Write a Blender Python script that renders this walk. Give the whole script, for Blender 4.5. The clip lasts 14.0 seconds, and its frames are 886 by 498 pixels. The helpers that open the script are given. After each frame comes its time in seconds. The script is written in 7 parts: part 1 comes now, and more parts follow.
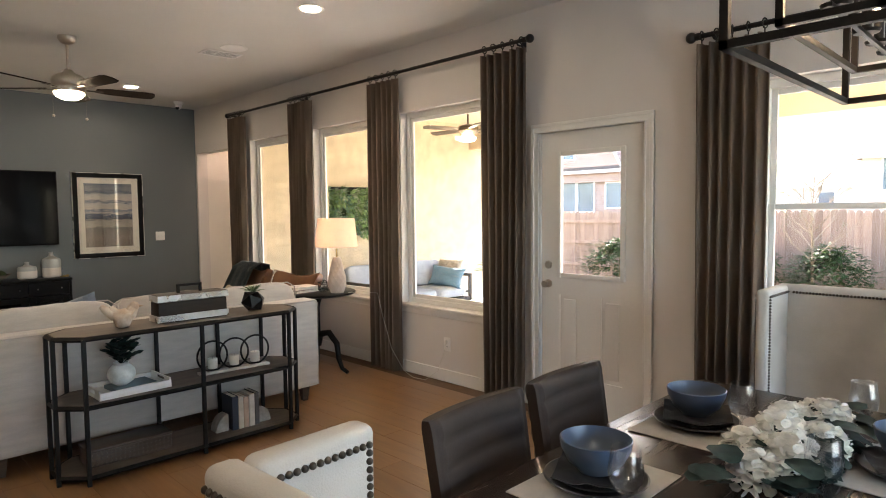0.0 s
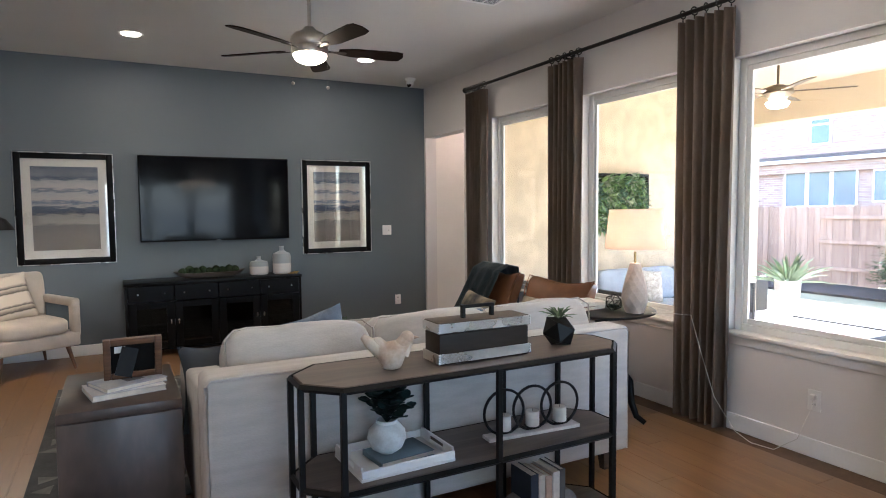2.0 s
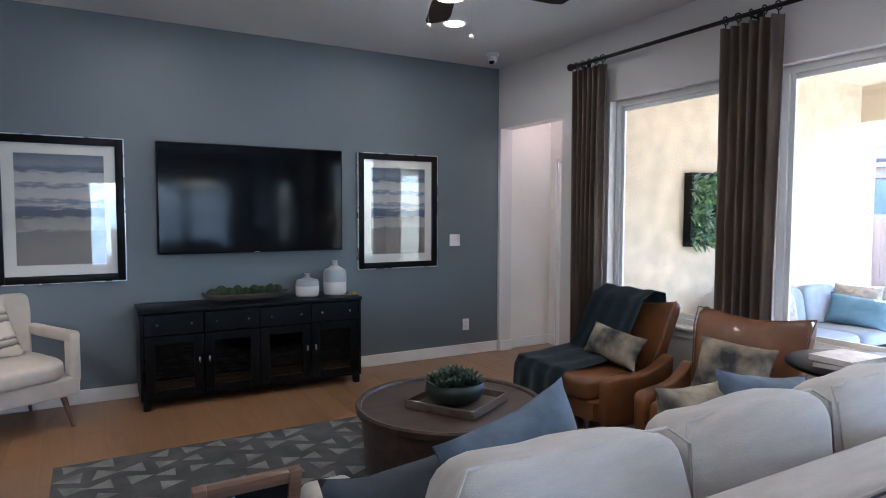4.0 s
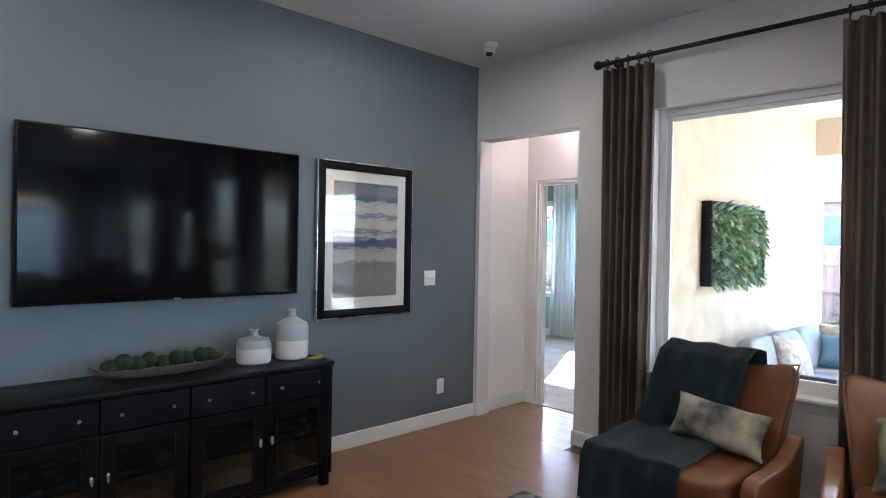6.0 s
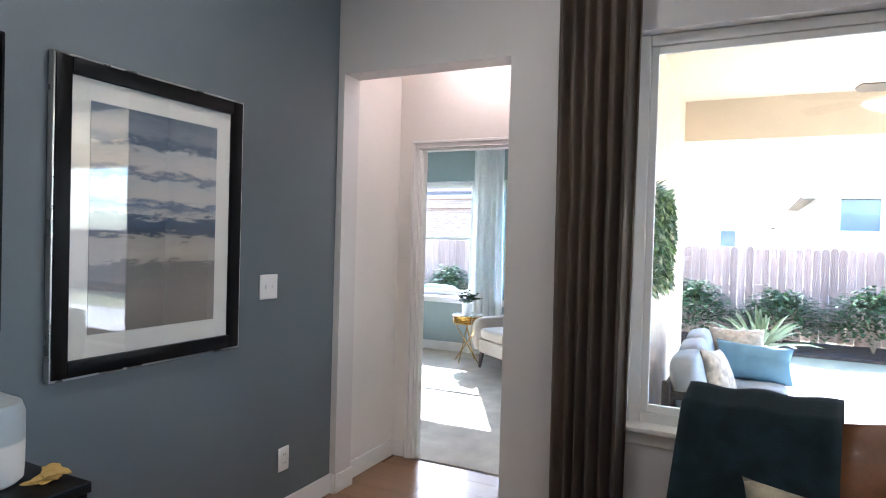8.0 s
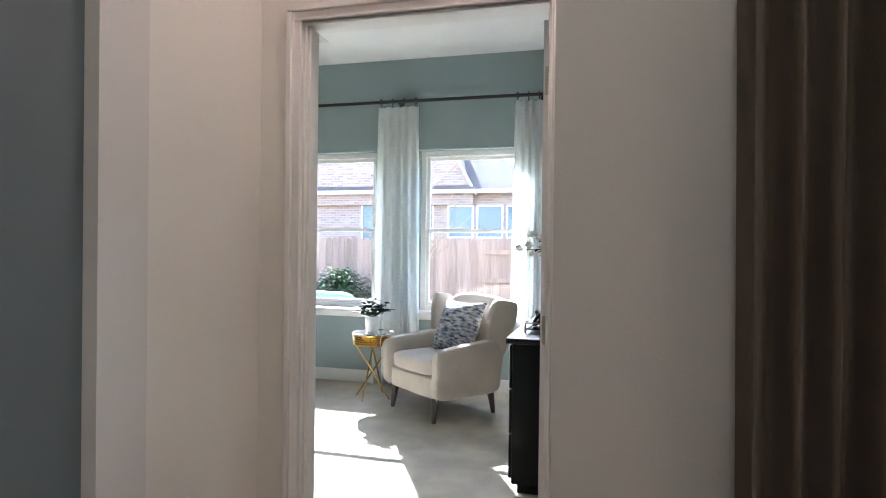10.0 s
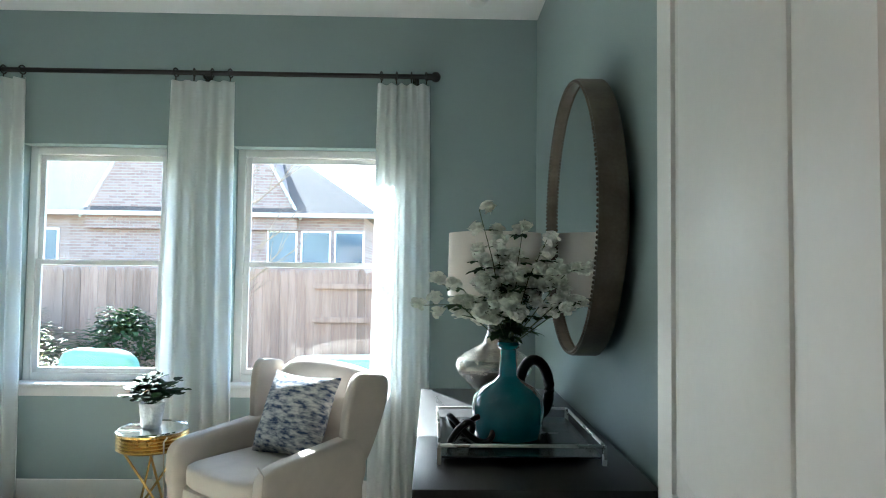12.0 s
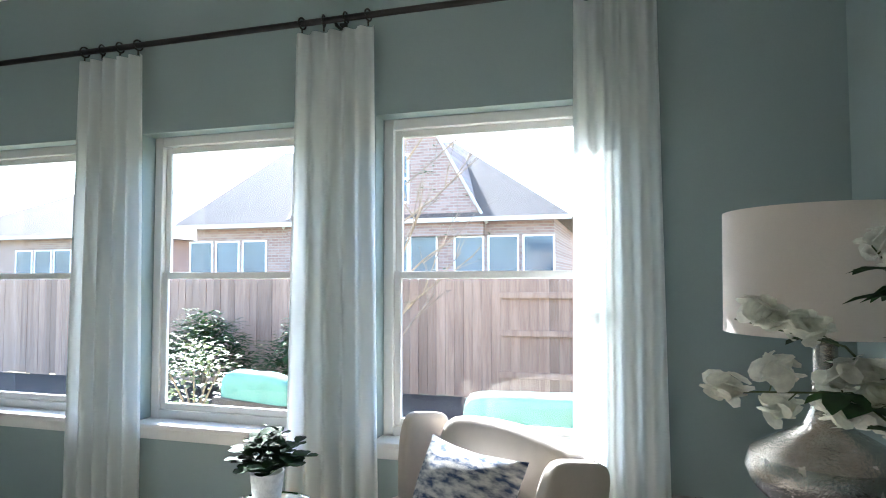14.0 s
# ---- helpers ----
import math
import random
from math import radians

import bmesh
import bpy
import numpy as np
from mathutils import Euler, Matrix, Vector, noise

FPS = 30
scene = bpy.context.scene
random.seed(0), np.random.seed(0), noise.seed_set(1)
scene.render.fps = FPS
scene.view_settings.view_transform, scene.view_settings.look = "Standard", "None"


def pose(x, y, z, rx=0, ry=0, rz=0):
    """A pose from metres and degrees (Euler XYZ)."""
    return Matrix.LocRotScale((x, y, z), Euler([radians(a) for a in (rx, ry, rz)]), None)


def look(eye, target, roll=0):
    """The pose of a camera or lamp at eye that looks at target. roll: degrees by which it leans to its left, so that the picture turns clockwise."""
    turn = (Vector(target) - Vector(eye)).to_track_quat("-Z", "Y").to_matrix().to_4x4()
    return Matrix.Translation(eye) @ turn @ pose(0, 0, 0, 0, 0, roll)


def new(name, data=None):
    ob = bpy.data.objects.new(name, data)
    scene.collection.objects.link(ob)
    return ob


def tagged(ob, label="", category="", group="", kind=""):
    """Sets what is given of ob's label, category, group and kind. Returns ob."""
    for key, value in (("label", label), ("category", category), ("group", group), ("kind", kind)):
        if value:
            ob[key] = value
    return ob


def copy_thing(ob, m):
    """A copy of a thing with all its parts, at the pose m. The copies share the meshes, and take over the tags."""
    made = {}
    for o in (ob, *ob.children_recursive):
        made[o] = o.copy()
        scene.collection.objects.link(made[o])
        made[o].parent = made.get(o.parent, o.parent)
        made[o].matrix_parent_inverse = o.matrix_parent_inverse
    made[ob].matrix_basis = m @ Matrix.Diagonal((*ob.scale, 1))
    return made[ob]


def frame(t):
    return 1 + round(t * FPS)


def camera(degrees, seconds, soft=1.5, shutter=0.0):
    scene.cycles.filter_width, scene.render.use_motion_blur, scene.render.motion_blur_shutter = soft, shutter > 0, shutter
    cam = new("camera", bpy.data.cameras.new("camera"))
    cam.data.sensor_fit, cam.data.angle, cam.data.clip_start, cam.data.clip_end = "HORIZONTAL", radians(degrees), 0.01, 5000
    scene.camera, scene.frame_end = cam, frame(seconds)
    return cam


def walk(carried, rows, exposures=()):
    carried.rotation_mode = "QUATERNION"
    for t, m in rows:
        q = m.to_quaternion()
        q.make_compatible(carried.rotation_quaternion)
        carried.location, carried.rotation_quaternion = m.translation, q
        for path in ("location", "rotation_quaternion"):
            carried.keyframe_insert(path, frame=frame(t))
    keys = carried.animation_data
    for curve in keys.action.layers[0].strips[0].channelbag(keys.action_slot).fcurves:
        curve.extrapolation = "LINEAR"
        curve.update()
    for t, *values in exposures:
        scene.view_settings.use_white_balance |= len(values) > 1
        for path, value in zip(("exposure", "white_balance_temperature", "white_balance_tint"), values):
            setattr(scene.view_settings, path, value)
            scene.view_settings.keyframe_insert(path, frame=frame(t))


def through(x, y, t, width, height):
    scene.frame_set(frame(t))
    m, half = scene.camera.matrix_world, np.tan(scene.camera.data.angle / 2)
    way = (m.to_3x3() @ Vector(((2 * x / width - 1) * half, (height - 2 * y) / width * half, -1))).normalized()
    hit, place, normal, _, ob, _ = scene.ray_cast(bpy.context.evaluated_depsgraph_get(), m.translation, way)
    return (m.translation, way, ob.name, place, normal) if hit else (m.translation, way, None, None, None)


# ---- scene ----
cam = camera(71.3, 14.0, soft=1.0)
PATH = [
    (0, (0.121, 0.233, 1.488), (1.527, 1.651, 1.368), -0.6),
    (0.5, (0.195, 0.65, 1.459), (1.371, 2.263, 1.335), -0.7),
    (1, (0.207, 1.059, 1.474), (1.22, 2.779, 1.339), -0.8),
    (1.5, (0.269, 1.456, 1.474), (1.23, 3.205, 1.337), -0.6),
    (2, (0.385, 1.905, 1.455), (1.315, 3.671, 1.325), -0.5),
    (2.5, (0.35, 2.336, 1.46), (1.249, 4.119, 1.336), -0.4),
    (3, (0.272, 2.726, 1.47), (1.156, 4.516, 1.343), -0.1),
    (3.5, (0.229, 3.179, 1.476), (1.151, 4.949, 1.349), -0.0),
    (4.7, (-0.02, 4.28, 1.472), (1.08, 5.95, 1.385), 0.5),
    (5.8, (-0.086, 5.293, 1.465), (1.249, 6.782, 1.439), 1.0),
    (6, (0.012, 5.454, 1.477), (1.403, 6.891, 1.458), 1.0),
    (6.5, (0.194, 5.884, 1.445), (1.737, 7.158, 1.434), 1.1),
    (7, (0.403, 6.249, 1.443), (2.067, 7.357, 1.396), 1.3),
    (7.5, (0.756, 6.643, 1.447), (2.48, 7.655, 1.393), 1.4),
    (8, (1.048, 6.991, 1.453), (2.843, 7.872, 1.42), 1.6),
    (8.2, (1.19, 7.08, 1.426), (3.008, 7.914, 1.409), 1.7),
    (9.3, (2.08, 7.64, 1.37), (3.96, 8.32, 1.35), 1.2),
    (10.3, (3.052, 8.076, 1.31), (4.996, 8.545, 1.301), 0.7),
    (10.5, (3.178, 8.163, 1.339), (5.132, 8.589, 1.331), 0.8),
    (11, (3.598, 8.299, 1.333), (5.578, 8.582, 1.343), 0.8),
    (11.5, (3.989, 8.388, 1.365), (5.983, 8.542, 1.416), 0.8),
    (12, (4.374, 8.45, 1.402), (6.372, 8.414, 1.486), 0.7),
    (12.5, (4.779, 8.437, 1.396), (6.775, 8.421, 1.524), 0.7),
    (13, (5.086, 8.501, 1.401), (7.074, 8.719, 1.459), 0.3),
    (13.5, (5.367, 8.575, 1.448), (7.348, 8.836, 1.533), 0.2),
    (14, (5.636, 8.609, 1.439), (7.552, 9.175, 1.534), -0.1),
]
walk(cam, [(t, look(eye, target, roll)) for t, eye, target, roll in PATH],
     exposures=[(0.0, 3.7, 6900, 14), (1.0, 3.75, 7200, 12), (2.0, 3.85, 5600, 13), (3.5, 3.82, 4850, 13), (6.0, 4.1, 4950, 11), (7.0, 4.14, 5000, 11), (8.2, 4.0, 5100, 11), (10.4, 3.6, 5500, 10), (11.0, 3.75, 5400, 5), (11.5, 3.65, 5400, 2), (12.0, 3.35, 5400, 0), (13.0, 3.12, 5600, 8), (14.0, 3.18, 5600, 8)])

# ---- daylight ----
world = bpy.data.worlds.new("sky")
scene.world = world
world.use_nodes = True
wn = world.node_tree.nodes
sky = wn.new("ShaderNodeTexSky")
sky.sky_type, sky.sun_disc = "NISHITA", False
SUN = Vector((0.76, 0.385, 0.53)).normalized()
sky.sun_elevation = math.asin(SUN.z)
sky.sun_rotation = math.atan2(SUN.x, SUN.y)
wn["Background"].inputs["Strength"].default_value = 0.15
world.node_tree.links.new(sky.outputs["Color"], wn["Background"].inputs["Color"])
sun_data = bpy.data.lights.new("sun", "SUN")
sun_data.energy, sun_data.angle, sun_data.color = 5.0, radians(0.5), (1.0, 0.95, 0.88)
sun = new("sun", sun_data)
sun.matrix_world = look((20, 20, 20), Vector((20, 20, 20)) - SUN)

# sky light in the opening of the south dining windows
sky_light = bpy.data.lights.new("south_sky_light", "AREA")
sky_light.shape, sky_light.size, sky_light.size_y = "RECTANGLE", 3.2, 2.1
sky_light.energy, sky_light.color = 6.5, (0.42, 0.68, 1.0)
new("south_sky_light", sky_light).matrix_world = look((1.7, -2.80, 1.18), (1.7, 0.0, 1.18))

# ---- materials ----


def nodes_of(m):
    m.use_nodes = True
    t = m.node_tree
    return t, t.nodes, t.links, t.nodes["Principled BSDF"]


def paint(name, base, rough=0.6, metal=0.0, vary=0.12, scale=3.0, grain=60.0, bump=0.15, depth=0.002, second=None, coat=0.0,
          sheen=0.0, random=0.0, stretch=(1, 1, 1), through=0.0, spec=0.5):
    """A surface with variation at two scales, relief and, when second is given, patches of a second colour."""
    m = bpy.data.materials.new(name)
    t, n, l, b = nodes_of(m)
    co = n.new("ShaderNodeTexCoord")
    mp = n.new("ShaderNodeMapping")
    mp.inputs["Scale"].default_value = stretch
    l.new(co.outputs["Object"], mp.inputs["Vector"])
    big, fine = n.new("ShaderNodeTexNoise"), n.new("ShaderNodeTexNoise")
    big.inputs["Scale"].default_value, big.inputs["Detail"].default_value = scale, 4
    fine.inputs["Scale"].default_value, fine.inputs["Detail"].default_value = grain, 3
    for q in (big, fine):
        l.new(mp.outputs["Vector"], q.inputs["Vector"])
    ramp = n.new("ShaderNodeValToRGB")
    dark = [max(0.0, c * (1 - vary)) for c in base]
    light = [min(1.0, c * (1 + vary)) for c in base] if second is None else second
    ramp.color_ramp.elements[0].position, ramp.color_ramp.elements[1].position = 0.35, 0.65
    ramp.color_ramp.elements[0].color, ramp.color_ramp.elements[1].color = (*dark, 1), (*light, 1)
    l.new(big.outputs["Fac"], ramp.inputs["Fac"])
    mul = n.new("ShaderNodeMix")
    mul.data_type, mul.blend_type = "RGBA", "MULTIPLY"
    mul.inputs["Factor"].default_value = 1.0
    r2 = n.new("ShaderNodeValToRGB")
    r2.color_ramp.elements[0].position, r2.color_ramp.elements[1].position = 0.3, 0.7
    g = 1 - vary * 0.8
    r2.color_ramp.elements[0].color, r2.color_ramp.elements[1].color = (g, g, g, 1), (1, 1, 1, 1)
    l.new(fine.outputs["Fac"], r2.inputs["Fac"])
    l.new(ramp.outputs["Color"], mul.inputs["A"])
    l.new(r2.outputs["Color"], mul.inputs["B"])
    out = mul.outputs["Result"]
    if random:
        info, hsv, mr = n.new("ShaderNodeObjectInfo"), n.new("ShaderNodeHueSaturation"), n.new("ShaderNodeMapRange")
        mr.inputs["To Min"].default_value, mr.inputs["To Max"].default_value = 1 - random, 1 + random
        l.new(info.outputs["Random"], mr.inputs["Value"])
        l.new(mr.outputs["Result"], hsv.inputs["Value"])
        l.new(out, hsv.inputs["Color"])
        out = hsv.outputs["Color"]
    l.new(out, b.inputs["Base Color"])
    b.inputs["Metallic"].default_value = metal
    b.inputs["Coat Weight"].default_value = coat
    b.inputs["Sheen Weight"].default_value = sheen
    b.inputs["Specular IOR Level"].default_value = spec
    rr = n.new("ShaderNodeMapRange")
    rr.inputs["To Min"].default_value, rr.inputs["To Max"].default_value = max(0.02, rough - 0.07), min(1.0, rough + 0.07)
    l.new(big.outputs["Fac"], rr.inputs["Value"])
    l.new(rr.outputs["Result"], b.inputs["Roughness"])
    if bump:
        bp = n.new("ShaderNodeBump")
        bp.inputs["Strength"].default_value, bp.inputs["Distance"].default_value = bump, depth
        l.new(fine.outputs["Fac"], bp.inputs["Height"])
        l.new(bp.outputs["Normal"], b.inputs["Normal"])
    if through:
        tr, mx = n.new("ShaderNodeBsdfTranslucent"), n.new("ShaderNodeMixShader")
        mx.inputs["Fac"].default_value = through
        l.new(out, tr.inputs["Color"])
        l.new(b.outputs["BSDF"], mx.inputs[1])
        l.new(tr.outputs["BSDF"], mx.inputs[2])
        l.new(mx.outputs["Shader"], n["Material Output"].inputs["Surface"])
    return m


def wood(name, dark, light, rough=0.4, axis="X", scale=1.0, random=0.0, coat=0.0, bump=0.1):
    """Long grain along one axis of the object."""
    m = bpy.data.materials.new(name)
    t, n, l, b = nodes_of(m)
    co, mp = n.new("ShaderNodeTexCoord"), n.new("ShaderNodeMapping")
    info, add = n.new("ShaderNodeObjectInfo"), n.new("ShaderNodeVectorMath")
    add.operation = "ADD"
    mul = n.new("ShaderNodeMath")
    mul.operation, mul.inputs[1].default_value = "MULTIPLY", 37.0
    l.new(info.outputs["Random"], mul.inputs[0])
    l.new(co.outputs["Object"], add.inputs[0])
    l.new(mul.outputs["Value"], add.inputs[1])
    l.new(add.outputs["Vector"], mp.inputs["Vector"])
    s = [14 * scale] * 3
    s["XYZ".index(axis)] = 1.1 * scale
    mp.inputs["Scale"].default_value = s
    no, fi = n.new("ShaderNodeTexNoise"), n.new("ShaderNodeTexNoise")
    no.inputs["Scale"].default_value, no.inputs["Detail"].default_value, no.inputs["Distortion"].default_value = 1.2, 5, 0.8
    fi.inputs["Scale"].default_value, fi.inputs["Detail"].default_value = 9.0, 3
    l.new(mp.outputs["Vector"], no.inputs["Vector"])
    l.new(mp.outputs["Vector"], fi.inputs["Vector"])
    av = n.new("ShaderNodeMix")
    av.inputs["Factor"].default_value = 0.35
    l.new(no.outputs["Fac"], av.inputs["A"])
    l.new(fi.outputs["Fac"], av.inputs["B"])
    ra = n.new("ShaderNodeValToRGB")
    ra.color_ramp.elements[0].position, ra.color_ramp.elements[1].position = 0.36, 0.64
    ra.color_ramp.elements[0].color, ra.color_ramp.elements[1].color = (*dark, 1), (*light, 1)
    l.new(av.outputs["Result"], ra.inputs["Fac"])
    out = ra.outputs["Color"]
    if random:
        hsv, mr = n.new("ShaderNodeHueSaturation"), n.new("ShaderNodeMapRange")
        mr.inputs["To Min"].default_value, mr.inputs["To Max"].default_value = 1 - random, 1 + random
        l.new(info.outputs["Random"], mr.inputs["Value"])
        l.new(mr.outputs["Result"], hsv.inputs["Value"])
        l.new(out, hsv.inputs["Color"])
        out = hsv.outputs["Color"]
    l.new(out, b.inputs["Base Color"])
    rr = n.new("ShaderNodeMapRange")
    rr.inputs["To Min"].default_value, rr.inputs["To Max"].default_value = max(0.03, rough - 0.08), rough + 0.08
    l.new(av.outputs["Result"], rr.inputs["Value"])
    l.new(rr.outputs["Result"], b.inputs["Roughness"])
    b.inputs["Coat Weight"].default_value = coat
    bp = n.new("ShaderNodeBump")
    bp.inputs["Strength"].default_value, bp.inputs["Distance"].default_value = bump, 0.002
    l.new(av.outputs["Result"], bp.inputs["Height"])
    l.new(bp.outputs["Normal"], b.inputs["Normal"])
    return m


def bands(name, stops, axis, height, rough=0.6, grain=30.0, wave=0.25, bump=0.2, spec=0.5, squash=1.0):
    """Colours that follow one another along an axis over a height, with broken edges."""
    m = bpy.data.materials.new(name)
    t, n, l, b = nodes_of(m)
    co, se = n.new("ShaderNodeTexCoord"), n.new("ShaderNodeSeparateXYZ")
    l.new(co.outputs["Object"], se.inputs["Vector"])
    no = n.new("ShaderNodeTexNoise")
    no.inputs["Scale"].default_value, no.inputs["Detail"].default_value = grain, 5
    mp = n.new("ShaderNodeMapping")
    mp.inputs["Scale"].default_value = (1, 1, squash)
    l.new(co.outputs["Object"], mp.inputs["Vector"])
    l.new(mp.outputs["Vector"], no.inputs["Vector"])
    no.inputs["Roughness"].default_value = 0.65
    div, ad, sub = n.new("ShaderNodeMath"), n.new("ShaderNodeMath"), n.new("ShaderNodeMath")
    div.operation, div.inputs[1].default_value = "DIVIDE", height
    sub.operation, sub.inputs[1].default_value = "MULTIPLY_ADD", wave
    sub.inputs[2].default_value = -wave / 2
    ad.operation = "ADD"
    l.new(se.outputs[axis], div.inputs[0])
    l.new(no.outputs["Fac"], sub.inputs[0])
    l.new(div.outputs["Value"], ad.inputs[0])
    l.new(sub.outputs["Value"], ad.inputs[1])
    ra = n.new("ShaderNodeValToRGB")
    e = ra.color_ramp.elements
    for i, (p, c) in enumerate(stops):
        q = e[i] if i < 2 else e.new(p)
        q.position, q.color = p, (*c, 1)
    l.new(ad.outputs["Value"], ra.inputs["Fac"])
    l.new(ra.outputs["Color"], b.inputs["Base Color"])
    b.inputs["Roughness"].default_value = rough
    b.inputs["Specular IOR Level"].default_value = spec
    bp = n.new("ShaderNodeBump")
    bp.inputs["Strength"].default_value, bp.inputs["Distance"].default_value = bump, 0.002
    l.new(no.outputs["Fac"], bp.inputs["Height"])
    l.new(bp.outputs["Normal"], b.inputs["Normal"])
    return m


def glow(name, colour, strength):
    m = bpy.data.materials.new(name)
    t, n, l, b = nodes_of(m)
    b.inputs["Base Color"].default_value = (*colour, 1)
    b.inputs["Emission Color"].default_value = (*colour, 1)
    b.inputs["Emission Strength"].default_value = strength
    return m


def clear(name, tint=(1, 1, 1), rough=0.0, gloss=0.06):
    """Thin glass: clear, with a Fresnel gloss."""
    m = bpy.data.materials.new(name)
    m.use_nodes = True
    n, l = m.node_tree.nodes, m.node_tree.links
    n.clear()
    o, tr, gl, mx, fr = (n.new(k) for k in ("ShaderNodeOutputMaterial", "ShaderNodeBsdfTransparent", "ShaderNodeBsdfGlossy", "ShaderNodeMixShader", "ShaderNodeLayerWeight"))
    tr.inputs["Color"].default_value = (*tint, 1)
    gl.inputs["Roughness"].default_value = rough
    pw = n.new("ShaderNodeMath")
    pw.operation, pw.inputs[1].default_value = "POWER", 5.0
    ma = n.new("ShaderNodeMath")
    ma.operation, ma.inputs[1].default_value, ma.inputs[2].default_value = "MULTIPLY_ADD", 0.6, gloss * 0.7
    fr.inputs["Blend"].default_value = 0.5
    l.new(fr.outputs["Facing"], pw.inputs[0])
    l.new(pw.outputs["Value"], ma.inputs[0])
    l.new(ma.outputs["Value"], mx.inputs["Fac"])
    l.new(tr.outputs["BSDF"], mx.inputs[1])
    l.new(gl.outputs["BSDF"], mx.inputs[2])
    l.new(mx.outputs["Shader"], o.inputs["Surface"])
    return m


def thick_glass(name, colour, rough=0.02):
    m = bpy.data.materials.new(name)
    t, n, l, b = nodes_of(m)
    b.inputs["Base Color"].default_value = (*colour, 1)
    b.inputs["Transmission Weight"].default_value = 1.0
    b.inputs["Roughness"].default_value = rough
    b.inputs["IOR"].default_value = 1.45
    return m


WALL = paint("wall_paint", (0.70, 0.665, 0.64), 0.55, vary=0.03, scale=1.2, grain=140, bump=0.25, depth=0.0015)
HALL = paint("hall_paint", (0.80, 0.765, 0.71), 0.55, vary=0.03, scale=1.2, grain=140, bump=0.25, depth=0.0015)
GREY = paint("accent_paint", (0.135, 0.155, 0.165), 0.5, vary=0.04, scale=1.0, grain=140, bump=0.25, depth=0.0015)
AQUA = paint("bedroom_paint", (0.282, 0.35, 0.345), 0.5, vary=0.03, scale=1.0, grain=140, bump=0.25, depth=0.0015)
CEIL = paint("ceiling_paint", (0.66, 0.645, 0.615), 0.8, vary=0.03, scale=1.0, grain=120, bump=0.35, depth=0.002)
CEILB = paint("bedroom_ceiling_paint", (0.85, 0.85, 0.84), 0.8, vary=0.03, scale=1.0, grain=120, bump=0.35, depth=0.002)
TRIM = paint("trim_paint", (0.80, 0.785, 0.76), 0.35, vary=0.03, scale=2, grain=50, bump=0.05)
DOORM = paint("door_paint", (0.76, 0.74, 0.71), 0.38, vary=0.03, scale=2, grain=50, bump=0.06)
VINYL = paint("window_vinyl", (0.84, 0.83, 0.80), 0.35, vary=0.02, scale=2, grain=40, bump=0.04)
PLANK = wood("plank_floor", (0.205, 0.108, 0.048), (0.275, 0.150, 0.069), 0.33, "Y", 0.55, random=0.05, coat=0.08, bump=0.08)
GROUT = paint("plank_joint", (0.14, 0.085, 0.05), 0.8, vary=0.2, scale=8)
CARPET = paint("carpet", (0.57, 0.515, 0.415), 0.95, vary=0.16, scale=4, grain=420, bump=0.9, depth=0.006, sheen=0.3)
STUCCO = paint("stucco", (0.62, 0.51, 0.36), 0.9, vary=0.12, scale=5, grain=90, bump=0.9, depth=0.008)
PATIOC = paint("patio_ceiling", (0.60, 0.50, 0.36), 0.8, vary=0.04, scale=2, grain=80, bump=0.1)
CONC = paint("concrete", (0.52, 0.50, 0.47), 0.85, vary=0.12, scale=2, grain=80, bump=0.3)
GLASS = clear("window_glass")
BLACK = paint("black_metal", (0.010, 0.009, 0.0085), 0.5, 0.0, spec=0.18, vary=0.2, scale=6, grain=120, bump=0.06)
BRONZE = paint("bronze_rod", (0.012, 0.0095, 0.008), 0.42, 0.2, vary=0.2, scale=6, grain=120, bump=0.05)
TAUPE = paint("taupe_drape", (0.24, 0.182, 0.14), 0.75, vary=0.18, scale=5, grain=260, bump=0.5, depth=0.002, sheen=0.2, stretch=(1, 1, 0.25), through=0.22)
SHEER = paint("white_drape", (0.95, 0.96, 0.95), 0.85, vary=0.02, scale=4, grain=300, bump=0.25, sheen=0.1, stretch=(1, 1, 0.3), through=0.8)
NICKEL = paint("brushed_nickel", (0.55, 0.50, 0.44), 0.3, 1.0, vary=0.08, scale=6, grain=200, bump=0.04)
CHROME = paint("silver_metal", (0.62, 0.60, 0.57), 0.28, 1.0, vary=0.1, scale=8, grain=90, bump=0.1)
SWITCH = paint("switch_plastic", (0.80, 0.78, 0.75), 0.35, vary=0.02, bump=0)

# ---- mesh helpers ----


def box(bm, x0, y0, z0, x1, y1, z1, r=0.0, seg=2):
    """An upright box, its edges rounded by r."""
    m = Matrix.LocRotScale(((x0 + x1) / 2, (y0 + y1) / 2, (z0 + z1) / 2), None, (abs(x1 - x0), abs(y1 - y0), abs(z1 - z0)))
    got = bmesh.ops.create_cube(bm, size=1, matrix=m)
    if r:
        edges = list({e for v in got["verts"] for e in v.link_edges})
        bmesh.ops.bevel(bm, geom=edges, offset=min(r, 0.45 * min(abs(x1 - x0), abs(y1 - y0), abs(z1 - z0))), segments=seg, affect="EDGES", profile=0.5, clamp_overlap=True)
    return bm


def made(*boxes, r=0.0, seg=2):
    bm = bmesh.new()
    for b in boxes:
        box(bm, *b, r=r, seg=seg)
    return bm


def moved(bm, m):
    bmesh.ops.transform(bm, matrix=m, verts=bm.verts)
    return bm


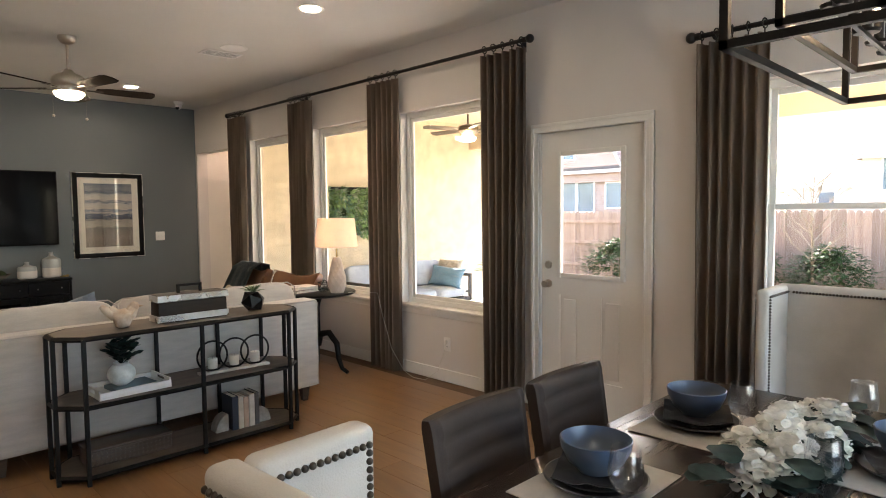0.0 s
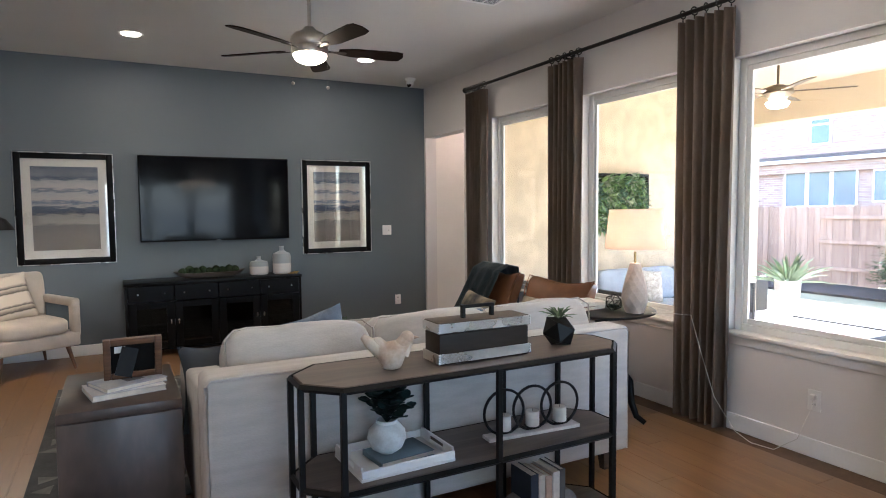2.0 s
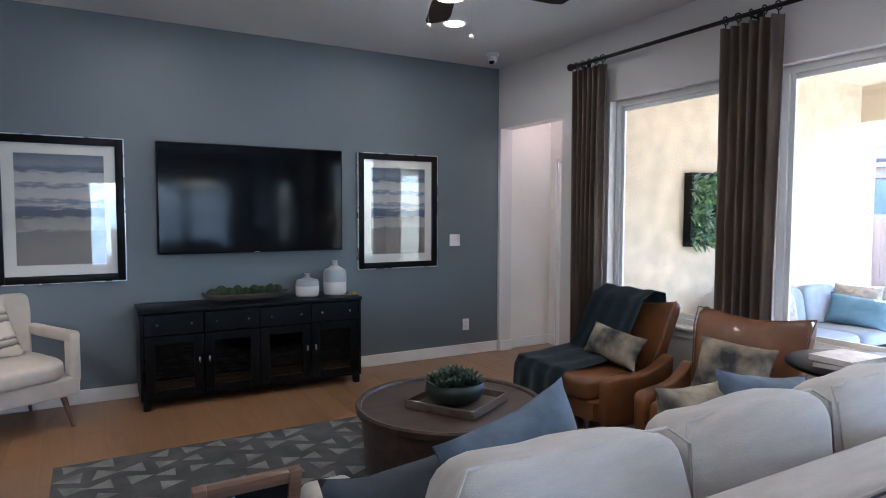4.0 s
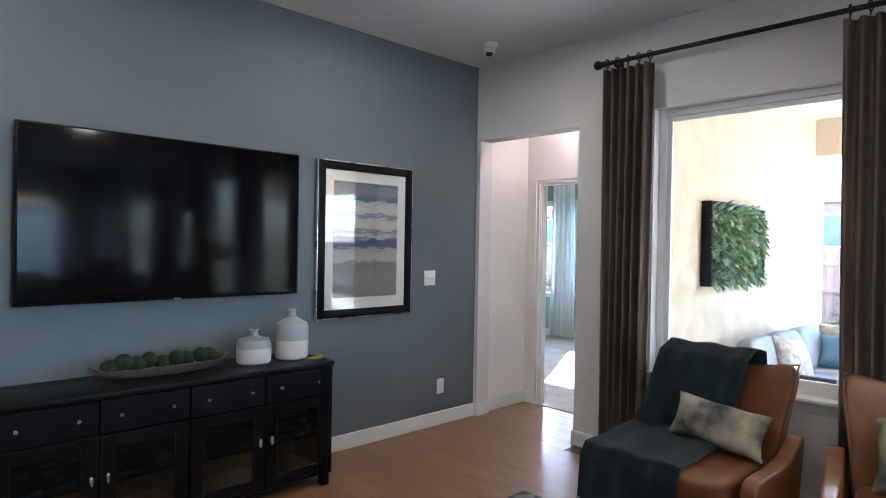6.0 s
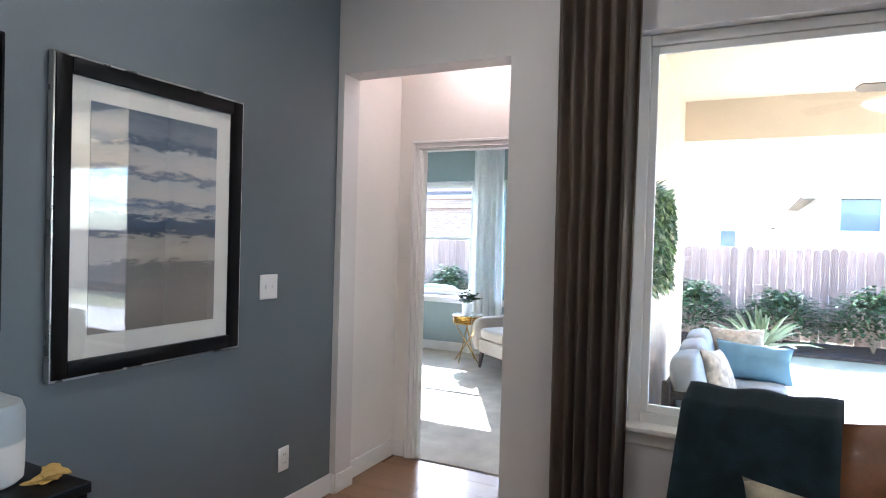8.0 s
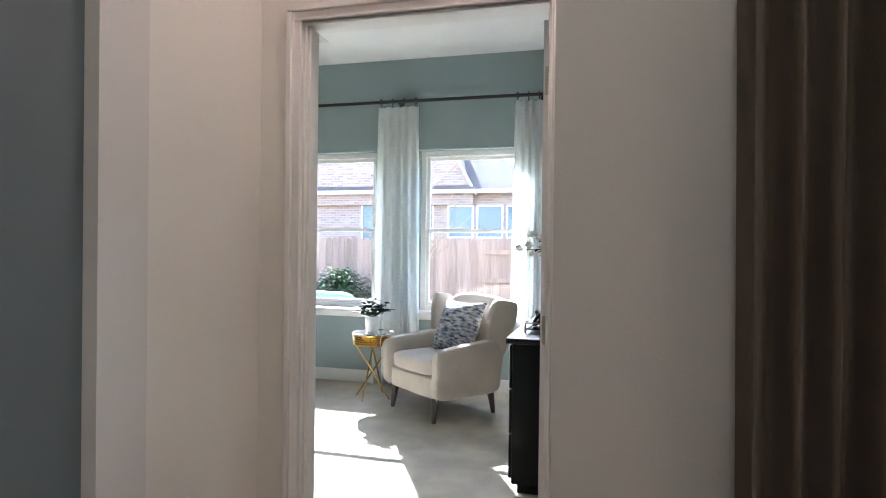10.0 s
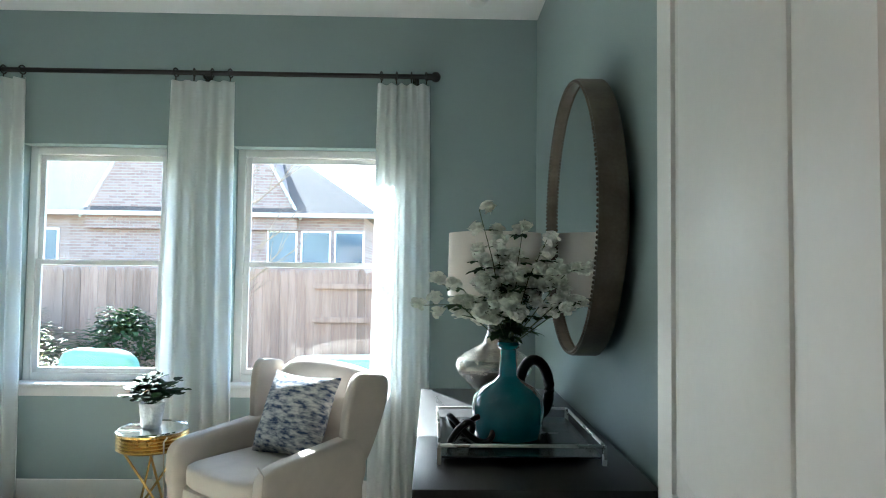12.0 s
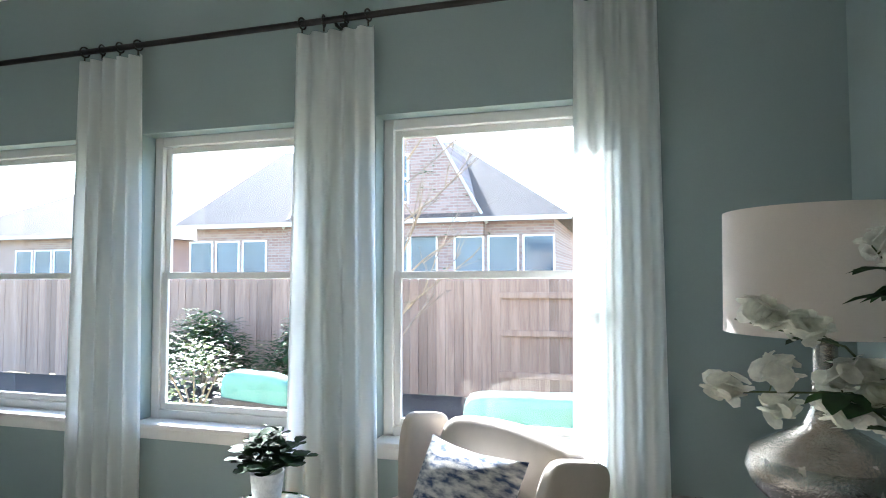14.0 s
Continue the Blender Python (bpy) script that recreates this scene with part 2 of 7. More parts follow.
def part(name, bm, material, parent=None, label="", sharp=40):
    """Links a bmesh as one mesh object under a thing or part."""
    me = bpy.data.meshes.new(name)
    bmesh.ops.recalc_face_normals(bm, faces=bm.faces)
    bm.to_mesh(me)
    bm.free()
    me.materials.append(material)
    me.polygons.foreach_set("use_smooth", [True] * len(me.polygons))
    me.set_sharp_from_angle(angle=radians(sharp))
    ob = new(name, me)
    if parent:
        ob.parent = parent
    if label:
        ob["label"] = label
    return ob


def thing(name, m, label, category, group=""):
    ob = new(name)
    ob.empty_display_size = 0.1
    ob.matrix_basis = m
    return tagged(ob, label, category, group)


def struct(name, bm, material, label="", category="", sharp=40):
    return tagged(part(name, bm, material, None, "", sharp), label, category, "", "structure")


def rounded(w, d, h, k=5.0, n=7, wobble=0.0, seed=0.0, puff=0.0):
    """A stuffed block w x d x h on the ground, centred: a box of roundness k, puffed in the middle."""
    bm = bmesh.new()
    bmesh.ops.create_cube(bm, size=2)
    bmesh.ops.subdivide_edges(bm, edges=bm.edges, cuts=n, use_grid_fill=True)
    for v in bm.verts:
        p = v.co.copy()
        q = (abs(p.x) ** k + abs(p.y) ** k + abs(p.z) ** k) ** (1 / k)
        p /= q
        p = Vector([math.copysign(abs(c) ** 0.85, c) for c in p])
        s = 1 + puff * (1 - max(abs(p.x), abs(p.z)) ** 2)
        v.co = (p.x * w / 2, p.y * d / 2 * s, p.z * h / 2 + h / 2)
        if wobble:
            v.co += wobble * noise.noise_vector(v.co * 6 + Vector((seed, seed, seed)))
    return bm


def lathe(profile, n=32, close=True):
    """Turned about z from (radius, height) pairs."""
    bm = bmesh.new()
    rings = []
    for r, z in profile:
        if r < 1e-5:
            rings.append([bm.verts.new((0, 0, z))])
        else:
            rings.append([bm.verts.new((r * math.cos(2 * math.pi * i / n), r * math.sin(2 * math.pi * i / n), z)) for i in range(n)])
    for a, b in zip(rings, rings[1:]):
        for i in range(n):
            j = (i + 1) % n
            f = [a[i % len(a)], a[j % len(a)], b[j % len(b)], b[i % len(b)]]
            f = list(dict.fromkeys(f))
            if len(f) > 2:
                bm.faces.new(f)
    if close:
        for ring in (rings[0], rings[-1]):
            if len(ring) > 2:
                bm.faces.new(ring)
    return bm


def tube(points, r, n=10, bm=None, taper=1.0, loop=False):
    """A round bar along points."""
    bm = bm or bmesh.new()
    pts = [Vector(p) for p in points]
    rings = []
    last = len(pts) - 1
    for i, p in enumerate(pts):
        if loop:
            d = pts[(i + 1) % len(pts)] - pts[i - 1]
        else:
            d = pts[min(i + 1, last)] - pts[max(i - 1, 0)]
        q = d.normalized().to_track_quat("Z", "Y").to_matrix()
        rr = r * (1 + (taper - 1) * i / max(1, last))
        rings.append([bm.verts.new(p + q @ Vector((rr * math.cos(2 * math.pi * k / n), rr * math.sin(2 * math.pi * k / n), 0))) for k in range(n)])
    pairs = list(zip(rings, rings[1:])) + ([(rings[-1], rings[0])] if loop else [])
    for a, b in pairs:
        off = 0
        if loop and b is rings[0]:
            off = min(range(n), key=lambda s: (a[0].co - b[s].co).length)
        for k in range(n):
            bm.faces.new((a[k], a[(k + 1) % n], b[(k + 1 + off) % n], b[(k + off) % n]))
    if not loop:
        bm.faces.new(rings[0])
        bm.faces.new(rings[-1])
    return bm


def circle(r, n, m=Matrix()):
    return [m @ Vector((r * math.cos(2 * math.pi * i / n), r * math.sin(2 * math.pi * i / n), 0)) for i in range(n)]


def leaf(bm, at, way, size, wide=0.5, droop=0.3):
    """One bent leaf of six faces; broad ones have a blunt, rounded tip."""
    way = Vector(way).normalized()
    side = way.cross(Vector((0, 0, 1)))
    side = side.normalized() if side.length > 1e-3 else Vector((1, 0, 0))
    up = side.cross(way)
    rows = []
    shape = ((0, 0.3), (0.28, 0.92), (0.72, 1.0), (1, 0.48)) if wide >= 0.85 else ((0, 0.12), (0.35, 1), (0.75, 0.75), (1, 0.05))
    for f, w in shape:
        c = Vector(at) + way * size * f - Vector((0, 0, 1)) * droop * size * f * f
        h = side * (size * wide * w / 2)
        rows.append((bm.verts.new(c - h + up * size * 0.05 * w), bm.verts.new(c), bm.verts.new(c + h + up * size * 0.05 * w)))
    for a, b in zip(rows, rows[1:]):
        bm.faces.new((a[0], a[1], b[1], b[0]))
        bm.faces.new((a[1], a[2], b[2], b[1]))


def hull(outline, z0, z1, r=0.0):
    """A slab of an outline (x, y) from z0 to z1."""
    bm = bmesh.new()
    f = bm.faces.new([bm.verts.new((x, y, z0)) for x, y in outline])
    got = bmesh.ops.extrude_face_region(bm, geom=[f])
    bmesh.ops.translate(bm, verts=[v for v in got["geom"] if isinstance(v, bmesh.types.BMVert)], vec=(0, 0, z1 - z0))
    if r:
        bmesh.ops.bevel(bm, geom=list(bm.edges), offset=r, segments=2, affect="EDGES", clamp_overlap=True)
    return bm


def wall_y(x0, x1, y0, y1, z1, holes):
    """A wall along y, x0 to x1 thick, with openings (ya, yb, za, zb)."""
    bm = bmesh.new()
    at = y0
    for ya, yb, za, zb in sorted(holes):
        box(bm, x0, at, 0, x1, ya, z1)
        if za > 0.001:
            box(bm, x0, ya, 0, x1, yb, za)
        box(bm, x0, ya, zb, x1, yb, z1)
        at = yb
    box(bm, x0, at, 0, x1, y1, z1)
    return bm


# ---- shell of the living and dining room ----
H, HB = 2.98, 3.05
W1, W2 = 3.9, 4.05
WINDOWS = [(3.41, 4.59), (4.85, 6.03), (6.29, 7.455)]
WZ0, WZ1 = 0.64, 2.40
DIN = (-0.55, 1.50, 0.74, 2.22)
DOOR = (2.17, 3.01, 0.0, 2.06)
OPEN = (8.05, 9.03, 0.0, 2.355)
struct("wall_east", wall_y(W1, W2, -2.6, 9.07, H, [(a, b, WZ0, WZ1) for a, b in WINDOWS] + [DIN, DOOR, OPEN]), WALL)
struct("wall_north", made((-3.2, 9.07, 0, 4.05, 9.22, H)), GREY, "slate grey painted accent wall")
struct("wall_west", made((-3.35, -2.6, 0, -3.2, 9.22, H)), WALL)
SOUTH = (0.05, 3.35, 0.10, 2.26)
struct("wall_south", made((-3.35, -2.75, 0, SOUTH[0], -2.6, H), (SOUTH[1], -2.75, 0, 4.05, -2.6, H), (SOUTH[0], -2.75, 0, SOUTH[1], -2.6, SOUTH[2]), (SOUTH[0], -2.75, SOUTH[3], SOUTH[1], -2.6, H)), WALL)
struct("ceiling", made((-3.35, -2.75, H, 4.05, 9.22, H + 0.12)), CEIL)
struct("floor", made((-3.35, -2.75, -0.12, 4.62, 9.22, -0.004)), GROUT, "warm brown wood-look plank floor")
floor = bpy.data.objects["floor"]

# ---- small hall behind the opening ----
struct("wall_hall_north", made((4.05, 9.08, 0, 4.615, 9.22, 2.75)), HALL)
struct("wall_hall_south", made((4.05, 7.80, 0, 4.615, 7.97, 2.75)), HALL)
struct("ceiling_hall", made((4.05, 7.80, 2.75, 4.615, 9.22, 2.87)), HALL)
BD = (8.122, 8.93, 0.0, 2.04)
struct("wall_hall_east", wall_y(4.615, 4.64, 7.80, 9.22, 2.87, [BD]), HALL)

# ---- shell of the bedroom ----
BX0, BX1, BY0, BY1 = 4.70, 8.28, 7.79, 13.0
BWIN = [(8.72, 9.715), (10.13, 11.045), (11.45, 12.37)]
BZ0, BZ1 = 0.70, 2.20
struct("wall_bedroom_west", wall_y(4.64, BX0, BY0, BY1, HB, [BD]), AQUA)
struct("wall_bedroom_east", wall_y(BX1, BX1 + 0.16, BY0 - 0.08, BY1 + 0.15, HB, [(a, b, BZ0, BZ1) for a, b in BWIN]), AQUA, "pale blue-green painted wall")
struct("wall_bedroom_south", made((4.615, BY0 - 0.08, 0, BX1, BY0, HB)), AQUA)
struct("wall_bedroom_north", made((4.64, BY1, 0, BX1, BY1 + 0.15, HB)), AQUA)
struct("ceiling_bedroom", made((4.64, BY0 - 0.17, HB, BX1 + 0.16, BY1 + 0.15, HB + 0.12)), CEILB)
struct("floor_bedroom", made((4.62, BY0 - 0.08, -0.12, BX1, BY1, 0.006)), CARPET, "beige cut-pile carpet")
struct("wall_patio_north", made((4.05, 7.62, -0.3, BX1 + 0.2, 7.709, 3.19)), STUCCO, "cream stucco outside wall")
struct("wall_patio_west", wall_y(W2, W2 + 0.03, -2.6, 7.62, 3.0, [(a, b, WZ0, WZ1) for a, b in WINDOWS] + [DIN, DOOR]), STUCCO, "cream stucco outside wall")
struct("wall_bedroom_outside", wall_y(BX1 + 0.16, BX1 + 0.2, BY0 - 0.08, BY1 + 0.15, 3.2, [(a, b, BZ0, BZ1) for a, b in BWIN]), STUCCO)


def skirting(name, boxes):
    struct(name, made(*boxes, r=0.004, seg=1), TRIM, "white painted baseboard", "baseboard")


BB = 0.11
edges = [-2.6, DOOR[0] - 0.07], [DOOR[1] + 0.07, OPEN[0]]
skirting("baseboard_east", [(W1 - 0.014, a, 0, W1 - 0.001, b, BB) for a, b in edges])
skirting("baseboard_north", [(-3.2, 9.056, 0, 3.9, 9.069, BB)])
skirting("baseboard_opening", [(W1 - 0.014, 9.03, 0, W1 - 0.001, 9.056, BB), (W1 + 0.0, 9.018, 0, W2 + 0.012, 9.029, BB), (W1 - 0.014, 8.051, 0, W2, 8.063, BB)])
skirting("baseboard_hall", [(4.07, 9.067, 0, 4.60, 9.079, BB), (4.602, 8.985, 0, 4.614, 9.067, BB), (4.05, 7.971, 0, 4.614, 7.984, BB)])
skirting("baseboard_bedroom", [(BX1 - 0.014, BY0, 0, BX1 - 0.001, BY1, 0.12), (4.75, BY0 + 0.001, 0, BX1 - 0.014, BY0 + 0.013, 0.12), (BX0 + 0.001, 8.985, 0, BX0 + 0.013, BY1, 0.12), (BX0, BY1 - 0.013, 0, BX1, BY1 - 0.001, 0.12)])


def casing(name, x, side, y0, y1, z1, w=0.07):
    """Moulded trim round a door opening on the wall face at x; side -1 or 1 is the way it stands proud."""
    bm = bmesh.new()
    for d, a, b in ((0.016, 0.0, w), (0.026, w * 0.62, w), (0.021, 0.0, w * 0.2)):
        xa, xb = sorted((x + side * 0.001, x + side * d))
        box(bm, xa, y0 - b, 0, xb, y0 - a, z1 + a, r=0.003, seg=1)
        box(bm, xa, y1 + a, 0, xb, y1 + b, z1 + a, r=0.003, seg=1)
        box(bm, xa, y0 - b, z1 + a, xb, y1 + b, z1 + b, r=0.003, seg=1)
    struct(name, bm, TRIM, "white moulded door casing", "door trim")


casing("trim_patio_door", W1, -1, DOOR[0], DOOR[1], DOOR[3], 0.065)
casing("trim_bedroom_door", 4.615, -1, BD[0] + 0.006, BD[1] - 0.006, BD[3] - 0.006, 0.05)
casing("trim_bedroom_door_inner", BX0, 1, BD[0] + 0.006, BD[1] - 0.006, BD[3] - 0.006, 0.05)
struct("trim_bedroom_jamb", made((4.611, BD[0] + 0.001, 0, BX0 + 0.003, BD[0] + 0.015, BD[3] - 0.001), (4.611, BD[1] - 0.015, 0, BX0 + 0.003, BD[1] - 0.001, BD[3] - 0.001), (4.611, BD[0] + 0.015, BD[3] - 0.015, BX0 + 0.003, BD[1] - 0.015, BD[3] - 0.001),
                                  (4.625, BD[1] - 0.026, 0, 4.655, BD[1] - 0.0145, BD[3] - 0.016), r=0.002, seg=1), TRIM, "white door jamb", "door trim")


def window(name, x, out, y0, y1, z0, z1, deep, rails, label):
    """A vinyl window set deep into a wall whose inner face is x; out is +1. rails: heights of cross rails."""
    root = tagged(new(name), label, "window", "", "structure")
    root.location = (x, (y0 + y1) / 2, z0)
    w, h = (y1 - y0) / 2, z1 - z0
    f = 0.05
    part("window_frame", made((deep, -w, 0, deep + 0.055, -w + f, h), (deep, w - f, 0, deep + 0.055, w, h), (deep, -w + f, 0, deep + 0.055, w - f, f), (deep, -w + f, h - f, deep + 0.055, w - f, h), r=0.004, seg=1), VINYL, root)
    s = 0.034
    levels = [f] + [r - z0 for r in rails] + [h - f]
    for i, (a, b) in enumerate(zip(levels, levels[1:])):
        d = deep + (0.012 if i % 2 == 0 else 0.03)
        a2, b2 = a - (0.018 if i else 0), b + (0.018 if i < len(levels) - 2 else 0)
        sash = part("sash", made((d, -w + f, a2, d + 0.022, -w + f + s, b2), (d, w - f - s, a2, d + 0.022, w - f, b2), (d, -w + f + s, a2, d + 0.022, w - f - s, a2 + s), (d, -w + f + s, b2 - s, d + 0.022, w - f - s, b2), r=0.003, seg=1), VINYL, root)
        pane = part("pane", made((d + 0.008, -w + f + s, a2 + s, d + 0.012, w - f - s, b2 - s)), GLASS, sash)
        pane.visible_shadow = False
    part("window_sill", made((-0.035, -w - 0.03, -0.018, deep - 0.001, w + 0.03, 0.005), (-0.012, -w - 0.02, -0.075, -0.001, w + 0.02, -0.022), r=0.005), TRIM, root, "white painted sill and apron")
    return root


for i, (a, b) in enumerate(WINDOWS):
    window(f"window_{i + 1}", W1, 1, a, b, WZ0, WZ1, 0.075, [], "tall fixed white vinyl window onto the patio")
window("window_4", W1, 1, DIN[0], DIN[1], DIN[2], DIN[3], 0.075, [1.497], "white vinyl single-hung dining window")
for i in range(3):
    wn2 = window(f"window_{i + 8}", 0, 1, -0.55, 0.55, SOUTH[2], SOUTH[3], 0.075, [], "tall fixed white vinyl dining window")
    wn2.matrix_basis = pose(SOUTH[0] + 0.55 + 1.1 * i, -2.6, SOUTH[2], 0, 0, -90)
for i, (a, b) in enumerate(BWIN):
    window(f"window_{i + 5}", BX1, 1, a, b, BZ0, BZ1, 0.1, [1.455], "white vinyl single-hung bedroom window")

# ---- outdoors ----
LAWN = paint("winter_lawn", (0.30, 0.27, 0.15), 0.95, vary=0.3, scale=0.6, grain=60, bump=0.8, depth=0.02)
FENCEM = wood("fence_cedar", (0.235, 0.155, 0.12), (0.36, 0.255, 0.20), 0.85, "Z", 0.5, random=0.22, bump=0.4)
ROOF = paint("roof_shingle", (0.135, 0.10, 0.078), 0.9, vary=0.3, scale=9, grain=60, bump=0.6, depth=0.01, stretch=(1, 1, 3))
PALE = paint("pale_siding", (0.62, 0.60, 0.56), 0.8, vary=0.06, scale=2, grain=40)
WINB = paint("far_window_glass", (0.10, 0.14, 0.18), 0.08, vary=0.2, scale=1, bump=0)
LEAFM = paint("shrub_leaf", (0.045, 0.082, 0.024), 0.8, spec=0.15, vary=0.4, scale=9, grain=40, bump=0.1, through=0.25)
BARK = paint("bark", (0.30, 0.235, 0.17), 0.9, vary=0.3, scale=8, grain=60, bump=0.6)


def brickwork(name):
    """Brick for far facades, where the courses are fine lines."""
    m = bpy.data.materials.new(name)
    t, n, l, b = nodes_of(m)
    co, mp, br = n.new("ShaderNodeTexCoord"), n.new("ShaderNodeMapping"), n.new("ShaderNodeTexBrick")
    se, cb = n.new("ShaderNodeSeparateXYZ"), n.new("ShaderNodeCombineXYZ")
    l.new(co.outputs["Object"], mp.inputs["Vector"])
    l.new(mp.outputs["Vector"], se.inputs["Vector"])
    l.new(se.outputs["Y"], cb.inputs["X"])
    l.new(se.outputs["Z"], cb.inputs["Y"])
    l.new(cb.outputs["Vector"], br.inputs["Vector"])
    for k, v in (("Scale", 1.0), ("Brick Width", 0.24), ("Row Height", 0.08), ("Mortar Size", 0.01)):
        br.inputs[k].default_value = v
    br.inputs["Color1"].default_value = (0.26, 0.165, 0.135, 1)
    br.inputs["Color2"].default_value = (0.36, 0.25, 0.21, 1)
    br.inputs["Mortar"].default_value = (0.34, 0.31, 0.28, 1)
    l.new(br.outputs["Color"], b.inputs["Base Color"])
    b.inputs["Roughness"].default_value = 0.9
    return m


BRICK = brickwork("far_brick")
struct("ground", made((-60, -80, -0.6, 140, 110, -0.35)), LAWN, "dry winter lawn", "ground")
struct("patio_slab", made((4.08, -2.6, -0.34, 8.9, 7.62, -0.06)), CONC, "pale concrete patio slab", "patio")
struct("ceiling_patio", made((4.08, -2.6, 2.98, 8.95, 7.62, 3.10)), PATIOC, "cream painted patio ceiling")
struct("patio_beam", made((8.1, -2.6, 2.56, 8.45, 7.62, 2.98)), PATIOC, "cream painted patio beam", "beam")
struct("patio_post", made((8.1, -0.9, -0.06, 8.45, -0.55, 2.56), (8.06, -0.94, -0.06, 8.49, -0.51, 0.1), (8.06, -0.94, 2.44, 8.49, -0.51, 2.56), r=0.006), STUCCO, "stucco patio post", "post")
struct("roof", made((-3.6, -3.0, 3.2, 9.1, 13.5, 3.3)), ROOF, "grey shingle roof slab")

mulch = paint("mulch", (0.06, 0.045, 0.035), 0.95, vary=0.5, scale=12, grain=60, bump=0.9, depth=0.02)
struct("planting_bed", made((12.9, -10, -0.352, 14.5, 24, -0.30)), mulch, "dark mulch planting bed along the fence", "garden bed")

# a cedar fence with its boards
FX = 14.6
fence = thing("fence", pose(FX, 5, -0.35), "weathered cedar privacy fence of upright boards", "fence")
random.seed(4)
board = bmesh.new()
box(board, -0.011, -0.068, 0.04, 0.011, 0.068, 1.80)
for v in board.verts:
    if v.co.z > 1.7:
        v.co.z -= 0.05
got = bmesh.ops.extrude_face_region(board, geom=[max(board.faces, key=lambda f: f.calc_center_median().z)])
for v in got["geom"]:
    if isinstance(v, bmesh.types.BMVert):
        v.co.z += 0.055
        v.co.y *= 0.5
bm_data = bpy.data.meshes.new("board")
board.to_mesh(bm_data)
board.free()
bm_data.materials.append(FENCEM)
for i in range(230):
    o = new("board", bm_data)
    o.parent = fence
    o.matrix_basis = pose(random.uniform(-0.006, 0.006), -15 + i * 0.141, random.uniform(-0.03, 0.02), 0, 0, random.uniform(-1.5, 1.5))
for z in (0.35, 0.95, 1.5):
    for a, b, side in ((-15, 3.0, 1), (3.0, 5.4, -1), (5.4, 17.4, 1)):
        part("rail", made((0.042 * side - 0.02, a + 0.001, z, 0.042 * side + 0.02, b - 0.001, z + 0.085), r=0.004, seg=1), FENCEM, fence)
for i in range(14):
    part("post", made((0.07, -14.5 + i * 2.4, 0, 0.158, -14.41 + i * 2.4, 1.7), r=0.004, seg=1), FENCEM, fence)


def house(m, label, w, d, eave, ridge, wins, wall, gable=None, ends=None):
    """A house whose front (along y, facing -x) has windows (y, z, w, h)."""
    h = thing("house", m, label, "house", "houses beyond the fence")
    part("wall", made((0, -w / 2, 0, d, w / 2, eave)), wall, h)
    bm = bmesh.new()
    o, k = 0.5, min(d / 2, w / 2) * 0.95
    k0, k1 = ends or (k, k)
    a = [bm.verts.new(p) for p in ((-o, -w / 2 - o, eave - 0.05), (d + o, -w / 2 - o, eave - 0.05), (d + o, w / 2 + o, eave - 0.05), (-o, w / 2 + o, eave - 0.05))]
    r = [bm.verts.new(p) for p in ((d / 2, -w / 2 + k0, ridge), (d / 2, w / 2 - k1, ridge))]
    for f in ((a[0], a[1], r[0]), (a[1], a[2], r[1], r[0]), (a[2], a[3], r[1]), (a[3], a[0], r[0], r[1]), tuple(a)):
        bm.faces.new(f)
    roof = part("roof", bm, ROOF, h)
    part("fascia", made((-o, -w / 2 - o, eave - 0.15, -o + 0.03, w / 2 + o, eave - 0.03)), PALE, h)
    for y, z, ww, hh in wins:
        win = part("window", made((-0.05, y - ww / 2 - 0.05, z - 0.05, -0.002, y + ww / 2 + 0.05, z), (-0.05, y - ww / 2 - 0.05, z + hh, -0.002, y + ww / 2 + 0.05, z + hh + 0.05), (-0.05, y - ww / 2 - 0.05, z, -0.002, y - ww / 2, z + hh), (-0.05, y + ww / 2, z, -0.002, y + ww / 2 + 0.05, z + hh)), VINYL, h)
        part("pane", made((-0.025, y - ww / 2, z, -0.004, y + ww / 2, z + hh)), WINB, win)
    if gable:
        y, gw, gh = gable
        bm = bmesh.new()
        tri = [(-0.25, y - gw / 2, eave - 0.5), (-0.25, y + gw / 2, eave - 0.5), (-0.25, y + gw / 2, eave - 0.1), (-0.25, y + gw * 0.28, eave + gh), (-0.25, y - gw * 0.28, eave + gh), (-0.25, y - gw / 2, eave - 0.1)]
        f = bm.faces.new([bm.verts.new(p) for p in tri])
        got = bmesh.ops.extrude_face_region(bm, geom=[f])
        bmesh.ops.translate(bm, verts=[v for v in got["geom"] if isinstance(v, bmesh.types.BMVert)], vec=(d / 2, 0, 0))
        part("gable", bm, wall, h)
        part("rake", tube([(-0.3, y - gw / 2 - 0.12, eave - 0.2), (-0.3, y - gw * 0.28, eave + gh + 0.06), (-0.3, y + gw * 0.28, eave + gh + 0.06), (-0.3, y + gw / 2 + 0.12, eave - 0.2)], 0.045, 4), PALE, h)
        y -= 0.5
        z = eave + 0.42
        win = part("window", made((-0.31, y - 0.36, z, -0.251, y + 0.36, z + 1.4)), VINYL, h)
        for k in (0, 1):
            part("pane", made((-0.325, y - 0.30, z + 0.06 + 0.66 * k, -0.312, y + 0.30, z + 0.66 + 0.66 * k)), WINB, win)
    return h


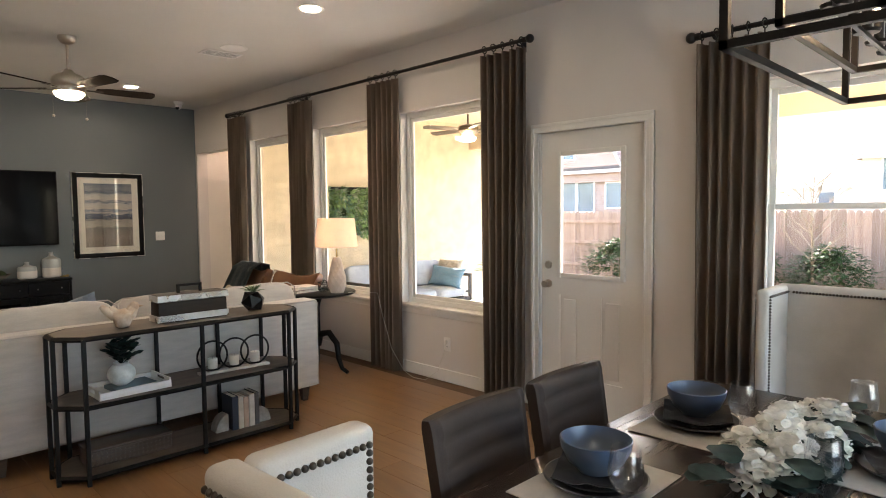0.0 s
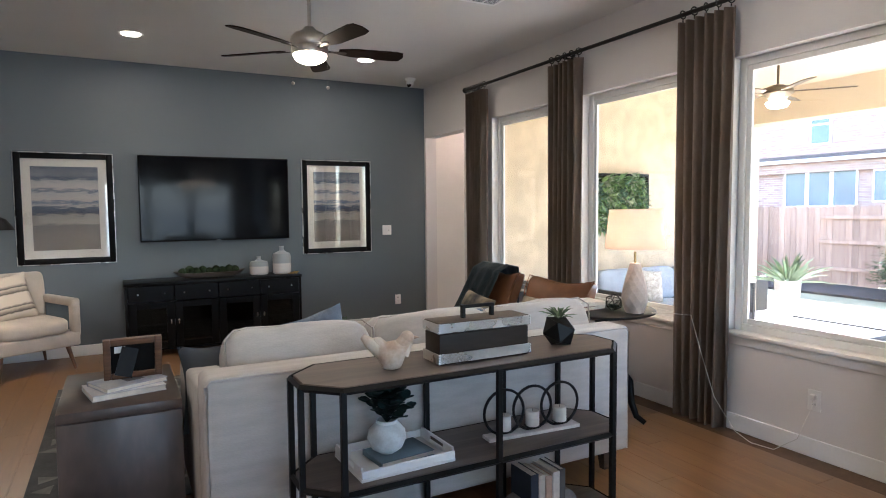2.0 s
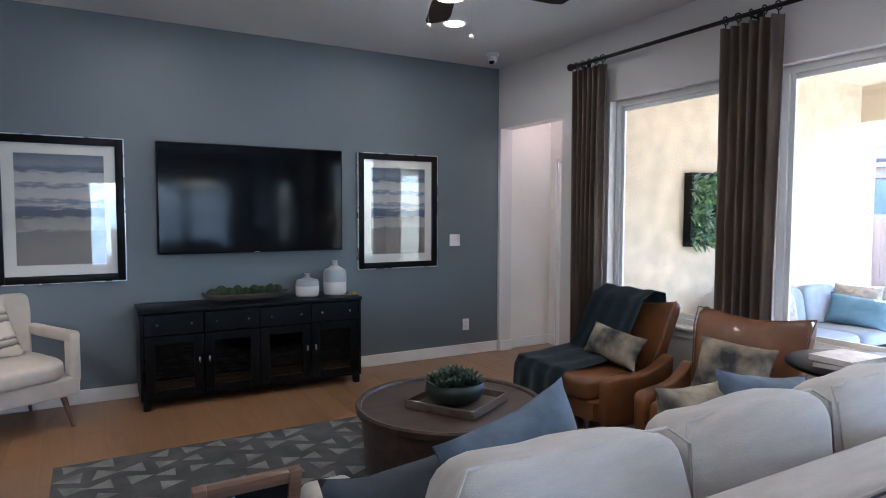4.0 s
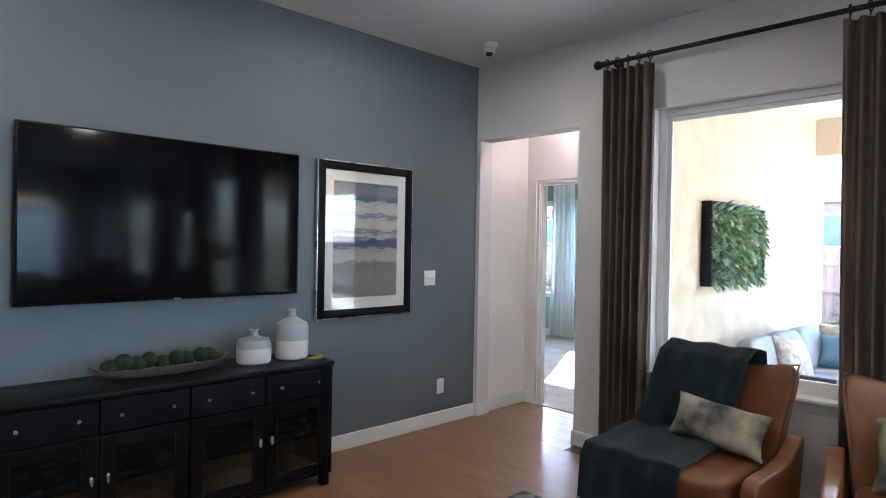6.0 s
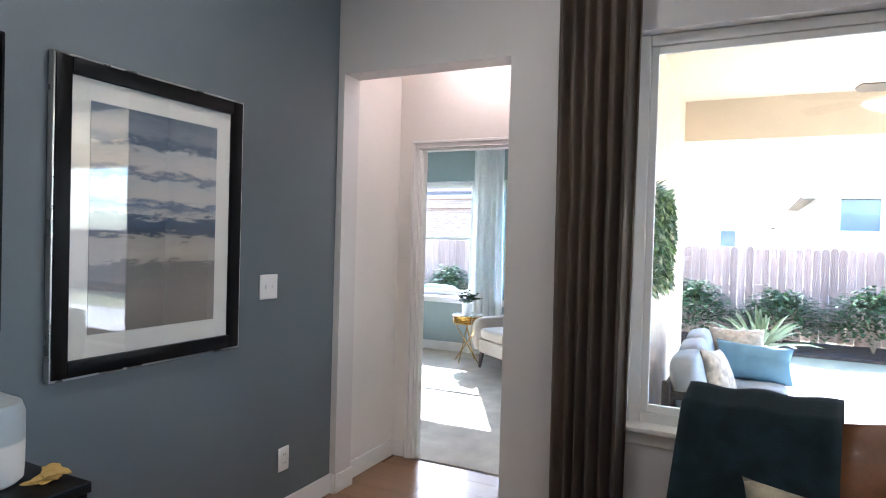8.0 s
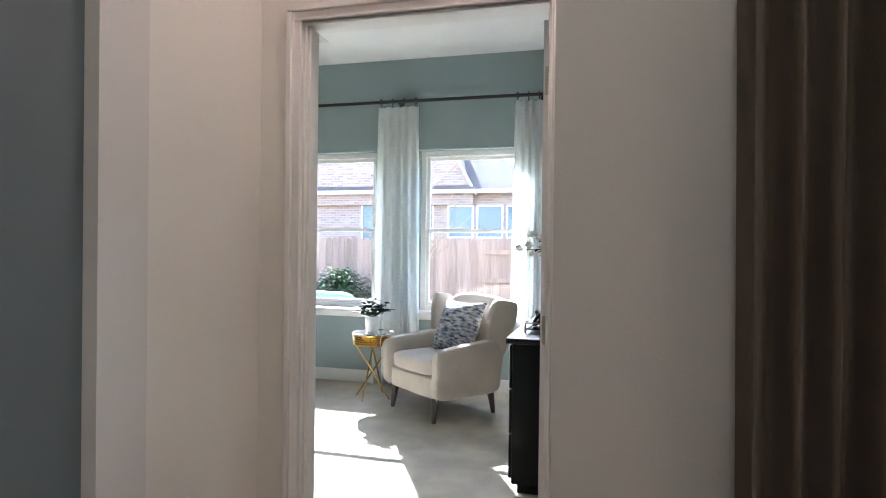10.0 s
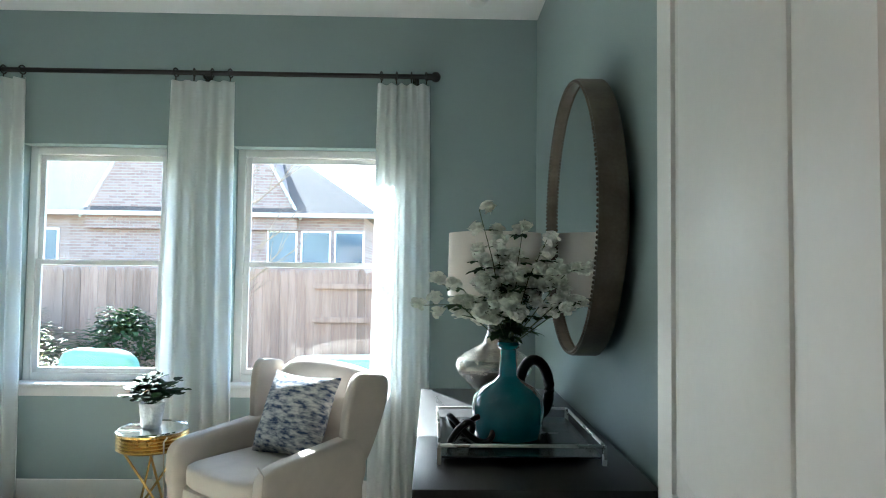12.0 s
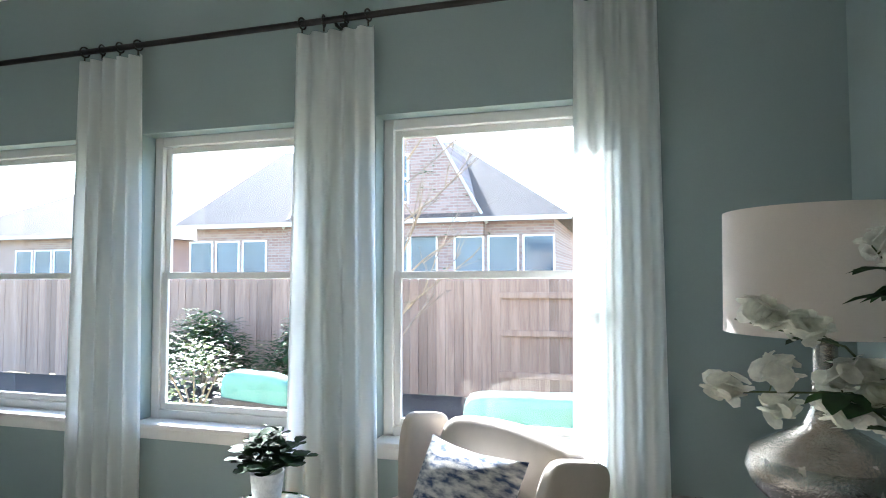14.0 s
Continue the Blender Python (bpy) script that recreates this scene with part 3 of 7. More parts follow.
trio = lambda y, z: [(y - 0.95, z, 0.75, 0.95), (y, z, 0.75, 0.95), (y + 0.95, z, 0.75, 0.95)]
house(pose(22, 15.95, -0.4), "brick house with a grey hip roof and upper gable", 11.1, 8.4, 3.5, 6.6, trio(-4.2, 2.0) + [(y, 1.85, 0.72, 1.35) for y in (-1.95, -1.1, -0.25)] + trio(4.4, 2.0), BRICK, (-0.75, 5.9, 2.25), (3.9, 0.6))
house(pose(24, 31, -0.4), "brick house with a grey hip roof", 9, 11, 3.5, 6.6, trio(-1.0, 1.95), BRICK)
house(pose(24, 0.45, -0.4), "pale house with a grey hip roof", 9, 9, 3.6, 6.3, [(3.4, 2.45, 1.05, 1.0), (0.4, 1.8, 0.8, 1.1), (-2.6, 1.8, 0.8, 1.1)], PALE)
house(pose(26, -12, -0.4), "pale house with a grey hip roof", 11, 10, 3.2, 6.2, trio(2.0, 1.7), PALE)
house(pose(44, 21, -0.4), "distant pale house with a grey roof", 10, 10, 3.2, 6.4, trio(0, 1.7), PALE)
house(pose(46, 9.6, -0.4), "distant pale house with a low grey roof", 8, 9, 3.3, 5.4, [(-1.5, 1.9, 0.9, 1.0), (1.6, 1.9, 0.9, 1.0)], PALE)


def shrub(m, r, h, seed, n=420, size=0.07, material=None, label="dense dark green garden shrub beside the fence"):
    s = thing("shrub", m, label, "shrub", "garden shrubs")
    random.seed(seed)
    bm = bmesh.new()
    for _ in range(n):
        a, e = random.uniform(0, 6.283), random.uniform(-0.2, 1.5)
        q = random.uniform(0.55, 1.0) * (1 + 0.25 * noise.noise(Vector((a * 2, e * 2, seed))))
        p = Vector((r * q * math.cos(a) * math.cos(e), r * q * math.sin(a) * math.cos(e), h * (0.35 + 0.65 * q * math.sin(e))))
        leaf(bm, p, (math.cos(a), math.sin(a), random.uniform(-0.2, 0.9)), random.uniform(0.7, 1.4) * size, 0.6)
    tagged(part("foliage", bm, material or LEAFM, s), kind="stuff")
    tb = bmesh.new()
    for k in range(5):
        a = k * 1.26
        tube([(0, 0, 0), (0.15 * r * math.cos(a), 0.15 * r * math.sin(a), h * 0.4), (0.5 * r * math.cos(a), 0.5 * r * math.sin(a), h * 0.7)], 0.018, 6, tb, 0.4)
    part("stems", tb, BARK, s)


for i, (y, r, h) in enumerate([(-3.2, 0.7, 1.0), (-1.6, 0.75, 1.05), (0.0, 0.8, 1.1), (1.6, 0.7, 1.0), (3.4, 0.8, 1.05), (5.0, 0.85, 1.1), (6.4, 0.8, 1.0), (7.9, 0.85, 1.1), (13.0, 0.7, 1.15), (14.8, 0.8, 1.2)]):
    shrub(pose(13.7, y, -0.31), r, h, 10 + i, 2000, 0.095)

shrub(pose(10.86, 12.72, -0.35), 0.5, 1.3, 31, 700, 0.06, paint("variegated_leaf", (0.20, 0.26, 0.09), 0.6, vary=0.3, scale=30, grain=60, bump=0.1, second=(0.28, 0.31, 0.15), through=0.25), "pale variegated garden shrub near the bedroom window")


def bare_tree(m, h, seed):
    t = thing("tree", m, "young bare winter tree with fine twigs", "tree", "garden trees")
    random.seed(seed)
    trunk, twigs, buds = bmesh.new(), bmesh.new(), bmesh.new()
    tube([(0, 0, 0), (0.03, 0.02, h * 0.25), (0.0, 0.05, h * 0.5), (0.04, 0.0, h)], 0.035, 8, trunk, 0.15)

    def grow(p, d, length, r, level):
        q = p + d * length + Vector((0, 0, 0.12 * length))
        tube([p, (p + q) / 2 + Vector((random.uniform(-1, 1), random.uniform(-1, 1), 0)) * 0.04 * length, q], r, 5, twigs, 0.45)
        if level:
            for _ in range(3):
                f = random.uniform(0.35, 1.0)
                grow(p.lerp(q, f), (d + Vector((random.uniform(-0.7, 0.7), random.uniform(-0.7, 0.7), random.uniform(-0.1, 0.5)))).normalized(), length * 0.6, r * 0.5, level - 1)
        else:
            for _ in range(2):
                leaf(buds, q, (random.uniform(-1, 1), random.uniform(-1, 1), 0.3), 0.05, 0.6)

    for k in range(18):
        a, z = k * 2.4, h * (0.22 + 0.036 * k)
        grow(Vector((0, 0, z)), Vector((math.cos(a), math.sin(a), 0.75)).normalized(), h * 0.21, 0.014, 2)
    part("trunk", trunk, BARK, t)
    part("branches", twigs, BARK, t)
    part("buds", buds, LEAFM, t)


bare_tree(pose(12.0, 11.12, -0.35, 0, -6, 60), 3.7, 3)
bare_tree(pose(13.4, 3.6, -0.31), 2.9, 8)


# ---- drapes ----
def drape(parent, name, material, w, h, folds, seed, label="", spread=1.12, deep=0.024):
    """A pleated panel w wide hanging h from the origin, thick cloth, gathered at its head."""
    bm = bmesh.new()
    nx, nz = folds * 14, 12
    ph = seed * 1.7
    grid = []
    for j in range(nz + 1):
        f = j / nz
        row = []
        for i in range(nx + 1):
            u = i / nx
            amp = deep + 0.010 * f
            wob = 0.35 * math.sin(u * 9 + ph) + 0.25 * f * math.sin(u * 17 + ph * 2)
            y = (u - 0.5) * w * (1.0 + (spread - 1.0) * f)
            s = math.sin(2 * math.pi * folds * u + wob)
            x = amp * math.copysign(abs(s) ** 0.8, s) + 0.006 * math.sin(31 * u + ph + 3 * f)
            row.append(bm.verts.new((x, y, -h * f)))
        grid.append(row)
    for a, b in zip(grid, grid[1:]):
        for i in range(nx):
            bm.faces.new((a[i], a[i + 1], b[i + 1], b[i]))
    bmesh.ops.solidify(bm, geom=bm.faces[:], thickness=0.003)
    return part(name, bm, material, parent, label, 60)


def curtain_set(label, material, colour, x, z, panels, h, folds, group, y0, y1, spread, deep):
    rod = thing("curtain_rod", pose(x, 0, z), f"long dark bronze curtain rod with ball finials", "curtain rod")
    part("rod", tube([(0, y0, 0), (0, y1, 0)], 0.015, 12), BRONZE, rod)
    for y, s in ((y0, -1), (y1, 1)):
        ball = bmesh.new()
        bmesh.ops.create_uvsphere(ball, u_segments=16, v_segments=10, radius=0.032, matrix=pose(0, y + s * 0.035, 0))
        tube([(0, y - s * 0.02, 0), (0, y + s * 0.012, 0)], 0.021, 12, ball)
        part("finial", ball, BRONZE, rod)
    for a in [y0 + 0.09, y1 - 0.09] + [(panels[1][0] + panels[1][1]) / 2] * (y1 - y0 > 2.5):
        br = tube([(0, a, 0), (0.02, a, -0.02), (W1 - 3.8 - 0.001, a, -0.02)], 0.008, 8)
        box(br, W1 - 3.8 - 0.012, a - 0.02, -0.06, W1 - 3.8 - 0.001, a + 0.02, 0.02, r=0.003)
        part("bracket", br, BRONZE, rod)
    for i, (a, b) in enumerate(panels):
        c = thing("curtain", pose(x, (a + b) / 2, z - 0.05), label, "curtain", group)
        drape(c, "cloth", material, b - a, h, folds, i + x, "", spread, deep)
        for k in range(4 if folds < 6 else 5):
            n = (4 if folds < 6 else 5) - 1
            y = (k / n - 0.5) * (b - a) * 0.86
            ring = tube(circle(0.026, 16, pose(0, y, 0.05, 90, 0, 0 + 12 * ((k % 3) - 1))), 0.0045, 6, loop=True)
            tube([(0, y, 0.024), (0, y, 0.0)], 0.004, 6, ring)
            part("ring", ring, BRONZE, c)


curtain_set("floor-length taupe pleated drape on a bronze rod", TAUPE, "", 3.8, 2.74, [(7.42, 7.785), (5.93, 6.35), (4.50, 4.93), (3.07, 3.495)], 2.67, 6, "living room drapes", 3.06, 7.80, 0.88, 0.034)
curtain_set("floor-length taupe pleated drape on a bronze rod", TAUPE, "", 3.8, 2.50, [(1.40, 1.80), (-0.05, 0.35)], 2.43, 6, "dining drapes", -0.1, 1.80, 0.92, 0.034)
curtain_set("floor-length sheer white drape on a black rod", SHEER, "", 8.18, 2.635, [(8.475, 8.80), (9.685, 10.075), (10.96, 11.36), (12.30, 12.68)], 2.56, 5, "bedroom drapes", 8.475, 12.8, 1.17, 0.022)

# ---- materials of the living room things ----
LINEN = paint("light_linen", (0.48, 0.445, 0.405), 0.9, vary=0.08, scale=22, grain=320, bump=0.6, depth=0.002, sheen=0.25, stretch=(0.25, 1, 1))
CREAM = paint("cream_upholstery", (0.50, 0.43, 0.345), 0.85, vary=0.08, scale=6, grain=300, bump=0.5, depth=0.002, sheen=0.2)
DENIM = paint("blue_linen", (0.10, 0.14, 0.20), 0.9, vary=0.25, scale=10, grain=300, bump=0.6, sheen=0.2)
SLATEC = paint("charcoal_linen", (0.045, 0.052, 0.062), 0.9, vary=0.2, scale=10, grain=300, bump=0.6)
DARKW = wood("dark_stained_wood", (0.030, 0.020, 0.015), (0.085, 0.055, 0.038), 0.42, "X", 1.0, bump=0.2)
GREYW = wood("grey_brown_wood", (0.075, 0.056, 0.044), (0.15, 0.115, 0.09), 0.5, "X", 0.9, bump=0.2)
REDW = paint("worn_brown_wood", (0.050, 0.034, 0.027), 0.4, vary=0.3, scale=4.5, grain=26, bump=0.25, second=(0.105, 0.072, 0.056), coat=0.1, stretch=(1, 1, 0.4))
WALNUT = wood("walnut", (0.075, 0.034, 0.016), (0.17, 0.085, 0.042), 0.4, "X", 1.2)
EBONY = paint("ebony_paint", (0.006, 0.0055, 0.0055), 0.36, spec=0.14, vary=0.3, scale=5, grain=80, bump=0.05)
LEATHER = paint("cognac_leather", (0.185, 0.074, 0.027), 0.33, vary=0.25, scale=6, grain=220, bump=0.25, depth=0.001, coat=0.1)
BROWNL = paint("espresso_leather", (0.042, 0.028, 0.022), 0.6, spec=0.25, vary=0.2, scale=8, grain=200, bump=0.3, depth=0.001)
TEALK = paint("teal_knit", (0.011, 0.032, 0.043), 0.95, vary=0.35, scale=14, grain=260, bump=0.9, depth=0.004, sheen=0.3)
PATCH = paint("blotched_velvet", (0.055, 0.058, 0.062), 0.8, vary=0.25, scale=6, grain=200, bump=0.4, second=(0.46, 0.39, 0.28))
SCREEN = paint("tv_screen", (0.003, 0.003, 0.004), 0.07, vary=0.0, bump=0, spec=0.14)
WHITE = paint("white_lacquer", (0.78, 0.77, 0.75), 0.3, vary=0.03, scale=3, grain=60, bump=0.03)
MATTEW = paint("mat_board", (0.72, 0.69, 0.63), 0.9, vary=0.02, bump=0.1)
WAX = paint("candle_wax", (0.80, 0.77, 0.70), 0.45, vary=0.04, scale=9, bump=0.05, through=0.15)
CLAY = paint("pale_terracotta", (0.52, 0.38, 0.28), 0.8, vary=0.15, scale=12, grain=90, bump=0.4, second=(0.62, 0.55, 0.46))
POTG = paint("mottled_white_ceramic", (0.58, 0.62, 0.62), 0.3, vary=0.15, scale=18, grain=120, bump=0.1)
EUCAL = paint("eucalyptus_leaf", (0.018, 0.038, 0.034), 0.75, vary=0.35, scale=12, bump=0.1, spec=0.2)
AIRP = paint("air_plant", (0.16, 0.22, 0.11), 0.6, vary=0.3, scale=12, bump=0.1)
MOSS = paint("moss_ball", (0.030, 0.055, 0.014), 0.95, vary=0.45, scale=25, grain=200, bump=1.0, depth=0.01)
BRASS = paint("brass", (0.55, 0.36, 0.14), 0.25, 1.0, vary=0.1, scale=6, bump=0.05)
PAPER = paint("page_paper", (0.72, 0.68, 0.60), 0.9, vary=0.08, scale=30, grain=300, bump=0.3)
VASEM = bands("two_tone_glaze", [(0.0, (0.62, 0.58, 0.53)), (0.40, (0.62, 0.58, 0.53)), (0.44, (0.33, 0.35, 0.35)), (1.0, (0.36, 0.38, 0.385))], "Z", 0.22, 0.35, 22, 0.03, 0.1)
VASEM2 = bands("two_tone_glaze_tall", [(0.0, (0.62, 0.58, 0.53)), (0.36, (0.62, 0.58, 0.53)), (0.39, (0.33, 0.35, 0.35)), (1.0, (0.36, 0.38, 0.385))], "Z", 0.31, 0.35, 22, 0.03, 0.1)
ART = bands("seascape_print", [(0.0, (0.20, 0.175, 0.15)), (0.16, (0.24, 0.21, 0.185)), (0.30, (0.17, 0.165, 0.155)), (0.32, (0.40, 0.36, 0.31)), (0.42, (0.30, 0.28, 0.25)), (0.44, (0.035, 0.05, 0.085)), (0.51, (0.06, 0.09, 0.15)), (0.53, (0.46, 0.43, 0.40)), (0.58, (0.10, 0.15, 0.24)), (0.61, (0.50, 0.46, 0.42)), (0.69, (0.42, 0.42, 0.42)), (0.71, (0.11, 0.15, 0.22)), (0.75, (0.52, 0.48, 0.45)), (0.83, (0.40, 0.40, 0.40)), (0.86, (0.07, 0.10, 0.16)), (0.91, (0.20, 0.22, 0.25)), (1.0, (0.10, 0.13, 0.18))], "Z", 0.82, 0.5, 11, 0.17, 0.05, squash=3.5)
STRIPE = bands("striped_weave", [(0.0, (0.55, 0.48, 0.38)), (0.14, (0.55, 0.48, 0.38)), (0.16, (0.06, 0.05, 0.045)), (0.24, (0.5, 0.43, 0.33)), (0.26, (0.08, 0.07, 0.06)), (0.30, (0.57, 0.5, 0.4)), (0.50, (0.57, 0.5, 0.4)), (0.52, (0.10, 0.085, 0.07)), (0.60, (0.5, 0.43, 0.33)), (0.62, (0.08, 0.07, 0.06)), (0.68, (0.57, 0.5, 0.4)), (1.0, (0.57, 0.5, 0.4))], "Z", 0.48, 0.9, 40, 0.05, 0.5)
LAMPW = glow("lamp_bulb_glass", (1.0, 0.80, 0.58), 14.0)
CANW = glow("downlight_lens", (1.0, 0.84, 0.62), 16.0)
# unseen hall lamp, added in place of light bounced from the bedroom
HALL_FILL = glow("hall_fill_lens", (1.0, 0.74, 0.60), 7.5)
SHADE = paint("linen_lampshade", (0.80, 0.72, 0.64), 0.9, vary=0.05, scale=6, grain=260, bump=0.4, through=0.55)
PLASTER = paint("faceted_plaster", (0.52, 0.44, 0.38), 0.75, vary=0.10, scale=10, grain=80, bump=0.3)
GOLDY = paint("ochre_cloth", (0.55, 0.36, 0.10), 0.8, vary=0.15, bump=0.3)


def pillow(m, w, h, d, material, label, seed=0.0, name="throw_pillow", group="", k=3.0):
    """A square pillow standing on its edge, thin at the seams, with pinched corners."""
    t = thing(name, m, label, "pillow", group)
    bm = bmesh.new()
    bmesh.ops.create_grid(bm, x_segments=16, y_segments=16, size=1)
    back = []
    for v in bm.verts:
        x, y = v.co.x, v.co.y
        pin = 1 - 0.09 * (1 - abs(x) ** 2) * abs(y) ** 4
        pin2 = 1 - 0.09 * (1 - abs(y) ** 2) * abs(x) ** 4
        th = d / 2 * max(0.0, (1 - abs(x) ** k)) ** 0.55 * max(0.0, (1 - abs(y) ** k)) ** 0.55
        v.co = (x * w / 2 * pin2, -th, y * h / 2 * pin + h / 2)
        v.co += 0.007 * noise.noise_vector(v.co * 9 + Vector((seed, 0, seed)))
        back.append((v.co.x, th, v.co.z))
    got = bmesh.ops.duplicate(bm, geom=bm.verts[:] + bm.edges[:] + bm.faces[:])
    for v in got["geom"]:
        if isinstance(v, bmesh.types.BMVert):
            v.co.y = -v.co.y
    bmesh.ops.remove_doubles(bm, verts=bm.verts, dist=0.004)
    part("cover", bm, material, t, "", 70)
    return t


# ---- sofa and the console table behind it ----
sofa = thing("sofa", pose(1.745, 4.38, 0) @ Matrix.Diagonal((1.053, 1.0, 1.0, 1.0)), "light grey linen three-seat sofa with dark tapered feet", "sofa")
part("back", made((-1.04, 0.0, 0.12, 1.04, 0.20, 0.81), r=0.03, seg=4), LINEN, sofa)
part("base", made((-0.95, 0.201, 0.12, 0.95, 0.92, 0.34), r=0.02, seg=3), LINEN, sofa)
part("welt", tube([(-1.025, 0.004, 0.13), (-1.03, 0.004, 0.78), (-1.01, 0.006, 0.802), (1.01, 0.006, 0.802), (1.03, 0.004, 0.78), (1.025, 0.004, 0.13)], 0.006, 8), LINEN, sofa, "stitched welt seam")
for s in (-1, 1):
    arm = part("arm", moved(made((-0.075, -0.40, 0, 0.075, 0.42, 0.56), r=0.028, seg=4), pose(0, 0, 0)), LINEN, sofa)
    for v in arm.data.vertices:
        if v.co.z > 0.3:
            v.co.z += 0.14 * max(0.0, 0.5 - (v.co.y + 0.4) / 0.8)
    arm.matrix_basis = pose(s * 0.967, 0.602, 0.12)
for i, x in enumerate((-0.66, 0.0, 0.66)):
    part("seat_cushion", rounded(0.59, 0.62, 0.17, 4, 8, 0.006, i), LINEN, sofa).matrix_basis = pose(x * 0.90, 0.55, 0.32)
    c = part("back_cushion", rounded(0.67, 0.22, 0.47, 4, 9, 0.014, i + 5.0, puff=0.15), LINEN, sofa)
    c.matrix_basis = pose(x * 0.98 + 0.05, 0.33, 0.46, -9, 0, (-3, 1, 2)[i])
    bm = tube([(-0.31, -0.09, 0.03), (-0.32, -0.09, 0.42), (-0.28, -0.06, 0.46), (0.28, -0.06, 0.46), (0.32, -0.09, 0.42), (0.31, -0.09, 0.03)], 0.005, 6)
    part("piping", bm, LINEN, c)
for x in (-0.95, 0.95):
    for y in (0.09, 0.80):
        part("leg", moved(lathe([(0.026, 0), (0.046, 0.13)], 4), pose(x, y, 0, 0, 0, 45)), DARKW, sofa)
pillow(pose(1.29, 5.0, 0.42, -16, -9, 12), 0.56, 0.50, 0.18, DENIM, "washed blue linen throw pillow on the sofa", 1, group="sofa pillows")
pillow(pose(0.84, 5.0, 0.40, -20, 2, 8), 0.44, 0.42, 0.16, SLATEC, "charcoal linen throw pillow on the sofa", 2, group="sofa pillows")
pillow(pose(2.36, 5.0, 0.43, -18, 8, -12), 0.46, 0.44, 0.16, DENIM, "washed blue linen throw pillow on the sofa", 3, group="sofa pillows")
pillow(pose(2.10, 5.06, 0.43, -18, 4, 4), 0.44, 0.42, 0.16, PATCH, "blotched grey and cream velvet pillow on the sofa", 4, group="sofa pillows")

X0, X1, Y0, Y1, CH = 0.945, 2.44, 3.96, 4.35, 0.12
OCT = [(X0 + CH, Y0), (X1 - CH, Y0), (X1, Y0 + CH), (X1, Y1 - CH), (X1 - CH, Y1), (X0 + CH, Y1), (X0, Y1 - CH), (X0, Y0 + CH)]
cx, cy = (X0 + X1) / 2, (Y0 + Y1) / 2
LOC = [(x - cx, y - cy) for x, y in OCT]
shelf = thing("console_table", pose(cx, cy, 0), "black iron console table with three clipped-corner wood shelves", "console table")
for z, nm in ((0.052, "bottom_shelf"), (0.442, "middle_shelf"), (0.822, "top_shelf")):
    part(nm, hull([(x * 0.985, y * 0.96) for x, y in LOC], z - 0.012, z + 0.006, 0.002), GREYW, shelf)
    band = tube([(x, y, z - 0.008) for x, y in LOC], 0.0135, 4, loop=True)
    part("rim", band, BLACK, shelf, "black iron rim", 20)
for x, y in LOC:
    part("post", made((x - 0.011, y - 0.011, 0, x + 0.011, y + 0.011, 0.815), r=0.002, seg=1), BLACK, shelf)
for x, y in ((0.025, Y0 - cy), (-0.11, Y1 - cy), (0.30, Y1 - cy)):
    part("post", made((x - 0.011, y - 0.011, 0, x + 0.011, y + 0.011, 0.815), r=0.002, seg=1), BLACK, shelf)

TOPZ, MIDZ, LOWZ = 0.829, 0.449, 0.059
bird = bmesh.new()
bmesh.ops.create_uvsphere(bird, u_segments=24, v_segments=16, radius=1)
for v in bird.verts:
    x, y, z = v.co
    v.co = (x * 0.082 + (0.02 if z > 0.3 else 0), y * 0.062, 0.060 + z * 0.060)
    if x > 0.45:
        v.co.z += 0.085 * (x - 0.45)
        v.co.x -= 0.02 * (x - 0.45)
    if x < -0.5:
        v.co.z += 0.13 * (-x - 0.5)
        v.co.y *= 0.6
head = bmesh.ops.create_uvsphere(bird, u_segments=16, v_segments=12, radius=0.031, matrix=pose(0.068, 0, 0.128))
bmesh.ops.create_cone(bird, segments=8, radius1=0.011, radius2=0.001, depth=0.035, cap_ends=True, matrix=pose(0.104, 0, 0.130, 0, 90, 0))
tube([(0.035, 0, 0.075), (0.066, 0, 0.125)], 0.046, 14, bird, 0.66)
tube([(-0.045, 0, 0.075), (-0.10, 0, 0.118), (-0.125, 0, 0.142)], 0.034, 10, bird, 0.4)
b = part("bird_figurine", bird, CLAY, None, "", 60)
b.matrix_basis = pose(1.315, 4.11, TOPZ, 0, 0, -20) @ Matrix.Diagonal((0.9, 1.0, 0.95, 1.0))
tagged(b, "pale weathered clay bird figurine on the console table", "figurine")

BOXW = paint("dark_box_wood", (0.030, 0.018, 0.012), 0.5, vary=0.3, scale=6, grain=60, bump=0.15, spec=0.2, stretch=(0.2, 1, 1))
BOXL = wood("weathered_lid_wood", (0.055, 0.040, 0.030), (0.13, 0.098, 0.075), 0.5, "X", 1.0, bump=0.2)
chest = thing("wooden_box", pose(1.715, 4.125, TOPZ, 0, 0, 0), "dark wood lidded box with riveted silver bands and handle", "box")
part("body", made((-0.214, -0.066, 0.0, 0.214, 0.066, 0.125), r=0.004), BOXW, chest)
part("lid", made((-0.217, -0.069, 0.127, 0.217, 0.069, 0.172), r=0.005), BOXL, chest, "grey-brown planked lid")
for z0, z1 in ((0.006, 0.047), (0.130, 0.168)):
    band = part("band", made((-0.2185, -0.0725, z0, 0.2185, -0.0692, z1), (-0.2185, 0.0692, z0, 0.2185, 0.0725, z1), (-0.2215, -0.0725, z0, -0.2188, 0.0725, z1), (0.2188, -0.0725, z0, 0.2215, 0.0725, z1), r=0.001, seg=1), CHROME, chest, "silver metal band")
    for x in (-0.2195, 0.2195):
        for k in range(4):
            rv = bmesh.new()
            bmesh.ops.create_icosphere(rv, subdivisions=1, radius=0.0055, matrix=pose(x, -0.0715, z0 + 0.004 + k * 0.0105))
            part("rivet", rv, CHROME, band)
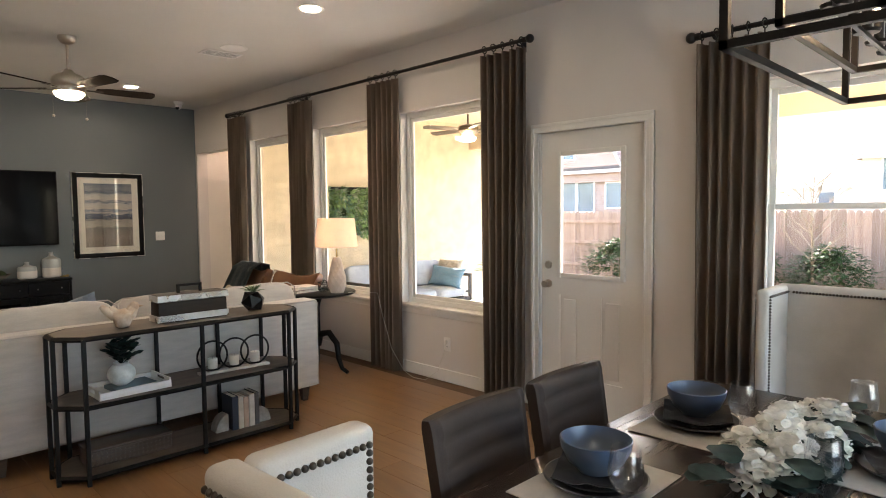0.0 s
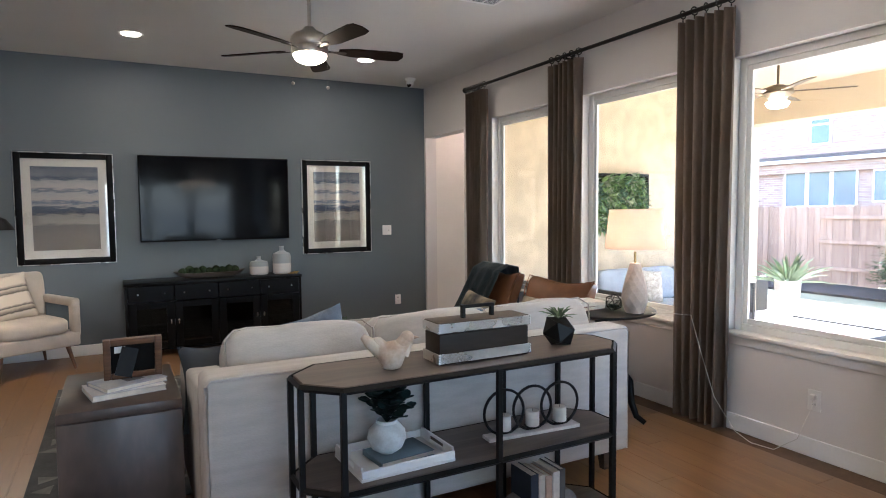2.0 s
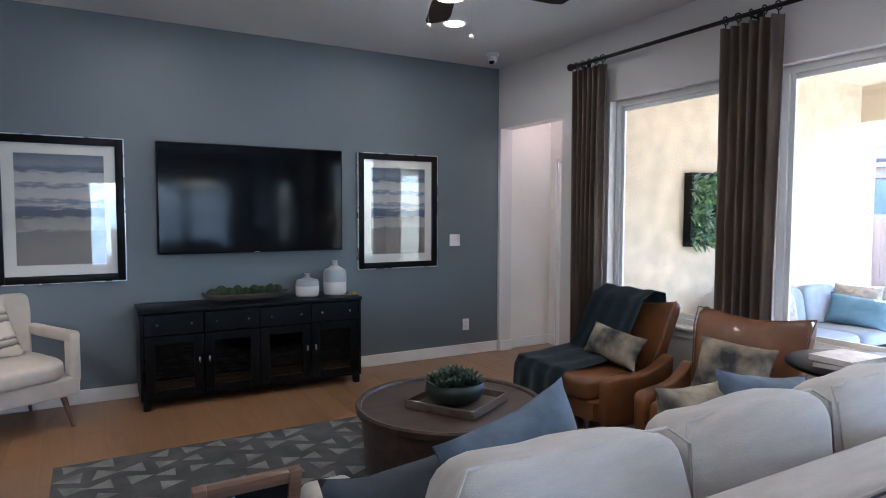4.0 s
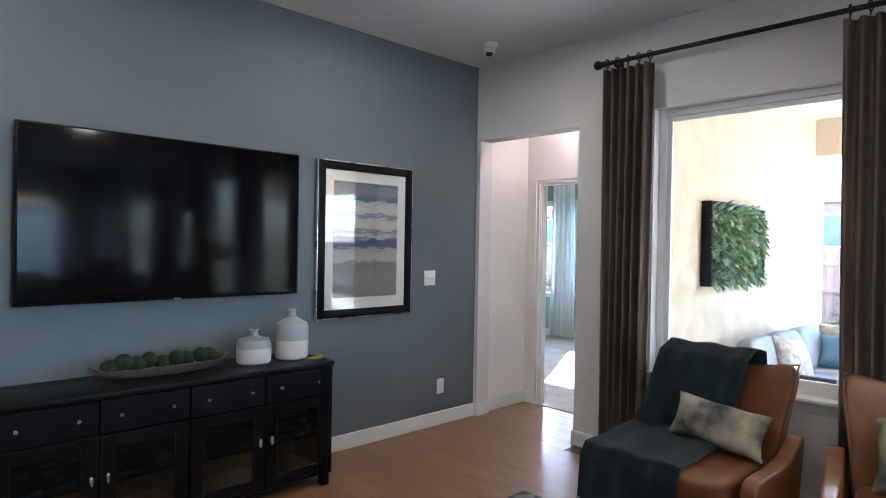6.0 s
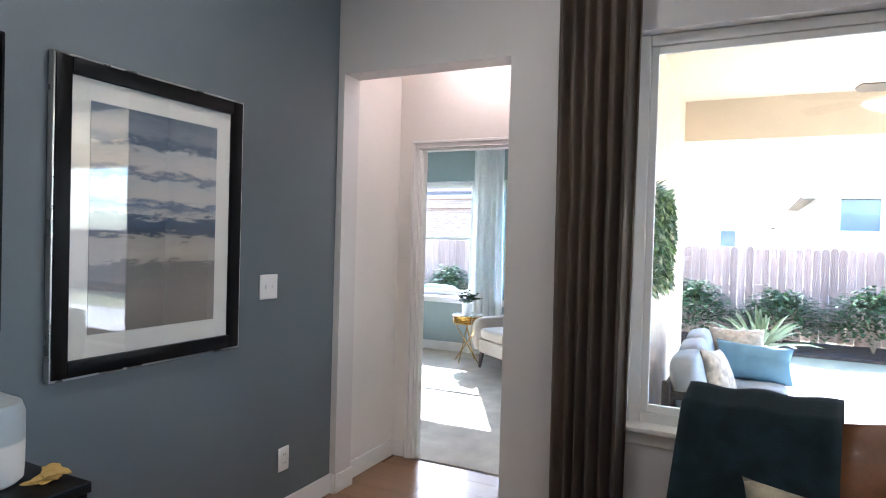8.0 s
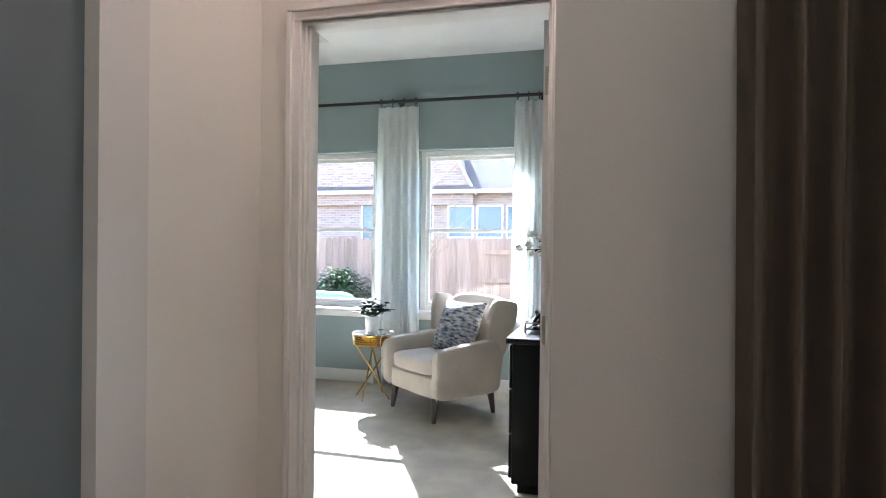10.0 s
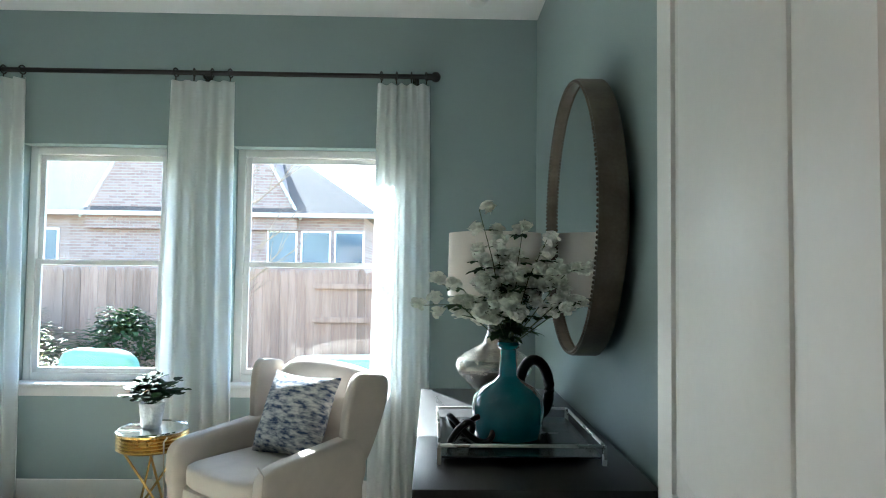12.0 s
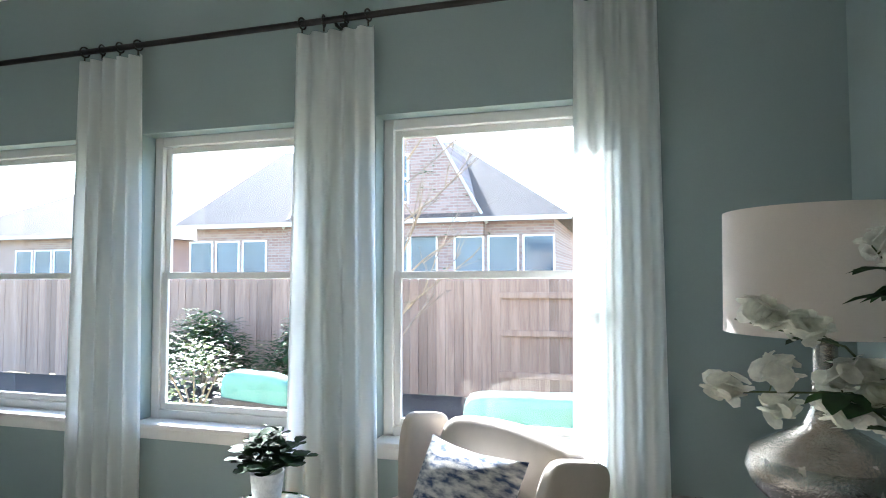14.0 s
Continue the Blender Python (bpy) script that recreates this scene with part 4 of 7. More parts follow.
part("handle", made((-0.078, -0.011, 0.170, -0.062, 0.011, 0.218), (0.062, -0.011, 0.170, 0.078, 0.011, 0.218), (-0.078, -0.011, 0.212, 0.078, 0.011, 0.226), r=0.003), BLACK, chest, "dark metal handle")

geo = thing("geometric_planter", pose(2.15, 4.13, TOPZ), "faceted black planter with a small air plant", "planter")
gb = bmesh.new()
bmesh.ops.create_icosphere(gb, subdivisions=1, radius=0.084, matrix=pose(0, 0, 0.068, 12, 20, 0))
for v in gb.verts:
    v.co.z = min(max(v.co.z, 0.0), 0.128)
part("pot", gb, EBONY, geo, "", 5)
random.seed(9)
ap = bmesh.new()
for k in range(26):
    a, e = k * 2.4, random.uniform(0.5, 1.3)
    leaf(ap, (0.01 * math.cos(a), 0.01 * math.sin(a), 0.124), (math.cos(a) * math.cos(e), math.sin(a) * math.cos(e), math.sin(e)), random.uniform(0.075, 0.115), 0.14, 0.35)
part("air_plant", ap, AIRP, geo)

tray = thing("serving_tray", pose(1.34, 4.155, MIDZ, 0, 0, 2), "white lacquered serving tray on the console table", "tray")
part("bottom", made((-0.2, -0.145, 0, 0.2, 0.145, 0.01)), WHITE, tray)
for b4 in ((-0.2, -0.145, 0.01, 0.2, -0.135, 0.042), (-0.2, 0.135, 0.01, 0.2, 0.145, 0.042)):
    part("side", made(b4, r=0.003, seg=1), WHITE, tray)
for x in (-0.2, 0.19):
    part("side", made((x, -0.135, 0.01, x + 0.01, -0.06, 0.055), (x, 0.06, 0.01, x + 0.01, 0.135, 0.055), (x, -0.06, 0.01, x + 0.01, 0.06, 0.025), (x, -0.06, 0.043, x + 0.01, 0.06, 0.055), r=0.002, seg=1), WHITE, tray)
bk = thing("book", pose(1.36, 4.16, MIDZ + 0.0105, 0, 0, 6), "blue-grey clothbound book lying in the tray", "book")
part("cover", made((-0.12, -0.085, 0, 0.12, 0.085, 0.003), (-0.12, -0.085, 0.019, 0.12, 0.085, 0.022), (-0.12, -0.085, 0.003, -0.117, 0.085, 0.019), r=0.001, seg=1), paint("bluegrey_cloth", (0.16, 0.22, 0.26), 0.8), bk)
part("page_block", made((-0.116, -0.081, 0.0032, 0.117, 0.081, 0.0188)), PAPER, bk)


def stems(parent, m, n, h, r, material, size, wide, seed, spread=1.0, name="foliage", stem_mat=None, per=9, droop=0.25):
    random.seed(seed)
    lv, st = bmesh.new(), bmesh.new()
    for k in range(n):
        a, e = k * 2.4 + random.uniform(-0.3, 0.3), random.uniform(0.35, 1.35)
        d = Vector((math.cos(a) * math.cos(e) * spread, math.sin(a) * math.cos(e) * spread, math.sin(e))).normalized()
        ln = h * random.uniform(0.65, 1.0)
        pts = [Vector((0, 0, 0)), d * ln * 0.5 + Vector((0, 0, 0.12 * ln)), d * ln]
        tube(pts, r, 5, st, 0.5)
        for q in range(per):
            f = 0.25 + 0.75 * q / (per - 1)
            p = pts[0].lerp(pts[1], f * 2) if f < 0.5 else pts[1].lerp(pts[2], f * 2 - 1)
            b = q * 2.2 + k
            leaf(lv, p, Vector((math.cos(b), math.sin(b), 0.25)) + d * 0.5, size * random.uniform(0.75, 1.2), wide, droop)
    tagged(part("stem_bunch", moved(st, m), stem_mat or material, parent), kind="stuff")
    return part(name, moved(lv, m), material, parent)


vase = thing("vase", pose(1.31, 4.16, MIDZ + 0.033), "round mottled white vase of dark eucalyptus sprigs", "vase")
part("body", lathe([(0, 0), (0.03, 0), (0.062, 0.022), (0.078, 0.06), (0.074, 0.09), (0.055, 0.112), (0.043, 0.122), (0.043, 0.135), (0.038, 0.135), (0.04, 0.115), (0, 0.10)], 32, False), POTG, vase)
stems(vase, pose(0, 0, 0.12), 17, 0.17, 0.002, EUCAL, 0.046, 0.95, 21, 0.8, per=8, droop=0.1)

stand = thing("candle_holder", pose(2.0, 4.125, MIDZ, 0, 0, -4), "three iron rings with candle cups on a pale base", "candle holder")
part("base", made((-0.235, -0.035, 0, 0.235, 0.035, 0.016), r=0.003), paint("whitewashed_wood", (0.55, 0.51, 0.46), 0.8, vary=0.12, scale=20), stand, "whitewashed wooden base")
for x in (-0.145, 0.0, 0.145):
    part("ring", tube(circle(0.098, 40, pose(x, 0, 0.114, 90, 0, 0)), 0.0065, 6, loop=True), BLACK, stand, "black iron ring")
    part("cup", moved(lathe([(0.0, 0), (0.032, 0.002), (0.036, 0.008), (0.032, 0.006), (0, 0.005)], 20, False), pose(x, 0, 0.026)), BLACK, stand)
for x in (-0.145, 0.0, 0.145):
    c = thing("candle", pose(2.0, 4.125, MIDZ, 0, 0, -4) @ pose(x, 0, 0.034), "white pillar candle in an iron ring", "candle", "console candles")
    part("wax", lathe([(0, 0), (0.029, 0), (0.031, 0.003), (0.031, 0.064), (0.028, 0.067), (0.012, 0.064), (0, 0.063)], 24, False), WAX, c)
    part("wick", tube([(0, 0, 0.062), (0.001, 0, 0.074)], 0.001, 5), EBONY, c)

random.seed(2)
for i, (x, w, h, col) in enumerate([(1.945, 0.042, 0.225, (0.025, 0.035, 0.055)), (1.990, 0.034, 0.215, (0.60, 0.55, 0.47)), (2.027, 0.034, 0.205, (0.50, 0.36, 0.27)), (2.066, 0.038, 0.215, (0.62, 0.59, 0.54)), (2.106, 0.030, 0.220, (0.09, 0.085, 0.085))]):
    bk = thing("book", pose(x + w / 2, 4.135, LOWZ), "upright hardcover book between bookends on the low shelf", "book", "shelved books")
    cm = paint("book_cloth", col, 0.7, vary=0.1, scale=20, bump=0.2)
    part("cover", made((-w / 2, -0.075, 0, -w / 2 + 0.003, 0.08, h), (w / 2 - 0.003, -0.075, 0, w / 2, 0.08, h), (-w / 2 + 0.003, -0.075, 0, w / 2 - 0.003, -0.071, h), r=0.001, seg=1), cm, bk)
    part("page_block", made((-w / 2 + 0.0032, -0.070, 0.003, w / 2 - 0.0032, 0.076, h - 0.004)), PAPER, bk)
for x, s in ((1.93, -1), (2.15, 1)):
    e = thing("bookend", pose(x, 4.13, LOWZ), "grey half-round stone bookend", "bookend", "bookends")
    pts = [(0, 0)] + [(s * 0.085 * math.sin(k * math.pi / 24), 0.11 * math.cos(k * math.pi / 24)) for k in range(13)]
    bm = hull(pts, -0.045, 0.045, 0.003)
    part("half_disc", moved(bm, pose(0, 0, 0, 90, 0, 0)), paint("grey_stone", (0.30, 0.28, 0.26), 0.7, vary=0.2, scale=18), e)
low = thing("carved_box", pose(1.32, 4.15, LOWZ), "low dark carved wooden box on the bottom shelf", "box")
part("body", made((-0.23, -0.09, 0, 0.23, 0.09, 0.085), r=0.006), DARKW, low)
cb = bmesh.new()
for k in range(18):
    for j in range(3):
        bmesh.ops.create_cone(cb, segments=4, radius1=0.012, radius2=0.002, depth=0.006, cap_ends=True, matrix=pose(-0.21 + k * 0.0247, -0.092, 0.018 + j * 0.025, 90, 0, 45))
part("carving", cb, DARKW, low)
part("lid", made((-0.236, -0.096, 0.087, 0.236, 0.096, 0.105), r=0.005), DARKW, low)

# ---- end table with books and a photo frame ----
et = thing("end_table", pose(0.37, 5.11, 0), "reddish brown worn wooden waterfall end table", "end table")
part("top", made((-0.235, -0.345, 0.60, 0.235, 0.345, 0.645), r=0.004), REDW, et)
for y in (-0.345, 0.305):
    part("side_panel", made((-0.235, y, 0, 0.235, y + 0.04, 0.599), r=0.004), REDW, et)
part("side_panel", made((-0.22, -0.30, 0.0, -0.185, 0.30, 0.598), r=0.003), REDW, et)
ET = 0.646
for i, (m, w, d, h, col) in enumerate([(pose(0.385, 5.02, ET, 0, 0, 12), 0.30, 0.23, 0.026, (0.55, 0.53, 0.52)), (pose(0.40, 5.03, ET + 0.027, 0, 0, 24), 0.27, 0.20, 0.02, (0.66, 0.64, 0.62))]):
    bk = thing("book", m, "large pale coffee-table book lying on the end table", "book", "coffee-table books")
    cm = paint("pale_jacket", col, 0.35, vary=0.12, scale=9, grain=40, bump=0.0, second=(0.30, 0.33, 0.40) if i else None)
    part("cover", made((-w / 2, -d / 2, 0, w / 2, d / 2, 0.003), (-w / 2, -d / 2, h - 0.003, w / 2, d / 2, h), (-w / 2, d / 2 - 0.003, 0.003, w / 2, d / 2, h - 0.003), r=0.001, seg=1), cm, bk)
    part("page_block", made((-w / 2 + 0.004, -d / 2 + 0.003, 0.0032, w / 2 - 0.004, d / 2 - 0.0032, h - 0.0032)), PAPER, bk)
    if i:
        part("jacket_picture", made((-0.02, -0.04, h + 0.0002, 0.06, 0.03, h + 0.0008)), paint("ink", (0.06, 0.06, 0.07), 0.4), bk)
pf = thing("photo_frame", pose(0.425, 5.06, ET + 0.047, 12, 0, 2), "walnut photo frame seen from its black easel back", "photo frame")
part("frame", made((-0.12, -0.012, 0, -0.09, 0.012, 0.195), (0.09, -0.012, 0, 0.12, 0.012, 0.195), (-0.09, -0.012, 0, 0.09, 0.012, 0.03), (-0.09, -0.012, 0.165, 0.09, 0.012, 0.195), r=0.003), WALNUT, pf)
part("backing", made((-0.09, -0.004, 0.03, 0.09, 0.004, 0.165)), EBONY, pf, "black felt backing")
part("easel_leg", moved(made((-0.035, -0.003, -0.13, 0.035, 0.003, 0.0)), pose(-0.01, -0.008, 0.15, -28, 18, 0)), EBONY, pf)
part("label", made((-0.075, -0.0065, 0.128, -0.03, -0.0045, 0.158)), WHITE, pf, "small white sticker")

# ---- rug and round ottoman table ----
RUGA = paint("rug_slate", (0.075, 0.076, 0.074), 0.95, vary=0.3, scale=6, grain=300, bump=0.9, depth=0.004)
RUGB = paint("rug_pale", (0.21, 0.205, 0.19), 0.95, vary=0.3, scale=9, grain=300, bump=0.9, depth=0.004)
rug = thing("area_rug", pose(1.42, 6.49, 0.0), "slate rug with pale broken diamond pattern", "rug")
part("body", made((-1.51, -1.25, 0.001, 1.51, 1.25, 0.012), r=0.004), RUGA, rug)
random.seed(31)
rb = bmesh.new()
for i in range(19):
    for j in range(16):
        x, y = -1.42 + i * 0.158, -1.17 + j * 0.156
        if random.random() < 0.82:
            s, a = random.uniform(0.060, 0.085), (0 if (i + j) % 2 else math.pi)
            tri = [(x + s * math.cos(a + k * 2.094 + random.uniform(-0.25, 0.25)) * 1.1, y + s * math.sin(a + k * 2.094 + random.uniform(-0.25, 0.25))) for k in range(3)]
            f = [rb.verts.new((p, q, 0.0135)) for p, q in tri]
            g = [rb.verts.new((p, q, 0.0118)) for p, q in tri]
            rb.faces.new(f)
            for k in range(3):
                rb.faces.new((f[k], g[k], g[(k + 1) % 3], f[(k + 1) % 3]))
tagged(part("pattern", rb, RUGB, rug, "pale woven triangles"), kind="stuff")

ot = thing("coffee_table", pose(1.78, 6.44, 0.0125), "round dark drum coffee table with a raised rim", "coffee table")
part("drum", lathe([(0, 0), (0.40, 0), (0.44, 0.02), (0.47, 0.36), (0.47, 0.42), (0, 0.42)], 56, False), DARKW, ot)
part("top", lathe([(0, 0.422), (0.47, 0.422), (0.50, 0.425), (0.505, 0.455), (0.495, 0.465), (0.475, 0.46), (0.47, 0.448), (0, 0.447)], 64, False), DARKW, ot)
tt = thing("wooden_tray", pose(1.80, 6.40, 0.462, 0, 0, 30), "square grey wooden tray on the coffee table", "tray")
part("bottom", made((-0.19, -0.19, 0, 0.19, 0.19, 0.01)), GREYW, tt)
part("rim", made((-0.2, -0.2, 0, 0.2, -0.19, 0.045), (-0.2, 0.19, 0, 0.2, 0.2, 0.045), (-0.2, -0.19, 0, -0.19, 0.19, 0.045), (0.19, -0.19, 0, 0.2, 0.19, 0.045), r=0.002, seg=1), GREYW, tt)
sb = thing("succulent_bowl", pose(1.79, 6.41, 0.473), "low dark bowl packed with grey-green succulents", "plant")
part("bowl", lathe([(0, 0), (0.08, 0), (0.135, 0.03), (0.158, 0.07), (0.155, 0.10), (0.145, 0.115), (0.138, 0.112), (0.14, 0.08), (0, 0.06)], 32, False), paint("dark_green_stoneware", (0.022, 0.028, 0.02), 0.5, vary=0.4, scale=14, bump=0.2), sb)
random.seed(12)
sm = bmesh.new()
for q in range(13):
    a, r = q * 2.4, 0.038 * math.sqrt(q)
    c = Vector((r * math.cos(a), r * math.sin(a), 0.118 - 0.12 * r))
    for k in range(20):
        b, e = k * 2.4, 0.15 + 0.06 * k
        leaf(sm, c, (math.cos(b) * math.cos(e), math.sin(b) * math.cos(e), math.sin(e)), (0.095 if q == 0 else 0.075) - 0.0018 * k, 0.5, -0.25)
part("rosettes", sm, paint("succulent", (0.06, 0.10, 0.062), 0.6, vary=0.3, scale=14), sb)

# ---- cream armchair, pillow and floor lamp ----
ac = thing("armchair", pose(-0.43, 8.66, 0, 0, 0, 28), "cream upholstered armchair on splayed walnut legs", "armchair")
part("seat", rounded(0.60, 0.62, 0.16, 4, 8, 0.004, 3, puff=0.1), CREAM, ac).matrix_basis = pose(0, -0.03, 0.325)
part("base", made((-0.365, -0.33, 0.215, 0.365, 0.31, 0.345), r=0.022, seg=3), CREAM, ac)
bk = part("backrest", made((-0.34, -0.055, 0.0, 0.34, 0.055, 0.55), r=0.03, seg=4), CREAM, ac)
for v in bk.data.vertices:
    v.co.x *= 0.92 + 0.10 * v.co.z / 0.58
    v.co.y -= 0.05 * (v.co.x / 0.34) ** 2 * v.co.z / 0.58
bk.matrix_basis = pose(0, 0.27, 0.33, -13, 0, 0)
for s in (-1, 1):
    x0, x1 = sorted((s * 0.305, s * 0.375))
    arm = part("arm", made((x0, -0.325, 0.575, x1, 0.34, 0.655), r=0.022, seg=3), CREAM, ac, "", 60)
    part("arm_post", made((x0, -0.325, 0.30, x1, -0.225, 0.60), r=0.022, seg=3), CREAM, arm, "", 60)
    for y in (-0.27, 0.24):
        part("leg", tube([(s * 0.27, y, 0.22), (s * 0.31, y * 1.18, 0)], 0.022, 10, None, 0.5), WALNUT, ac, "tapered walnut leg")
pillow(pose(-0.49, 8.62, 0.46, -20, -9, 24), 0.46, 0.44, 0.16, STRIPE, "cream woven pillow with black stripes on the armchair", 6)

fl = thing("floor_lamp", pose(-0.95, 8.25, 0), "black metal floor lamp with a domed pharmacy shade", "floor lamp")
part("base", lathe([(0, 0), (0.13, 0), (0.13, 0.015), (0.03, 0.025), (0.012, 0.04), (0, 0.04)], 32, False), BLACK, fl)
part("pole", tube([(0, 0, 0.03), (0, 0, 1.45), (0.05, -0.03, 1.52), (0.34, -0.24, 1.50), (0.43, -0.31, 1.47)], 0.009, 10), BLACK, fl)
sh = part("shade", moved(lathe([(0.015, 0.15), (0.03, 0.145), (0.04, 0.11), (0.09, 0.085), (0.135, 0.02), (0.145, 0.0), (0.141, 0.0), (0.13, 0.02), (0.085, 0.08), (0.035, 0.10), (0, 0.11)], 32, False), pose(0.46, -0.33, 1.315)), BLACK, fl)
part("bulb", moved(lathe([(0, -0.0), (0.05, 0.008), (0.055, 0.03), (0.03, 0.07), (0, 0.07)], 20, False), pose(0.46, -0.33, 1.318)), LAMPW, sh, "lit frosted bulb")

# ---- accent wall ----
tv = thing("television", pose(1.36, 9.069, 1.133), "large black flat-screen television on the accent wall", "television")
part("casing", made((-0.77, -0.075, 0, 0.77, -0.03, 0.902), (-0.35, -0.03, 0.2, 0.35, -0.002, 0.7), r=0.006), EBONY, tv)
part("screen", made((-0.758, -0.0775, 0.016, 0.758, -0.0752, 0.892)), SCREEN, tv, "dark glossy screen")
part("logo", made((-0.02, -0.078, 0.004, 0.02, -0.0755, 0.009)), CHROME, tv)


def picture(x):
    p = thing("framed_picture", pose(x, 9.068, 0.945), "black framed abstract seascape print with a cream mat", "picture", "accent wall pictures")
    w, h = 0.417, 1.085
    part("frame", made((-w, -0.035, 0, -w + 0.055, -0.002, h), (w - 0.055, -0.035, 0, w, -0.002, h), (-w + 0.055, -0.035, 0, w - 0.055, -0.002, 0.055), (-w + 0.055, -0.035, h - 0.055, w - 0.055, -0.002, h), r=0.004), EBONY, p)
    e = 0.008
    part("silver_edge", made((-w - e, -0.03, -e, -w, -0.002, h + e), (w, -0.03, -e, w + e, -0.002, h + e), (-w, -0.03, -e, w, -0.002, 0), (-w, -0.03, h, w, -0.002, h + e), r=0.002, seg=1), CHROME, p)
    part("mat", made((-w + 0.055, -0.014, 0.055, w - 0.055, -0.006, h - 0.055)), MATTEW, p, "cream mat board")
    a = part("print", made((-0.285, -0.0172, 0, 0.285, -0.0152, 0.82)), ART, p, "blue and sand seascape print")
    a.matrix_basis = pose(0, 0, 0.135)
    g = part("glass", made((-w + 0.055, -0.0225, 0.055, w - 0.055, -0.0205, h - 0.055)), clear("picture_glass", gloss=0.09), p)
    g.visible_shadow = False
    return p


picture(-0.055)
picture(2.723)


def plate_cover(m, kind, label):
    s = thing(kind, m, label, kind.replace("_", " "))
    part("plate", made((-0.038 if kind == "outlet" else -0.06, -0.007, -0.06, 0.038 if kind == "outlet" else 0.06, -0.001, 0.06), r=0.002), SWITCH, s)
    if kind == "outlet":
        for z in (-0.022, 0.022):
            o = part("socket", made((-0.017, -0.009, z - 0.015, 0.017, -0.0072, z + 0.015), r=0.003, seg=1), SWITCH, s)
            part("slot", made((-0.009, -0.0094, z - 0.004, -0.006, -0.0091, z + 0.006), (0.006, -0.0094, z - 0.004, 0.009, -0.0091, z + 0.006)), EBONY, o)
    else:
        for x in (-0.023, 0.023):
            part("toggle", made((x - 0.005, -0.016, -0.009, x + 0.005, -0.0072, 0.011), r=0.002), SWITCH, s)


plate_cover(pose(3.365, 9.069, 1.197), "light_switch", "white two-gang light switch on the grey wall")
plate_cover(pose(3.503, 9.069, 0.315), "outlet", "white outlet cover low on the grey wall")
plate_cover(pose(3.899, 4.0, 0.335, 0, 0, -90), "outlet", "white outlet cover below the window")

mc = thing("media_console", pose(1.286, 8.82, 0), "black media console with drawers and glass doors", "cabinet")
part("body", made((-0.865, -0.21, 0.07, 0.865, 0.21, 0.085), (-0.865, -0.21, 0.085, -0.84, 0.21, 0.72), (0.84, -0.21, 0.085, 0.865, 0.21, 0.72), (-0.84, 0.19, 0.085, 0.84, 0.21, 0.72), (-0.84, -0.2, 0.535, 0.84, 0.19, 0.55), (-0.012, -0.2, 0.085, 0.012, 0.19, 0.535), (-0.84, -0.18, 0.30, 0.84, 0.19, 0.312), r=0.002, seg=1), EBONY, mc)
part("top", made((-0.872, -0.218, 0.721, 0.872, 0.212, 0.752), r=0.004), EBONY, mc)
for x in (-0.85, 0.80):
    for y in (-0.21, 0.16):
        part("foot", hull([(x, y), (x + 0.05, y), (x + 0.05, y + 0.05), (x, y + 0.05)], 0, 0.069, 0.004), EBONY, mc)
for i in range(4):
    xa = -0.84 + 0.42 * i
    dr = part("drawer", made((xa + 0.004, -0.218, 0.56, xa + 0.416, -0.2, 0.716), r=0.003, seg=1), EBONY, mc)
    for f in (0.09, 0.33):
        part("knob", moved(lathe([(0, 0), (0.004, 0), (0.004, 0.01), (0.009, 0.014), (0.009, 0.019), (0.006, 0.023), (0, 0.023)], 14, False), pose(xa + f, -0.2185, 0.64, 90, 0, 0)), CHROME, dr, "small silver knob")
    d = part("door", made((xa + 0.004, -0.218, 0.09, xa + 0.075, -0.2, 0.552), (xa + 0.345, -0.218, 0.09, xa + 0.416, -0.2, 0.552), (xa + 0.075, -0.218, 0.09, xa + 0.345, -0.2, 0.15), (xa + 0.075, -0.218, 0.49, xa + 0.345, -0.2, 0.552), r=0.003, seg=1), EBONY, mc)
    part("pane", made((xa + 0.075, -0.211, 0.15, xa + 0.345, -0.208, 0.49)), clear("smoked_glass", (0.22, 0.22, 0.23), 0.02, 0.1), d)
    kx = xa + (0.385 if i % 2 == 0 else 0.035)
    part("handle", moved(lathe([(0, 0), (0.005, 0), (0.009, 0.015), (0.009, 0.035), (0.005, 0.045), (0, 0.045)], 12, False), pose(kx, -0.228, 0.33)), CHROME, d, "small silver pull")
BASK = paint("woven_seagrass", (0.20, 0.14, 0.09), 0.9, vary=0.4, scale=40, grain=160, bump=1.0, depth=0.006, stretch=(1, 1, 4))
for i, x in enumerate((-0.62, -0.24, 0.22, 0.63)):
    bs = thing("basket", pose(1.286 + x, 8.84, 0.313), "woven seagrass basket behind the console glass", "basket", "console baskets")
    part("weave", rounded(0.28, 0.26, 0.19, 7, 5, 0.006, i), BASK, bs)

